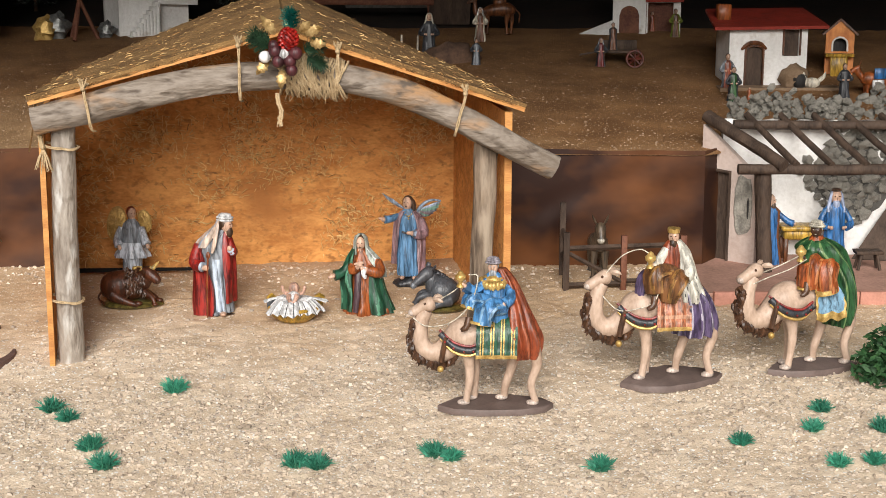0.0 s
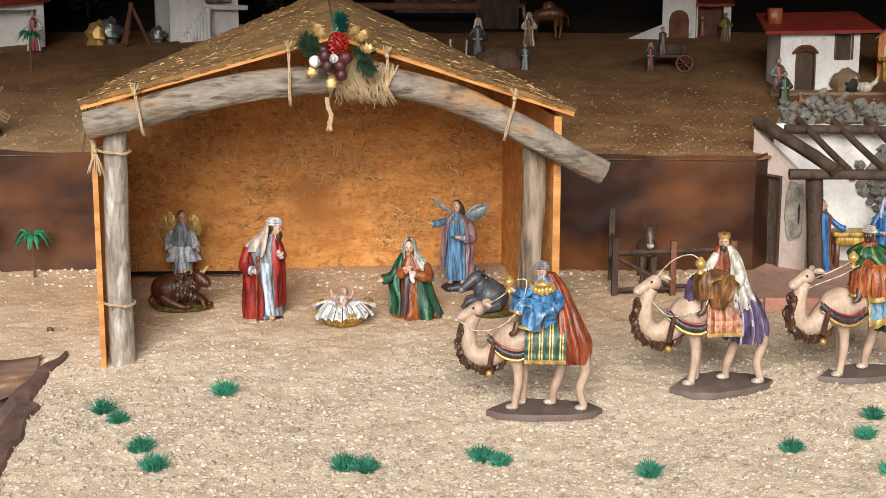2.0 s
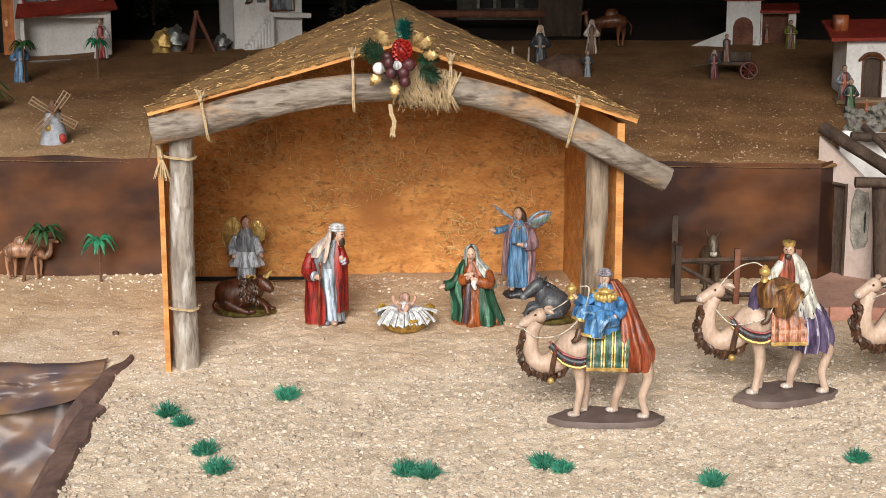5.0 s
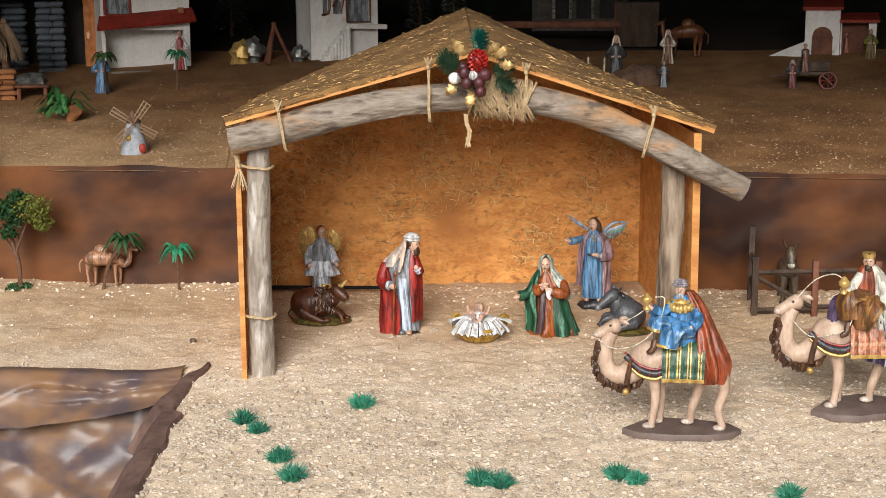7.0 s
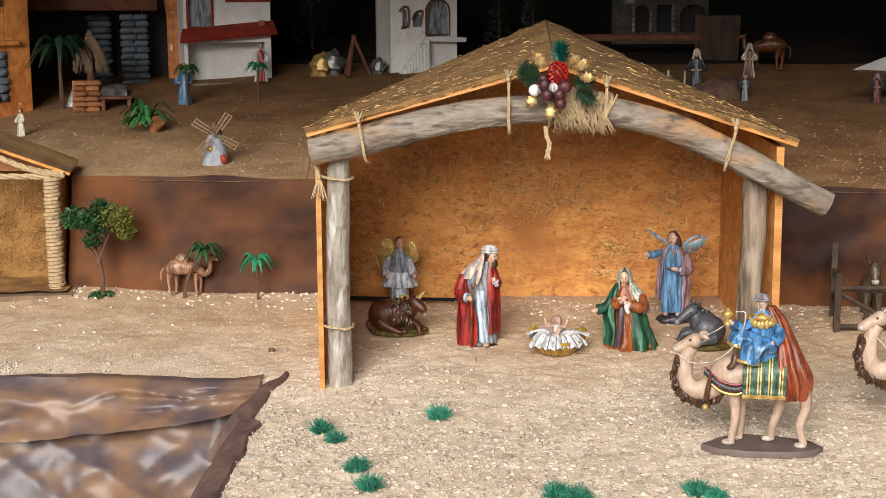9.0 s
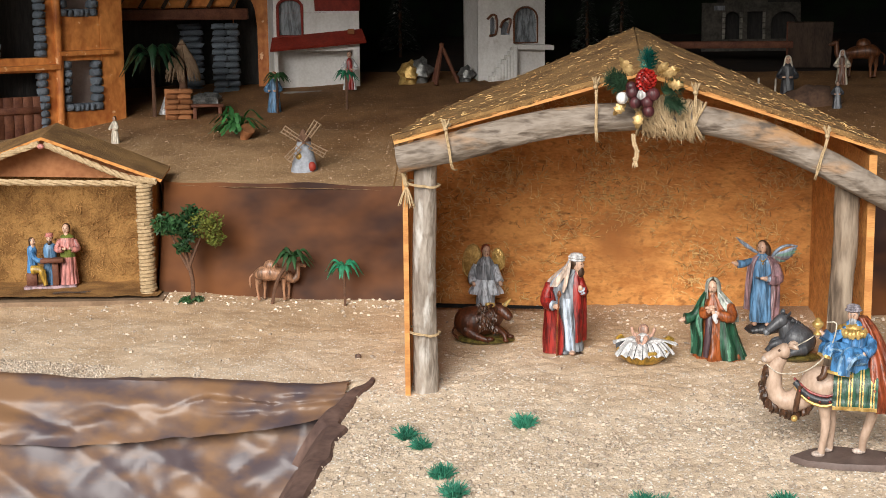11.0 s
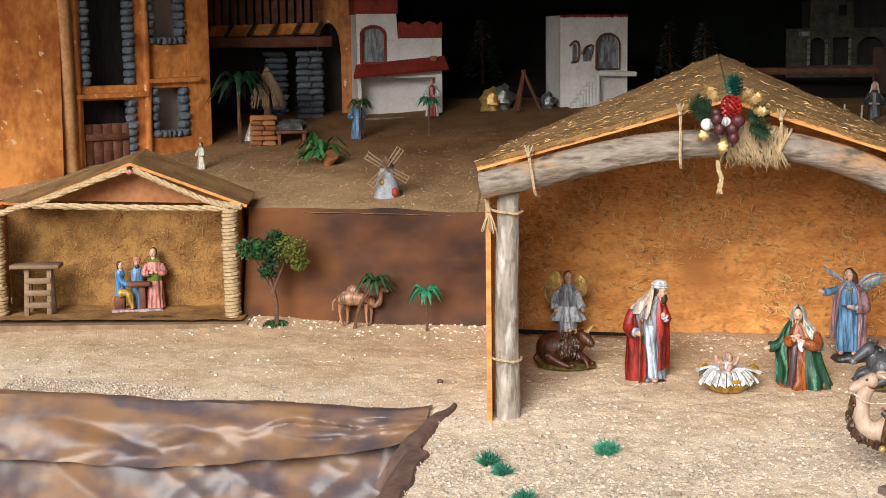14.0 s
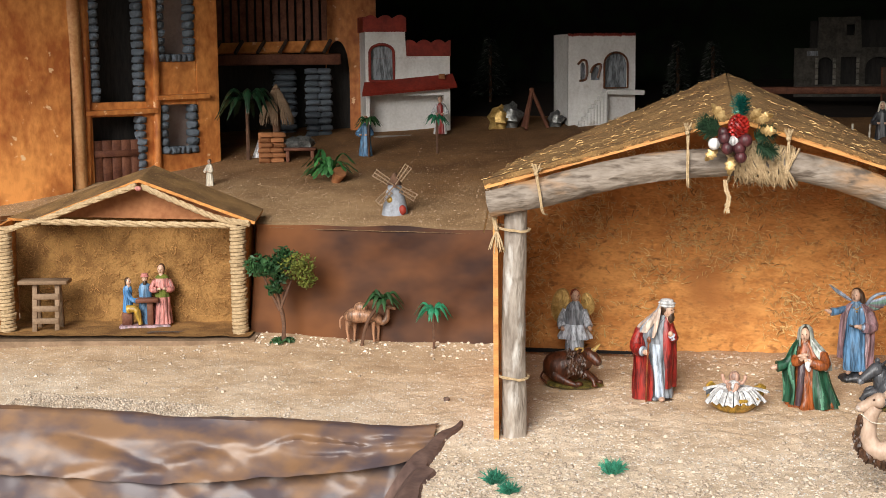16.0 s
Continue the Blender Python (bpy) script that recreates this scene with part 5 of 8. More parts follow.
        for i in range(start, len(k.v)):
            p, c = Vector(k.v[i]), line[(i - start) // 26]
            j = (i - start) % 26
            k.v[i] = tuple(c + (p - c) * (1 + 0.13 * math.sin(j * 1.45 + 0.25 * ((i - start) // 26)) * min(1, (i - start) / 130)))
        if hem is not None:
            k.tube([line[-2], line[-1] + (line[-1] - line[-2]) * 0.3], [rad[-1] * 1.10, rad[-1] * 1.14], hem, 26, flat=0.72)
    # boot and stirrup side
    bx, bz = king["boot"]
    k.tube(bend([E(bx / 1000 + 0.004, -0.036, bz / 1000 + 0.016), E(bx / 1000, -0.040, bz / 1000), E(bx / 1000 - 0.010, -0.041, bz / 1000 - 0.006)], 6), [v * s for v in (0.006, 0.0062, 0.006, 0.0058, 0.005, 0.003)], 2, 8)
    # cape and skirts: (height, x, half width, half depth)
    for rows, folds, amp, m, ridge, dots in king["cape"]:
        fine = smooth_rows(rows, 4)
        top = fine[-1][0]
        low = fine[0][0]
        rings, crest = [], []
        for z, x, rx, ry in fine:
            w = 0.25 + 0.75 * (top - z) / (top - low)
            ring, line = [], []
            for j in range(96):
                t = 2 * math.pi * j / 96
                q = math.cos(folds * t + 1.4 * noise.noise((math.cos(t) * 1.6, math.sin(t) * 1.6, z * 0.012)))
                g = 1 + amp * w * (q + 0.4 * noise.noise((math.cos(t) * 3, math.sin(t) * 3, z * 0.03)))
                ring.append(E((x + rx * g * math.cos(t)) / 1000, (2 + ry * g * math.sin(t)) / 1000, (z + 4 * w * noise.noise((math.cos(t) * 2, math.sin(t) * 2, 7))) / 1000))
                line.append(q)
            rings.append(ring)
            crest.append(line)
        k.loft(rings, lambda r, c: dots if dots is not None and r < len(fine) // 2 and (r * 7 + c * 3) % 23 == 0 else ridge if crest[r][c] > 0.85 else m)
    hx, hz = king["head"]
    head(k, E(hx / 1000, -0.006, hz / 1000), s * 0.15, (0, 0, 0), skin=king.get("skin", 9), hair=king.get("hair", 10), cover=king.get("cover"), beard=king.get("beard"), crown=king.get("crown"), turban=king.get("turban"), yaw=king.get("yaw", -0.45), size=1.15)
    for pts, sleeve in king["arms"]:
        arm(k, E(0, 0, 0), s * 0.15, [(x / 150, y / 150, z / 150) for x, y, z in pts], sleeve, king.get("skin", 9), r=0.055, wide=1.3)
    if king.get("collar"):
        cx, cz = king["collar"]
        for j in range(13):
            a = math.pi * (0.95 + 1.1 * j / 12)
            k.ball(E(cx / 1000 + 0.021 * math.cos(a), -0.006 + 0.019 * math.sin(a), cz / 1000 - 0.005 * math.sin(j * math.pi / 12)), (0.0065 * s, 0.006 * s, 0.008 * s), 4, 8, 5, wob=0.3)
        k.ball(E(cx / 1000, -0.004, cz / 1000 + 0.003), (0.019 * s, 0.017 * s, 0.010 * s), 4, 16, 6, wob=0.2)
    # gift
    gx, gz = king["gift"]
    k.loft([[E(gx / 1000 + r * math.cos(a), -0.026 + r * math.sin(a), gz / 1000 + z) for a in [2 * math.pi * j / 14 for j in range(14)]] for z, r in ((-0.014, 0.007), (-0.011, 0.0065), (-0.008, 0.0035), (-0.004, 0.0042), (0.0, 0.009), (0.006, 0.0095), (0.008, 0.0075), (0.010, 0.0055), (0.013, 0.004), (0.015, 0.001))], 4)
    # reins
    for rein in king["reins"]:
        k.tube(bend([E(x / 1000, y / 1000, z / 1000) for x, y, z in rein], 20), 0.0010 * s, 11, 5)
    return put(k, "camel_rider_statue", at, mats, label, "statue", "kings on camels", turn)


def kmats(cloth, robe_m, cape, ridge, fold_light, skin=SKIN, hair=SILVER, x1=WHITE, x2=CREAM):
    return [PLATE, CAMEL, MANE, RUST, GOLD, cloth, robe_m, PALEHOOF, cape, skin, hair, CREAM, x1, x2, ridge, RED, CHARCOAL, fold_light]


PALEHOOF = paint("pale_hoof", (0.66, 0.54, 0.46), dark=0.9)
PL1 = [(-0.103, -0.020), (-0.075, -0.045), (-0.02, -0.052), (0.045, -0.046), (0.085, -0.030), (0.103, -0.004), (0.085, 0.026), (0.03, 0.046), (-0.03, 0.050), (-0.07, 0.026)]
PL2 = [(-0.094, -0.028), (-0.06, -0.060), (-0.02, -0.066), (0.035, -0.048), (0.08, -0.022), (0.098, 0.004), (0.075, 0.040), (0.02, 0.066), (-0.02, 0.066), (-0.06, 0.02)]
PL3 = [(-0.088, -0.005), (-0.06, -0.03), (0.0, -0.042), (0.06, -0.036), (0.09, -0.018), (0.078, 0.018), (0.02, 0.046), (-0.03, 0.044), (-0.06, 0.02)]
BLUEROBE = paint("bright_blue", (0.075, 0.24, 0.50), 0.4)
rider_camel((0.086, 2.196, -0.041), 0.91, 0, PL1, (-0.036, 0.036, 0.094, "gold"),
            dict(body=[(150, -6, 30, 26), (175, -5, 30, 25), (200, -4, 25, 20), (220, -3, 26, 17), (234, -4, 15, 12), (240, -5, 8, 8)],
                 lap=[([(0, -6, 186), (-30, -20, 192), (-46, -27, 196), (-52, -30, 182)], (20, 20, 17, 14), 6, 4), ([(6, -14, 180), (-16, -32, 184), (-24, -38, 170), (-27, -40, 155)], (22, 23, 20, 19), 6, 4)],
                 boot=(-53, 150),
                 cape=[([(88, 50, 25, 34), (106, 49, 31, 41), (124, 47, 33, 43), (150, 40, 28, 40), (180, 35, 20, 29), (205, 28, 16, 26), (228, 19, 13, 20), (246, 8, 9, 12)], 9, 0.15, 8, 14, None)],
                 head=(-7, 250), yaw=-0.15, beard=10, turban=12, collar=(-6, 224),
                 arms=[([(-16, -8, 226), (-40, -22, 212), (-60, -26, 222)], 6), ([(18, -8, 224), (24, -24, 200), (8, -34, 186)], 6)], gift=(-64, 232),
                 reins=[[(-146, -10, 158), (-125, -18, 146), (-90, -32, 152), (-62, -40, 172), (-42, -38, 200), (-34, -32, 238), (-50, -28, 240)], [(-128, 8, 182), (-105, -10, 190), (-80, -20, 206), (-64, -26, 220)]]),
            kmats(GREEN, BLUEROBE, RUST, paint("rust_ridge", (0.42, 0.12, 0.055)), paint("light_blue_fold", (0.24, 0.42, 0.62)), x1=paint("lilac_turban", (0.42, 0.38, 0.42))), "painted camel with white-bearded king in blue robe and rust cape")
LAPBROWN = paint("lap_brown", (0.20, 0.085, 0.030))
rider_camel((0.385, 2.318, -0.031), 0.98, 8, PL2, (-0.036, 0.024, 0.094, "lines"),
            dict(body=[(150, -2, 27, 25), (178, -3, 26, 22), (200, -4, 19, 16), (220, -4, 20, 14), (236, -3, 13, 11), (244, -2, 7, 7)], chest=3,
                 lap=[([(2, -8, 184), (-26, -22, 192), (-42, -28, 186), (-40, -32, 158)], (20, 22, 21, 18), 6, None), ([(8, -16, 180), (-6, -34, 182), (-16, -40, 166), (-20, -41, 144)], (20, 23, 22, 14), 6, None), ([(-30, 4, 188), (-50, -6, 180), (-58, -8, 160), (-60, -8, 146)], (14, 13, 11, 9), 8, None)],
                 boot=(-44, 138),
                 cape=[([(78, 42, 35, 40), (100, 43, 37, 45), (124, 40, 35, 47), (148, 34, 30, 45), (166, 26, 22, 36)], 12, 0.13, 8, 14, None), ([(142, 30, 28, 49), (156, 28, 26, 47), (180, 23, 20, 36), (206, 20, 16, 26), (226, 13, 15, 20), (243, 3, 10, 12)], 8, 0.11, 12, 11, 16)],
                 head=(-2, 250), yaw=-0.35, beard=10, crown=4,
                 arms=[([(-14, -6, 228), (-34, -16, 204), (-46, -24, 208)], 12), ([(16, -8, 222), (22, -28, 196), (8, -38, 178)], 12)], gift=(-47, 214),
                 reins=[[(-126, -10, 152), (-100, -24, 128), (-70, -34, 132), (-42, -42, 146), (-34, -40, 180), (-36, -30, 216)], [(-128, -4, 158), (-122, -8, 184), (-94, -16, 220), (-66, -22, 232), (-50, -26, 226)]]),
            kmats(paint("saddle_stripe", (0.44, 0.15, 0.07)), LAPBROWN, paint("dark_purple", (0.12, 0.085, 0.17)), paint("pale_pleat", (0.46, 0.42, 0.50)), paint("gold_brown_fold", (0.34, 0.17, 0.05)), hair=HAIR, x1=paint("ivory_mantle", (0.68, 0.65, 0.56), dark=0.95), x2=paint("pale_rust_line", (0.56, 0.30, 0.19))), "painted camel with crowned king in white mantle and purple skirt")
rider_camel((0.637, 2.372, -0.025), 0.98, 20, PL3, (-0.021, 0.040, 0.096, "swag"),
            dict(body=[(150, 4, 28, 26), (180, 4, 27, 22), (205, 2, 24, 19), (222, 0, 20, 15), (236, 0, 9, 9)],
                 lap=[([(4, -8, 188), (-20, -22, 196), (-32, -28, 184), (-34, -30, 160), (-34, -30, 150)], (17, 19, 18, 16), 6, 4), ([(16, -16, 184), (2, -34, 188), (-4, -40, 168), (0, -42, 142)], (17, 19, 18, 18), 6, 4)],
                 boot=(-42, 146),
                 cape=[([(74, 50, 22, 34), (96, 50, 26, 42), (124, 49, 27, 46), (156, 42, 28, 48), (182, 34, 30, 42), (198, 20, 40, 40), (212, 10, 44, 36), (222, 6, 34, 28), (231, 3, 16, 15)], 10, 0.12, 8, 14, None)],
                 head=(-4, 246), yaw=-0.75, beard=None, turban=12, hair=12,
                 arms=[([(-20, -12, 214), (-34, -22, 200), (-42, -26, 204)], 8)], gift=(-47, 211),
                 reins=[[(-134, -10, 158), (-105, -20, 172), (-70, -30, 186), (-40, -34, 202)], [(-104, 6, 174), (-80, -10, 188), (-48, -26, 208)]]),
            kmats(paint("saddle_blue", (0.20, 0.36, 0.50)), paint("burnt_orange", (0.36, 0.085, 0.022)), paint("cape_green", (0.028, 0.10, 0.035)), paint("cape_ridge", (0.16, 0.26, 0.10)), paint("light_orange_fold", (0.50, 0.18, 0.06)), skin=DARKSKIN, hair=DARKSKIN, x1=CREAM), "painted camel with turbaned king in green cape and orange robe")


# ---------------------------------------------------------------- the corsage on the beam
FIR = material("fir_green", (0.022, 0.06, 0.026), (0.008, 0.022, 0.010), rough=0.6, scale=90, fine=400)
corsage = empty("christmas_corsage", (-0.262, 2.342, 0.517), "christmas corsage with red cone, berries, gold leaves and fir", "decoration")
k = Kit()
for j in range(64):
    u = j / 63
    a, z = 2.4 * j, 1 - 2 * u
    r = math.sqrt(max(0.0, 1 - z * z))
    d = Vector((r * math.cos(a), -abs(z) * 0.2 + r * math.sin(a), z))
    k.ball(Vector((d.x * 0.0125, d.y * 0.0115, d.z * 0.0150)), (0.0036, 0.0036, 0.0018), 0, 7, 4, turn=Euler((d.y * 0.7, -d.x * 0.7, a)).to_matrix())
k.ball((0, 0, 0), (0.0105, 0.010, 0.0135), 0, 12, 8)
ob = k.done("pine_cone", paint("scarlet_foil", (0.42, 0.018, 0.012), 0.5), corsage, "scarlet painted pine cone")
ob.location = (0.006, -0.012, 0.016)
BERRY, PEARL = paint("dark_berry", (0.085, 0.018, 0.022), 0.6), paint("white_berry", (0.78, 0.76, 0.74), 0.4)
for x, z, r, m in ((-0.026, -0.008, 0.0085, PEARL), (0.0, -0.004, 0.0075, PEARL), (-0.012, 0.0, 0.0095, BERRY), (0.016, -0.003, 0.0095, BERRY), (-0.008, -0.014, 0.009, BERRY), (0.008, -0.014, 0.009, BERRY), (0.010, -0.026, 0.0085, BERRY), (0.012, -0.026, 0.004, PEARL), (-0.014, 0.008, 0.007, BERRY)):
    k = Kit()
    k.ball((x, -0.016, z), r, 0, 12, 8)
    k.done("berry", m, corsage)
for x, z, a, ln in ((-0.018, 0.030, 2.2, 0.030), (0.034, 0.026, 0.3, 0.028), (0.042, 0.010, -0.1, 0.022), (-0.028, -0.020, 4.0, 0.022), (-0.004, -0.034, 4.6, 0.024), (0.026, 0.030, 0.8, 0.02)):
    k = Kit()
    d, w = Vector((math.cos(a), 0, math.sin(a))), Vector((-math.sin(a), 0, math.cos(a)))
    pts = []
    for j in range(9):
        t = j / 8
        wd = 0.0056 * math.sin(math.pi * min(1, t * 0.9 + 0.1)) * (1 + 0.5 * (j % 2))
        c = Vector((x, -0.008 - 0.006 * t, z)) + d * ln * 1.05 * (t - 0.3)
        pts.append([c + w * wd, c + Vector((0, -0.003, 0)), c - w * wd, c + Vector((0, 0.001, 0))])
    k.loft(pts)
    k.done("gold_leaf", material("pale_gold_leaf", (0.55, 0.385, 0.17), (0.24, 0.14, 0.045), rough=0.4, metal=0.55, scale=90, fine=400), corsage)
for x, z, a0, m in ((-0.032, 0.008, 2.6, FIR), (0.040, -0.014, -0.4, FIR), (0.008, 0.040, 1.57, TEAL), (-0.030, 0.018, 2.9, FIR), (0.036, 0.004, 0.3, FIR)):
    k = Kit()
    rnd = random.Random(int(x * 999))
    for _ in range(200):
        a = a0 + rnd.uniform(-1.5, 1.5)
        p = Vector((x, 0, z)) + Vector((math.cos(a0), 0, math.sin(a0))) * rnd.uniform(-0.01, 0.012)
        k.tube([p, p + Vector((math.cos(a), rnd.uniform(-1.0, 0.2), math.sin(a))) * rnd.uniform(0.008, 0.016)], [0.0007, 0.0003], 0, 3)
    k.done("fir_sprig", m, corsage)

corsage.scale = (1.2, 1.2, 1.2)

# ---------------------------------------------------------------- plants
def tuft(seed, r=0.020, h=0.022):
    k = Kit()
    rnd = random.Random(seed)
    for _ in range(190):
        a, rad = rnd.random() * 6.28, r * 0.48 * rnd.random() ** 0.5
        b = Vector((rad * math.cos(a), rad * math.sin(a) * 0.8, -0.002))
        lean, turn = rnd.uniform(0.0, 1.0), a + rnd.uniform(-1.2, 1.2)
        w = Vector((math.cos(turn) * math.sin(lean), math.sin(turn) * math.sin(lean), math.cos(lean))) * h * rnd.uniform(0.55, 1.05)
        curl = Vector((rnd.uniform(-0.3, 0.3), rnd.uniform(-0.3, 0.3), rnd.uniform(-0.35, 0.0))) * h
        k.tube([b, b + w * 0.6, b + w + curl * 0.6], [0.0010, 0.0010, 0.0005], 0, 3)
    return k


protos = []
for i, (r, h) in enumerate(((0.015, 0.030), (0.018, 0.031), (0.012, 0.025))):
    protos.append(put(tuft(i, r, h), "grass_tuft", (0, 0, 0), [GRASS], "small tuft of bright green artificial grass", "plant", "grass tufts"))
spots = [(-0.446, 2.255, 1), (-0.627, 2.171, 0), (-0.592, 2.132, 2), (-0.531, 2.03, 0), (-0.496, 1.972, 1), (-0.215, 1.978, 1), (-0.182, 1.973, 0), (-0.013, 2.015, 0), (0.015, 2.0, 2), (0.233, 1.971, 0), (0.459, 2.067, 2), (0.581, 2.115, 2), (0.611, 2.187, 2), (0.589, 1.994, 2), (0.643, 1.998, 2), (0.691, 2.112, 1)]
used = set()
for i, (x, y, p) in enumerate(spots):
    m = pose(x, y, ground_z(x, y) - 0.001, 0, 0, 67 * i)
    if p in used:
        copy_thing(protos[p], m)
    else:
        protos[p].matrix_basis = m
        used.add(p)


def palm(at, h, crown, mat_leaf, label, n=11, lean=0.0, droop=0.6, trunk=BARK, width=0.13, seed=1):
    ob = empty("palm_tree", at, label, "palm", "toy palms")
    k = Kit()
    top = Vector((lean, 0, h))
    k.tube(bend([(0, 0, -0.006), (lean * 0.3, 0, h * 0.5), top], 10), [h * 0.045] + [h * 0.036] * 8 + [h * 0.03], 0, 8, wob=0.3)
    k.done("trunk", trunk, ob)
    rnd = random.Random(seed)
    n += 5
    for i in range(n):
        k = Kit()
        a = 2 * math.pi * i / n + rnd.uniform(-0.2, 0.2)
        d, e = Vector((math.cos(a), math.sin(a), 0)), rnd.uniform(0.15, 0.9)
        side = Vector((-math.sin(a), math.cos(a), 0))
        line = bend([top, top + d * crown * 0.5 + Vector((0, 0, crown * 0.45 * e)), top + d * crown * 0.95 + Vector((0, 0, crown * (0.35 * e - droop)))], 9)
        rings = []
        for j, p in enumerate(line):
            w = crown * width * math.sin(math.pi * min(0.98, 0.12 + 0.88 * j / 8)) * (1 if j % 2 else 0.72)
            rings.append([p + side * w - Vector((0, 0, w * 0.5)), p + Vector((0, 0, crown * 0.02)), p - side * w - Vector((0, 0, w * 0.5)), p - Vector((0, 0, crown * 0.02))])
        k.loft(rings)
        k.done("frond", mat_leaf, ob)
    return ob


palm((-0.963, 2.87, 0.022), 0.085, 0.046, LEAF, "small palm with bright green fronds and thin trunk", 10, droop=0.55, seed=1)
palm((-1.131, 2.862, 0.022), 0.105, 0.05, LEAF2, "dark palm with leaning trunk beside the camel", 13, lean=0.052, droop=0.5, seed=2)
palm((-1.444, 3.747, 0.377), 0.105, 0.042, LEAF2, "dark palm with drooping fronds", 12, droop=0.5, trunk=MANE, seed=3)
palm((-1.265, 3.828, 0.388), 0.098, 0.040, LEAF, "small palm with green fronds", 10, droop=0.5, seed=4)
# porch shade is put into this palm's near-black leaf colour
palm((-1.80, 3.70, 0.37), 0.17, 0.10, paint("painted_shade_leaf", (0.012, 0.045, 0.018)), "dark palm in front of the porch", 14, droop=0.6, seed=5)


def leafy(ob, name, centre, radius, count, size, mat_leaf, seed, flat=0.8):
    k = Kit()
    rnd = random.Random(seed)
    for _ in range(count):
        a, b, r = rnd.random() * 6.28, rnd.uniform(-1, 1), radius * rnd.random() ** 0.45
        c = math.sqrt(1 - b * b)
        p = Vector(centre) + Vector((r * c * math.cos(a), r * c * math.sin(a), r * b * flat))
        p += Vector((noise.noise(p * 40), noise.noise(p * 41 + Vector((3, 0, 0))), 0)) * radius * 0.3
        d = Vector((rnd.uniform(-1, 1), rnd.uniform(-1, 0.6), rnd.uniform(-0.6, 1))).normalized() * size * rnd.uniform(0.6, 1.2)
        w = d.cross(Vector((rnd.uniform(-1, 1), rnd.uniform(-1, 1), rnd.uniform(-1, 1)))).normalized() * size * 0.45
        s = len(k.v)
        k.v.extend(tuple(q) for q in (p - d, p + w + d * 0.1, p + d, p - w + d * 0.1))
        k.face((s, s + 1, s + 2, s + 3))
    return k.done(name, mat_leaf, ob, smooth=False)


tree = empty("tree", (-1.315, 2.85, 0.02), "small model tree with dark leaves and olive moss crown", "tree")
k = Kit()
k.tube(bend([(0, 0, -0.005), (0.002, 0, 0.05), (-0.012, 0, 0.11), (-0.022, 0, 0.145)], 12), [0.0075, 0.006, 0.0055, 0.005, 0.005, 0.0048, 0.0045, 0.0045, 0.004, 0.004, 0.0035, 0.003], 0, 9, wob=0.25)
k.done("trunk", BARK, tree)
for e in ((0.03, -0.004, 0.155), (-0.05, 0, 0.16), (0.012, 0.008, 0.13)):
    k = Kit()
    k.tube(bend([(-0.006, 0, 0.075), ((e[0] - 0.006) / 2, e[1], 0.115), e], 7), [0.004, 0.0035, 0.003, 0.003, 0.0025, 0.002, 0.0015], 0, 7)
    k.done("limb", BARK, tree)
for c, r, n, m in (((-0.05, -0.005, 0.175), 0.036, 340, LEAF2), ((-0.005, -0.012, 0.165), 0.034, 300, LEAF2), ((0.045, -0.01, 0.178), 0.040, 620, MOSS), ((0.005, 0, 0.195), 0.033, 260, LEAF2), ((0.06, 0.0, 0.145), 0.022, 180, MOSS), ((-0.012, -0.014, 0.128), 0.020, 140, LEAF2)):
    leafy(tree, "crown", c, r, n, 0.0075 if m is LEAF2 else 0.005, m, int(c[0] * 999))
leafy(tree, "undergrowth", (0.0, 0.0, 0.004), 0.03, 200, 0.006, LEAF2, 3, 0.3)
bush = empty("bush", (0.765, 2.32, -0.034), "dark green leafy bush at the display's edge", "bush")
for c, r, n, m in (((0.03, 0.02, 0.045), 0.065, 900, LEAF2), ((-0.02, -0.01, 0.03), 0.05, 600, LEAF2), ((0.05, -0.03, 0.03), 0.055, 600, LEAF2)):
    leafy(bush, "foliage", c, r, n, 0.009, m, int(c[0] * 999 + 5))
k = Kit()
k.tube(bend([(0, 0, -0.003), (0.01, 0, 0.03), (0.02, 0, 0.06)], 6), 0.004, 0, 7)
k.done("stem", BARK, bush)
k = Kit()
k.ball((0, 0, 0.004), (0.007, 0.006, 0.0055), 0, 9, 6, wob=0.3)
put(k, "stone", (-0.83, 2.544, -0.012), [paint("dark_stone", (0.13, 0.08, 0.06), 0.9)], "single dark pebble on the sand", "stone")

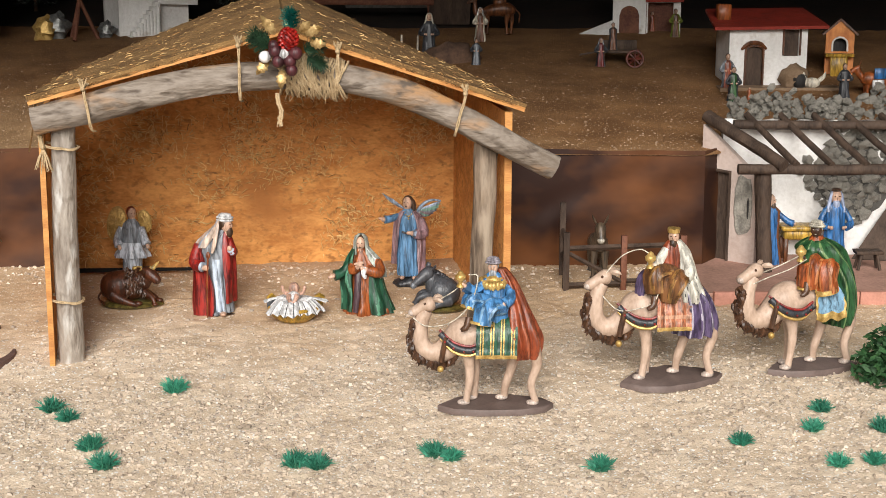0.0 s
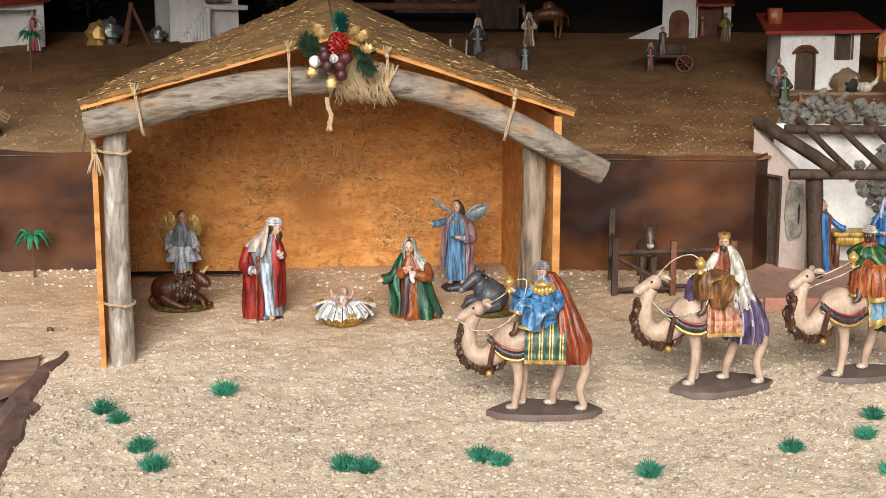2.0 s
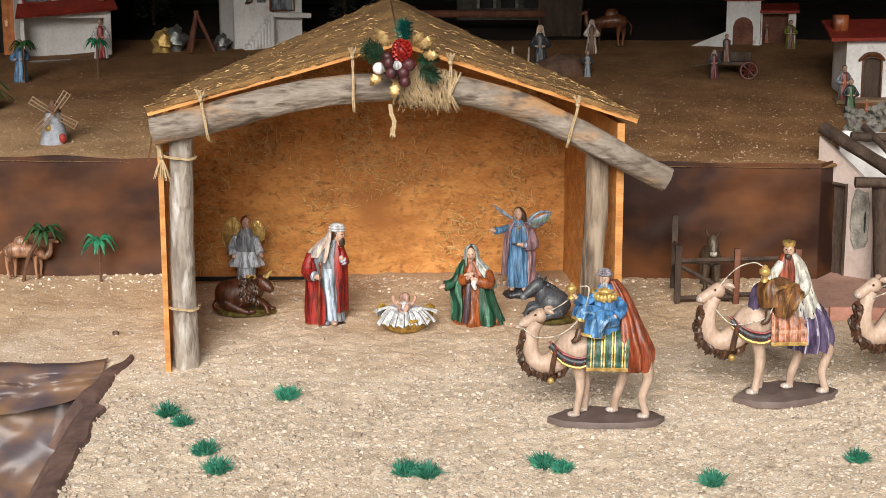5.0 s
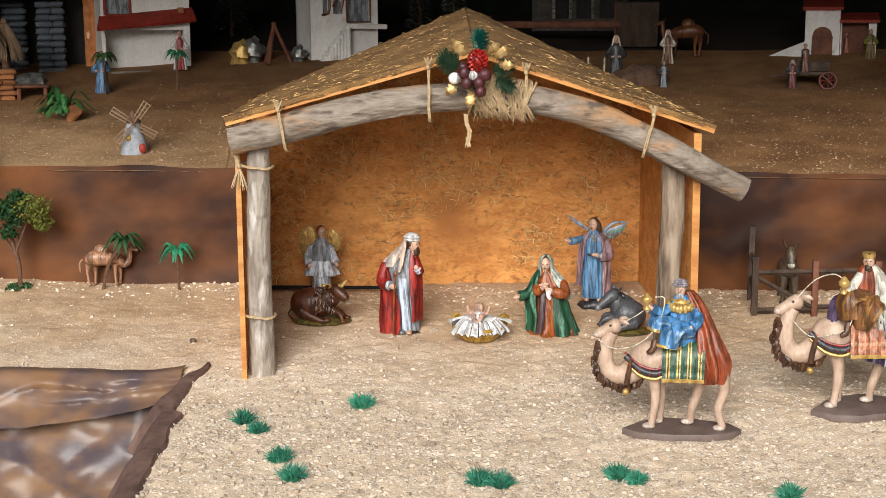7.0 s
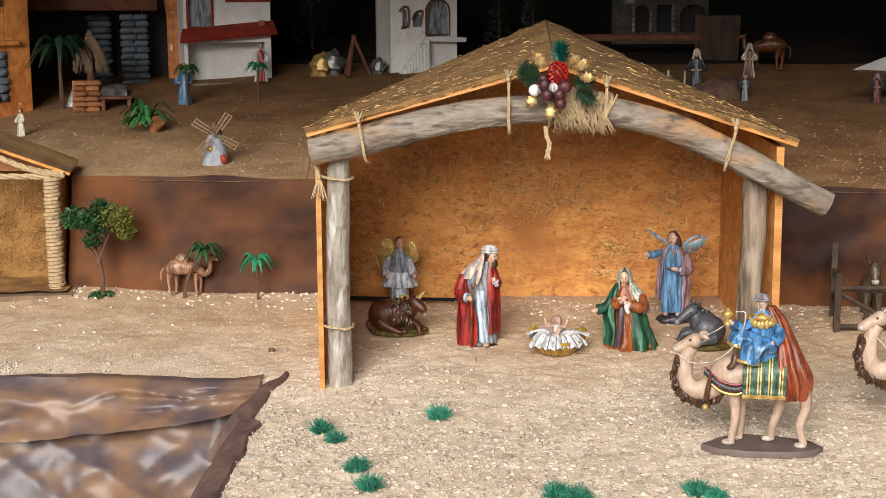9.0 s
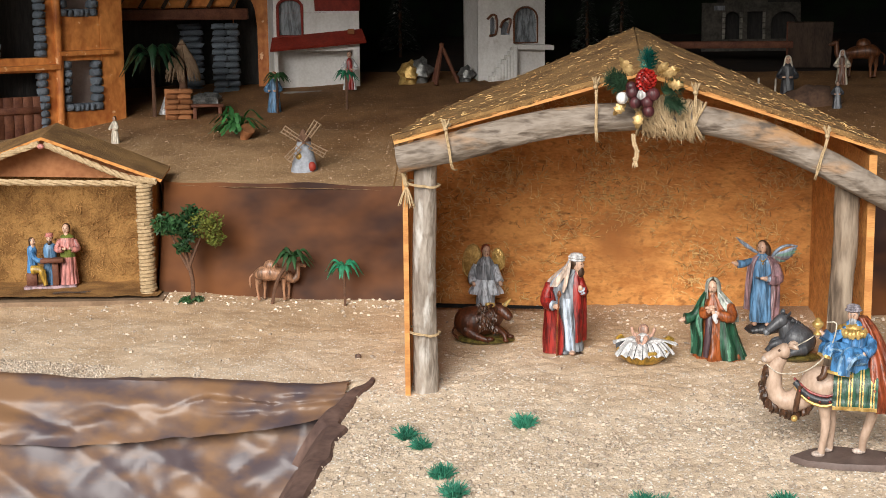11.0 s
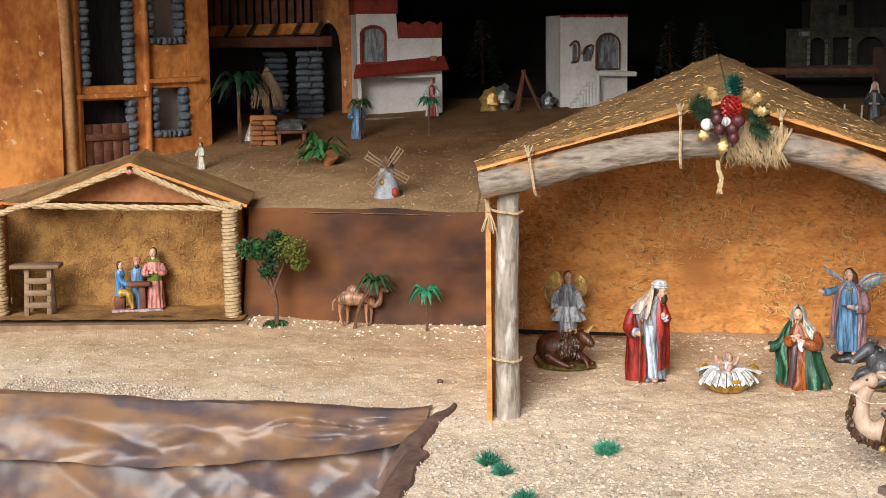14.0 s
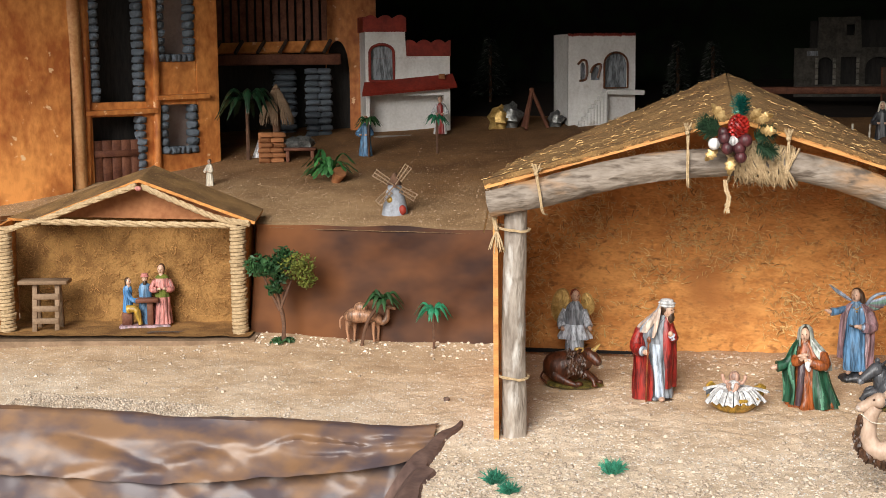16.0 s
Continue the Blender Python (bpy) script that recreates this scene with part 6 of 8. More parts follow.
# brown camel by the sheet
def small_camel(at, s, turn, label, coat=DUN):
    k = Kit()
    V3 = lambda *p: tuple(c * s for c in p)
    beast(k, [([V3(-0.030, -0.008, 0.05), V3(-0.034, -0.008, 0.03), V3(-0.031, -0.008, 0.003)], (0.009 * s, 0.0032 * s)), ([V3(-0.024, 0.008, 0.05), V3(-0.02, 0.008, 0.03), V3(-0.022, 0.008, 0.003)], (0.009 * s, 0.0032 * s)), ([V3(0.024, -0.008, 0.05), V3(0.024, -0.008, 0.03), V3(0.026, -0.008, 0.003)], (0.007 * s, 0.003 * s)), ([V3(0.028, 0.008, 0.05), V3(0.034, 0.008, 0.03), V3(0.032, 0.008, 0.003)], (0.007 * s, 0.003 * s))],
          ([V3(-0.042, 0, 0.058), V3(-0.01, 0, 0.062), V3(0.036, 0, 0.056)], [v * s for v in (0.006, 0.012, 0.015, 0.017, 0.018, 0.018, 0.017, 0.016, 0.0145, 0.012, 0.006)]),
          ([V3(0.030, 0, 0.058), V3(0.044, 0, 0.046), V3(0.054, 0, 0.056), V3(0.056, 0, 0.078)], [v * s for v in (0.012, 0.011, 0.009, 0.008, 0.0075, 0.007, 0.006, 0.0055, 0.005)]),
          ([V3(0.052, 0, 0.082), V3(0.062, 0, 0.081), V3(0.074, 0, 0.076)], [v * s for v in (0.003, 0.0058, 0.006, 0.005, 0.0045, 0.0042, 0.002)]),
          [([V3(0.052, -0.004, 0.086), V3(0.050, -0.006, 0.090), V3(0.048, -0.006, 0.090)], [v * s for v in (0.001, 0.002, 0.002, 0.0015, 0.0005)])], [V3(-0.044, 0, 0.06), V3(-0.052, 0, 0.05), V3(-0.050, 0, 0.03)], (V3(-0.004, 0, 0.078), V3(0.017, 0.012, 0.014)))
    return put(k, "camel_statue", at, [coat], label, "statue", "", turn)


small_camel((-1.135, 2.885, 0.024), 1.0, 14, "small brown camel figurine standing by the sheet")
small_camel((0.155, 4.30, 0.458), 1.25, 180, "small brown camel figurine on the dark terrace", BROWN)

# ---------------------------------------------------------------- houses
def wall(kit, w, tops, thick, holes=(), mi=0, hole_mi=None, wob=0.0):
    """A wall along x from 0 to w, front at y 0, reaching thick to the back. tops: a number or function of x. holes: (x0, x1, z0, z1, arch height)."""
    top = tops if callable(tops) else (lambda x: tops)
    xs = {0.0, w}
    for x0, x1, z0, z1, arch in holes:
        xs |= {x0, x1}
        if arch:
            xs |= {x0 + (x1 - x0) * j / 12 for j in range(1, 12)}
    if callable(tops):
        xs |= {w * j / 60 for j in range(61)}
    xs = sorted(xs)

    def ceil(h, x):
        x0, x1, z0, z1, arch = h
        t = (x - (x0 + x1) / 2) / ((x1 - x0) / 2)
        return z1 - arch + arch * math.sqrt(max(0, 1 - t * t))

    def block(xa, xb, a0, a1, b0, b1):
        s = len(kit.v)
        for y in (0, thick):
            for x, z in ((xa, a0), (xb, b0), (xb, b1), (xa, a1)):
                kit.v.append((x, y + (wob * noise.noise((x * 30, z * 30, y)) if wob else 0), z))
        for f in ((0, 1, 2, 3), (7, 6, 5, 4), (0, 4, 5, 1), (3, 2, 6, 7), (0, 3, 7, 4), (1, 5, 6, 2)):
            kit.face([s + q for q in f], mi)

    for xa, xb in zip(xs, xs[1:]):
        if xb - xa < 1e-6:
            continue
        mid = (xa + xb) / 2
        inside = sorted((h for h in holes if h[0] <= mid <= h[1]), key=lambda h: h[2])
        a, b = 0.0, 0.0
        for h in inside:
            block(xa, xb, a, h[2], b, h[2])
            a, b = ceil(h, xa), ceil(h, xb)
        block(xa, xb, a, top(xa), b, top(xb))
    # one skin: shared corners, no faces inside
    index, merged, remap = {}, [], []
    for p in kit.v:
        key = tuple(round(c, 5) for c in p)
        if key not in index:
            index[key] = len(merged)
            merged.append(p)
        remap.append(index[key])
    faces = [tuple(dict.fromkeys(remap[i] for i in f)) for f in kit.f]
    count = {}
    for f in faces:
        count[frozenset(f)] = count.get(frozenset(f), 0) + 1
    kept = [i for i, f in enumerate(faces) if len(f) > 2 and count[frozenset(f)] == 1]
    kit.v, kit.m, kit.f = merged, [kit.m[i] for i in kept], [faces[i] for i in kept]
    return kit


def moved(kit, m):
    kit.v = [tuple(m @ Vector(p)) for p in kit.v]
    return kit


def shell(ob, w, depth, h, mat_wall, holes=(), thick=0.012, side_h=None):
    """Front, two sides and back of a house as one shell part."""
    k = Kit()
    wall(k, w, h, thick, holes, wob=0.002)
    sh = side_h or (h(0) if callable(h) else h)
    for m, ln, hh in ((pose(0, depth, 0, 0, 0, -90), depth, sh), (pose(w, thick, 0, 0, 0, 90), depth - thick, h(w) if callable(h) else h), (pose(w, depth, 0, 0, 0, 180), w, min(sh, h(w) if callable(h) else h))):
        q = wall(Kit(), ln, hh, thick)
        moved(q, m)
        s = len(k.v)
        k.v.extend(q.v)
        k.f.extend(tuple(i + s for i in f) for f in q.f)
        k.m.extend(q.m)
    return k.done("wall", mat_wall, ob, smooth=False)


def arch_trim(ob, x0, x1, z0, z1, arch, r, mat_trim, y=-0.002, sill=True, name="window_frame"):
    k = Kit()
    pts = [(x0, y, z0), (x0, y, z1 - arch)] + [((x0 + x1) / 2 - (x1 - x0) / 2 * math.cos(a), y, z1 - arch + arch * math.sin(a)) for a in [math.pi * j / 12 for j in range(1, 12)]] + [(x1, y, z1 - arch), (x1, y, z0)]
    if sill:
        pts += [(x0, y, z0)]
    k.tube(pts, r, 0, 6)
    return k.done(name, mat_trim, ob)


def panel_part(ob, name, x0, x1, z0, z1, y, thick, m, label=""):
    k = Kit()
    k.slab([(x0, y, z0), (x1, y, z0), (x1, y, z1), (x0, y, z1)], thick)
    return k.done(name, m, ob, label, smooth=False)


stains(OCHRE, (0.24, 0.065, 0.015), 9, 0.54, 0.72)
stains(OCHRE, (0.80, 0.52, 0.28), 34, 0.66, 0.70)
stains(WHITEWASH, (0.42, 0.37, 0.31), 20, 0.62, 0.76)
GLASSY = paint("dull_pane", (0.30, 0.33, 0.36), 0.3)
# near-black paint that puts the shade inside openings into the colour
INNER_SHADE = paint("painted_inner_shade", (0.02, 0.017, 0.015), 0.9)
TOY = "toy village houses"
# stepped white house with red crowns
house = empty("white_house", (-1.567, 4.050, 0.418), "stepped white toy house with red crenellations and awning", "house", TOY, 28)
shell(house, 0.264, 0.16, lambda x: 0.33 - 0.076 * (x > 0.125), WHITEWASH, [(0.012, 0.245, 0.006, 0.130, 0), (0.014, 0.088, 0.175, 0.287, 0.025)])
panel_part(house, "alcove_wall", 0.012, 0.25, 0.0, 0.14, 0.075, 0.006, WHITEWASH)
panel_part(house, "pane", 0.012, 0.090, 0.17, 0.292, 0.010, 0.004, GLASSY, "dull bluish window pane")
panel_part(house, "roof", 0.005, 0.255, 0.245, 0.2455, 0.0, 0.004, ROOFRED)
arch_trim(house, 0.014, 0.088, 0.175, 0.287, 0.025, 0.0045, ROOFRED)
for x0, x1, z, ph in ((-0.004, 0.128, 0.325, 0.0), (0.130, 0.266, 0.250, 1.0)):
    k = Kit()
    wall(k, x1 - x0, lambda x: 0.040 + 0.011 * abs(math.sin(x * 70 + ph)), 0.014)
    moved(k, pose(x0, -0.003, z))
    k.done("crenellation", ROOFRED, house, smooth=False)
    k = Kit()
    wall(k, 0.15, lambda x: 0.036 + 0.011 * abs(math.sin(x * 70 + ph)), 0.012)
    moved(k, pose(x0 - 0.002, 0.15, z, 0, 0, -90))
    k.done("crenellation", ROOFRED, house, smooth=False)
k = Kit()
k.slab([(-0.016, -0.040, 0.137), (0.278, -0.040, 0.160), (0.272, 0.0, 0.196), (-0.004, 0.0, 0.172)], 0.010)
k.done("awning", ROOFRED, house, smooth=False)
k = Kit()
k.box((0.235, -0.018, 0.180), (0.018, 0.016, 0.016), 0)
k.done("chimney", TERRACOTTA, house)
k = Kit()
k.ball((0.14, -0.005, -0.004), (0.16, 0.05, 0.014), 0, 20, 5, wob=0.25)
k.done("plinth", STONE, house)
# white house with outside stairs
house = empty("stair_house", (-0.985, 4.285, 0.440), "white toy house with arched window and outside stairs", "house", TOY, 32)
shell(house, 0.222, 0.14, 0.292, WHITEWASH, [(0.118, 0.196, 0.125, 0.235, 0.036), (0.040, 0.058, 0.150, 0.205, 0.012), (0.075, 0.106, 0.150, 0.192, 0.015)])
panel_part(house, "pane", 0.112, 0.200, 0.12, 0.24, 0.012, 0.003, GLASSY, "dull grey window pane")
for x0, x1 in ((0.036, 0.062), (0.072, 0.110)):
    panel_part(house, "pane", x0, x1, 0.146, 0.208, 0.010, 0.003, GREY)
arch_trim(house, 0.118, 0.196, 0.125, 0.235, 0.036, 0.0032, BROWN)
k = Kit()
k.tube(bend([(0.030, -0.003, 0.198), (0.045, -0.004, 0.212), (0.060, -0.003, 0.204), (0.058, -0.003, 0.155), (0.036, -0.003, 0.148)], 10), 0.004, 0, 6)
k.tube(bend([(0.072, -0.003, 0.172), (0.082, -0.004, 0.192), (0.106, -0.003, 0.198), (0.096, -0.003, 0.155)], 10), 0.004, 0, 6)
k.done("window_frame", BROWN, house)
k = Kit()
k.slab([(0.112, -0.034, 0.120), (0.240, -0.034, 0.116), (0.240, 0.0, 0.118), (0.112, 0.0, 0.122)], 0.014)
k.done("landing", WHITEWASH, house, smooth=False)
for j in range(9):
    k = Kit()
    k.box((0.112 - 0.0105 * j, -0.018, 0.0), (0.012, 0.034, 0.112 - 0.0125 * j), 0, chamfer=0.2)
    k.done("step", WHITEWASH, house)
k = Kit()
for j in range(24):
    k.ball((0.004 + 0.0093 * j, 0.0, 0.290 + 0.004 * noise.noise((j * 1.3, 0, 0))), (0.006, 0.005, 0.005), 0, 7, 4)
k.done("broken_edge", ROOFRED, house)
panel_part(house, "roof", 0.0, 0.222, 0.285, 0.2855, 0.0, 0.002, WHITEWASH)
# chapel with brown door
house = empty("chapel", (0.505, 4.34, 0.458), "white toy chapel with arched brown door and red roof", "house", TOY, -7)
shell(house, 0.100, 0.12, 0.146, WHITEWASH, [(0.020, 0.080, 0.0, 0.088, 0.03)])
panel_part(house, "door", 0.018, 0.082, 0.0, 0.09, 0.008, 0.004, REDWOOD, "arched brown wooden door")
k = Kit()
k.slab([(-0.008, -0.012, 0.146), (0.108, -0.012, 0.146), (0.108, 0.13, 0.172), (-0.008, 0.13, 0.172)], 0.010)
k.done("roof", ROOFRED, house, smooth=False)
k = Kit()
wall(k, 0.102, 0.108, 0.012, [(0.004, 0.080, 0.0, 0.098, 0)])
moved(k, pose(0.102, 0.01, 0)).done("porch", WHITEWASH, house, smooth=False)
panel_part(house, "porch_wall", 0.100, 0.205, 0.0, 0.106, 0.05, 0.01, REDWOOD)
k = Kit()
k.slab([(0.098, -0.008, 0.108), (0.212, -0.008, 0.108), (0.212, 0.11, 0.128), (0.098, 0.11, 0.128)], 0.008)
k.done("roof", ROOFRED, house, smooth=False)
k = Kit()
k.slab([(-0.10, -0.04, 0.004), (0.0, -0.04, 0.004), (0.0, 0.0, 0.045), (-0.085, 0.0, 0.010)], 0.004)
k.done("ramp", WHITEWASH, house, smooth=False)
# white house with wide red roof
house = empty("red_roofed_house", (0.720, 3.615, 0.358), "white toy house with wide red roof and wooden door", "house", TOY, 2)
shell(house, 0.200, 0.15, 0.158, WHITEWASH, [(0.042, 0.088, 0.0, 0.106, 0.012), (0.140, 0.178, 0.080, 0.146, 0)])
panel_part(house, "door", 0.040, 0.090, 0.0, 0.108, 0.007, 0.004, DARKWOOD, "dark plank door")
panel_part(house, "pane", 0.138, 0.180, 0.078, 0.148, 0.007, 0.003, DARKWOOD)
arch_trim(house, 0.042, 0.088, 0.0, 0.106, 0.012, 0.003, BROWN, sill=False, name="door_frame")
k = Kit()
k.tube(bend([(0.030, -0.005, 0.096), (0.050, -0.008, 0.112), (0.075, -0.008, 0.112), (0.094, -0.005, 0.098)], 9), [0.003, 0.005, 0.006, 0.006, 0.006, 0.006, 0.006, 0.005, 0.003], 0, 7)
k.done("door_canopy", BROWN, house)
for a, b in (((0.136, -0.003, 0.152), (0.184, -0.003, 0.152)), ((0.181, -0.003, 0.15), (0.181, -0.003, 0.082)), ((0.138, -0.003, 0.15), (0.138, -0.003, 0.082))):
    k = Kit()
    k.tube([a, b], 0.004 if a[2] == b[2] else 0.0025, 0, 6)
    k.done("window_frame", BROWN, house)
k = Kit()
k.slab([(-0.045, -0.030, 0.153), (0.245, -0.030, 0.158), (0.228, 0.16, 0.198), (-0.03, 0.16, 0.194)], 0.008)
k.done("roof", ROOFRED, house, smooth=False)
k = Kit()
k.box((-0.005, 0.06, 0.165), (0.034, 0.034, 0.044), 0)
k.done("chimney", ORANGE, house)
k = Kit()
k.slab([(-0.03, -0.05, 0.002), (0.28, -0.05, 0.004), (0.28, 0.0, 0.006), (-0.03, 0.0, 0.006)], 0.01)
k.done("base_board", LADDERWOOD, house, smooth=False)
# small orange shrine
house = empty("orange_shrine", (1.005, 3.77, 0.378), "small orange shrine with arch on a yellow pedestal", "shrine", "", -12)
k = Kit()
wall(k, 0.085, lambda x: 0.135 + 0.035 * (1 - abs(x / 0.0425 - 1)), 0.05, [(0.020, 0.065, 0.075, 0.118, 0.022)])
k.done("body", OCHRE, house, smooth=False)
arch_trim(house, 0.020, 0.065, 0.075, 0.118, 0.022, 0.003, WHITEWASH, sill=False, name="arch")
# niche's shade painted as a near-black board
panel_part(house, "niche_back", 0.01, 0.07, 0.05, 0.125, 0.03, 0.005, INNER_SHADE)
for x0, x1, z0, z1 in ((-0.012, 0.0425, 0.128, 0.176), (0.0425, 0.097, 0.176, 0.128)):
    k = Kit()
    k.slab([(x0, -0.008, z0), (x1, -0.008, z1), (x1, 0.055, z1), (x0, 0.055, z0)], 0.006)
    k.done("roof", BROWN, house, smooth=False)
k = Kit()
k.box((0.042, -0.018, 0.0), (0.05, 0.035, 0.060), 0, jit=0.002)
k.box((0.042, -0.018, 0.060), (0.085, 0.045, 0.010), 0, jit=0.002)
k.done("pedestal", YELLOW, house)
house.scale = (0.86, 0.86, 0.86)

# ---------------------------------------------------------------- tall ochre building
tall = empty("ochre_building", (-2.377, 2.987, 0.262), "tall ochre toy building with stone-framed openings", "building", TOY, 53.9)
LN = 0.85
HOLES = [(LN - 0.385, LN - 0.228, 0.285, 0.60, 0), (LN - 0.190, LN - 0.072, 0.395, 0.60, 0), (LN - 0.385, LN - 0.240, 0.06, 0.245, 0), (LN - 0.185, LN - 0.068, 0.135, 0.275, 0)]
k = Kit()
wall(k, LN, 1.0, 0.045, HOLES, wob=0.004)
k.done("wall", OCHRE, tall, smooth=False)
k = Kit()
wall(k, 0.35, 1.0, 0.03)
moved(k, pose(LN, 0.03, 0, 0, 0, 90)).done("wall", OCHRE, tall, smooth=False)
# boards behind the openings; the near-black ones paint the rooms' shade
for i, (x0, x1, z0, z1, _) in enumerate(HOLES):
    panel_part(tall, "inner_wall", x0 - 0.02, x1 + 0.02, z0 - 0.02, z1 + 0.02, 0.075, 0.006, INNER_SHADE if i in (0, 2) else PLASTER)
for x in (LN - 0.20, LN - 0.408):
    k = Kit()
    k.tube(bend([(x, -0.004, 0.0), (x + 0.004, -0.006, 0.3), (x, -0.004, 0.62), (x, -0.004, 0.95)], 14), 0.011, 0, 8, wob=0.3)
    k.done("pilaster", OCHRE, tall)
for x0, x1, z in ((LN - 0.41, LN - 0.20, 0.262), (LN - 0.20, LN - 0.04, 0.300)):
    k = Kit()
    k.slab([(x0, -0.022, z), (x1, -0.022, z + 0.003), (x1, 0.01, z + 0.006), (x0, 0.01, z + 0.003)], 0.012)
    k.done("ledge", OCHRE, tall, smooth=False)
k = Kit()
k.slab([(0.0, -0.05, 0.0), (LN - 0.47, -0.05, 0.0), (LN - 0.43, 0.0, 1.0), (0.0, 0.0, 1.0)], 0.02)
k.done("buttress", OCHRE, tall, smooth=False)
k = Kit()
k.tube([(LN - 0.432, -0.010, 0.0), (LN - 0.434, -0.012, 0.35), (LN - 0.436, -0.010, 0.7), (LN - 0.436, -0.010, 0.99)], 0.024, 0, 8, wob=0.2)
k.done("corner_strip", material("pale_ochre_plaster", (0.55, 0.29, 0.12), (0.36, 0.15, 0.05), rough=0.6, scale=8, fine=90, bump=0.5, contrast=0.7), tall, "paler worn plaster corner")
for j in range(5):
    k = Kit()
    k.box((LN - 0.371 + 0.028 * j, 0.012, 0.02), (0.027, 0.010, 0.160), 0)
    k.done("door_plank", REDWOOD, tall)
k = Kit()
k.box((LN - 0.315, 0.004, 0.135), (0.135, 0.008, 0.018), 0)
k.done("door_rail", REDWOOD, tall)
# the stones round the openings
def stone_mesh(seed):
    k = Kit()
    random.seed(seed)
    k.box((0, 0, -0.5), (1, 1, 1), 0, chamfer=0.35, jit=0.08)
    ob = k.done("stone", BLUESTONE)
    me = ob.data
    bpy.data.objects.remove(ob)
    return me


SM = [stone_mesh(i) for i in range(4)]
BM = [stone_mesh(i) for i in range(5, 9)]
for me in BM:
    me.materials.clear()
    me.materials.append(TERRACOTTA)
def stone(parent, c, size, i, mat_over=None, turn=0.0):
    ob = new("stone", SM[i % 4])
    ob.parent = parent
    ob.matrix_basis = Matrix.LocRotScale(c, Euler((0, 0, turn)), size)
    return ob


cnt = 0
for (x0, x1, z0, z1), sides in (((LN - 0.385, LN - 0.228, 0.285, 0.60), "lr"), ((LN - 0.190, LN - 0.072, 0.395, 0.60), "lrb"), ((LN - 0.255, LN - 0.228, 0.06, 0.245), "r"), ((LN - 0.185, LN - 0.068, 0.135, 0.275), "lrb")):
    wdt = 0.026
    n = max(3, int((z1 - z0) / 0.0205))
    for sd in sides:
        if sd in "lr":
            for j in range(n):
                cnt += 1
                xx = x0 + wdt / 2 if sd == "l" else x1 - wdt / 2
                stone(tall, (xx, 0.012, z0 + (z1 - z0) * (j + 0.5) / n), (wdt * (0.95 + 0.2 * noise.noise((cnt, 0, 0.5))), 0.045, (z1 - z0) / n * 0.94), cnt)
        else:
            for j in range(4):
                cnt += 1
                stone(tall, (x0 + wdt + (x1 - x0 - 2 * wdt) * (j + 0.5) / 4, 0.012, z0 + 0.010), ((x1 - x0 - 2 * wdt) / 4 * 0.96, 0.045, 0.022), cnt)

# porch with balcony and stone pillar
porch = empty("porch_house", (-1.735, 4.081, 0.42), "dark toy porch with balcony and grey stone pillar", "building", TOY, 20)
for j in range(11):
    cnt += 1
    for q in (-1, 1):
        stone(porch, (0.02 * q + 0.006 * ((j % 2) - 0.5), 0, 0.010 + 0.0195 * j), (0.041 - 0.006 * (j % 2) * q, 0.05, 0.0185), cnt + q)
    stone(porch, (-0.115 + 0.004 * (j % 2), 0.09, 0.010 + 0.0195 * j), (0.07, 0.05, 0.0185), cnt)
k = Kit()
k.box((-0.14, -0.02, 0.225), (0.42, 0.05, 0.034), 0, jit=0.002)
k.done("beam", REDWOOD, porch)
for j in range(6):
    k = Kit()
    k.tube([(-0.32 + 0.068 * j, -0.055, 0.262), (-0.30 + 0.068 * j, -0.02, 0.300)], 0.006, 0, 6)
    k.done("strut", DARKWOOD, porch)
k = Kit()
k.slab([(-0.34, -0.03, 0.262), (0.03, -0.03, 0.268), (0.03, -0.01, 0.300), (-0.34, -0.01, 0.294)], 0.008)
k.done("balcony_floor", OCHRE, porch, smooth=False)
for j in range(15):
    k = Kit()
    k.box((-0.33 + 0.025 * j, -0.005, 0.296), (0.017, 0.006, 0.24), 0, jit=0.001)
    k.done("balcony_slat", REDWOOD, porch)
# shade under the porch, painted as a near-black board
panel_part(porch, "back_wall", -0.36, 0.04, 0.0, 0.6, 0.16, 0.02, INNER_SHADE)
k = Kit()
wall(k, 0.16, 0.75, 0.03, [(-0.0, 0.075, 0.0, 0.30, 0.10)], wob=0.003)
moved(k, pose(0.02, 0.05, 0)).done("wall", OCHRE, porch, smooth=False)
# the same painted dark fills the arch
panel_part(porch, "arch_back", 0.0, 0.12, 0.0, 0.33, 0.10, 0.01, INNER_SHADE)
# low brick wall with bench in front of the porch
bench = empty("brick_bench", (-1.70, 3.67, 0.366), "low toy brick wall with wooden bench and foil", "bench", "", 22)
for i in range(6):
    for j in range(2):
        ob = new("brick", BM[(i + j) % 4])
        ob.parent = bench
        ob.matrix_basis = Matrix.LocRotScale((-0.030 + 0.036 * j + 0.006 * (i % 2), 0, 0.008 + 0.0145 * i), None, (0.035, 0.022, 0.0138))
k = Kit()
k.box((-0.012, 0.008, 0.0), (0.072, 0.012, 0.088), 0)
k.done("wall_core", TERRACOTTA, bench)
k = Kit()
k.box((0.07, 0.0, 0.036), (0.09, 0.04, 0.008), 0)
k.done("seat", REDWOOD, bench)
for x in (0.035, 0.105):
    k = Kit()
    k.box((x, 0, 0.0), (0.010, 0.03, 0.037), 0)
    k.done("leg", REDWOOD, bench)
k = Kit()
k.ball((0.065, 0.03, 0.055), (0.045, 0.03, 0.02), 0, 16, 8, wob=0.6)
k.done("foil", TINSEL, bench, "crumpled silver foil")
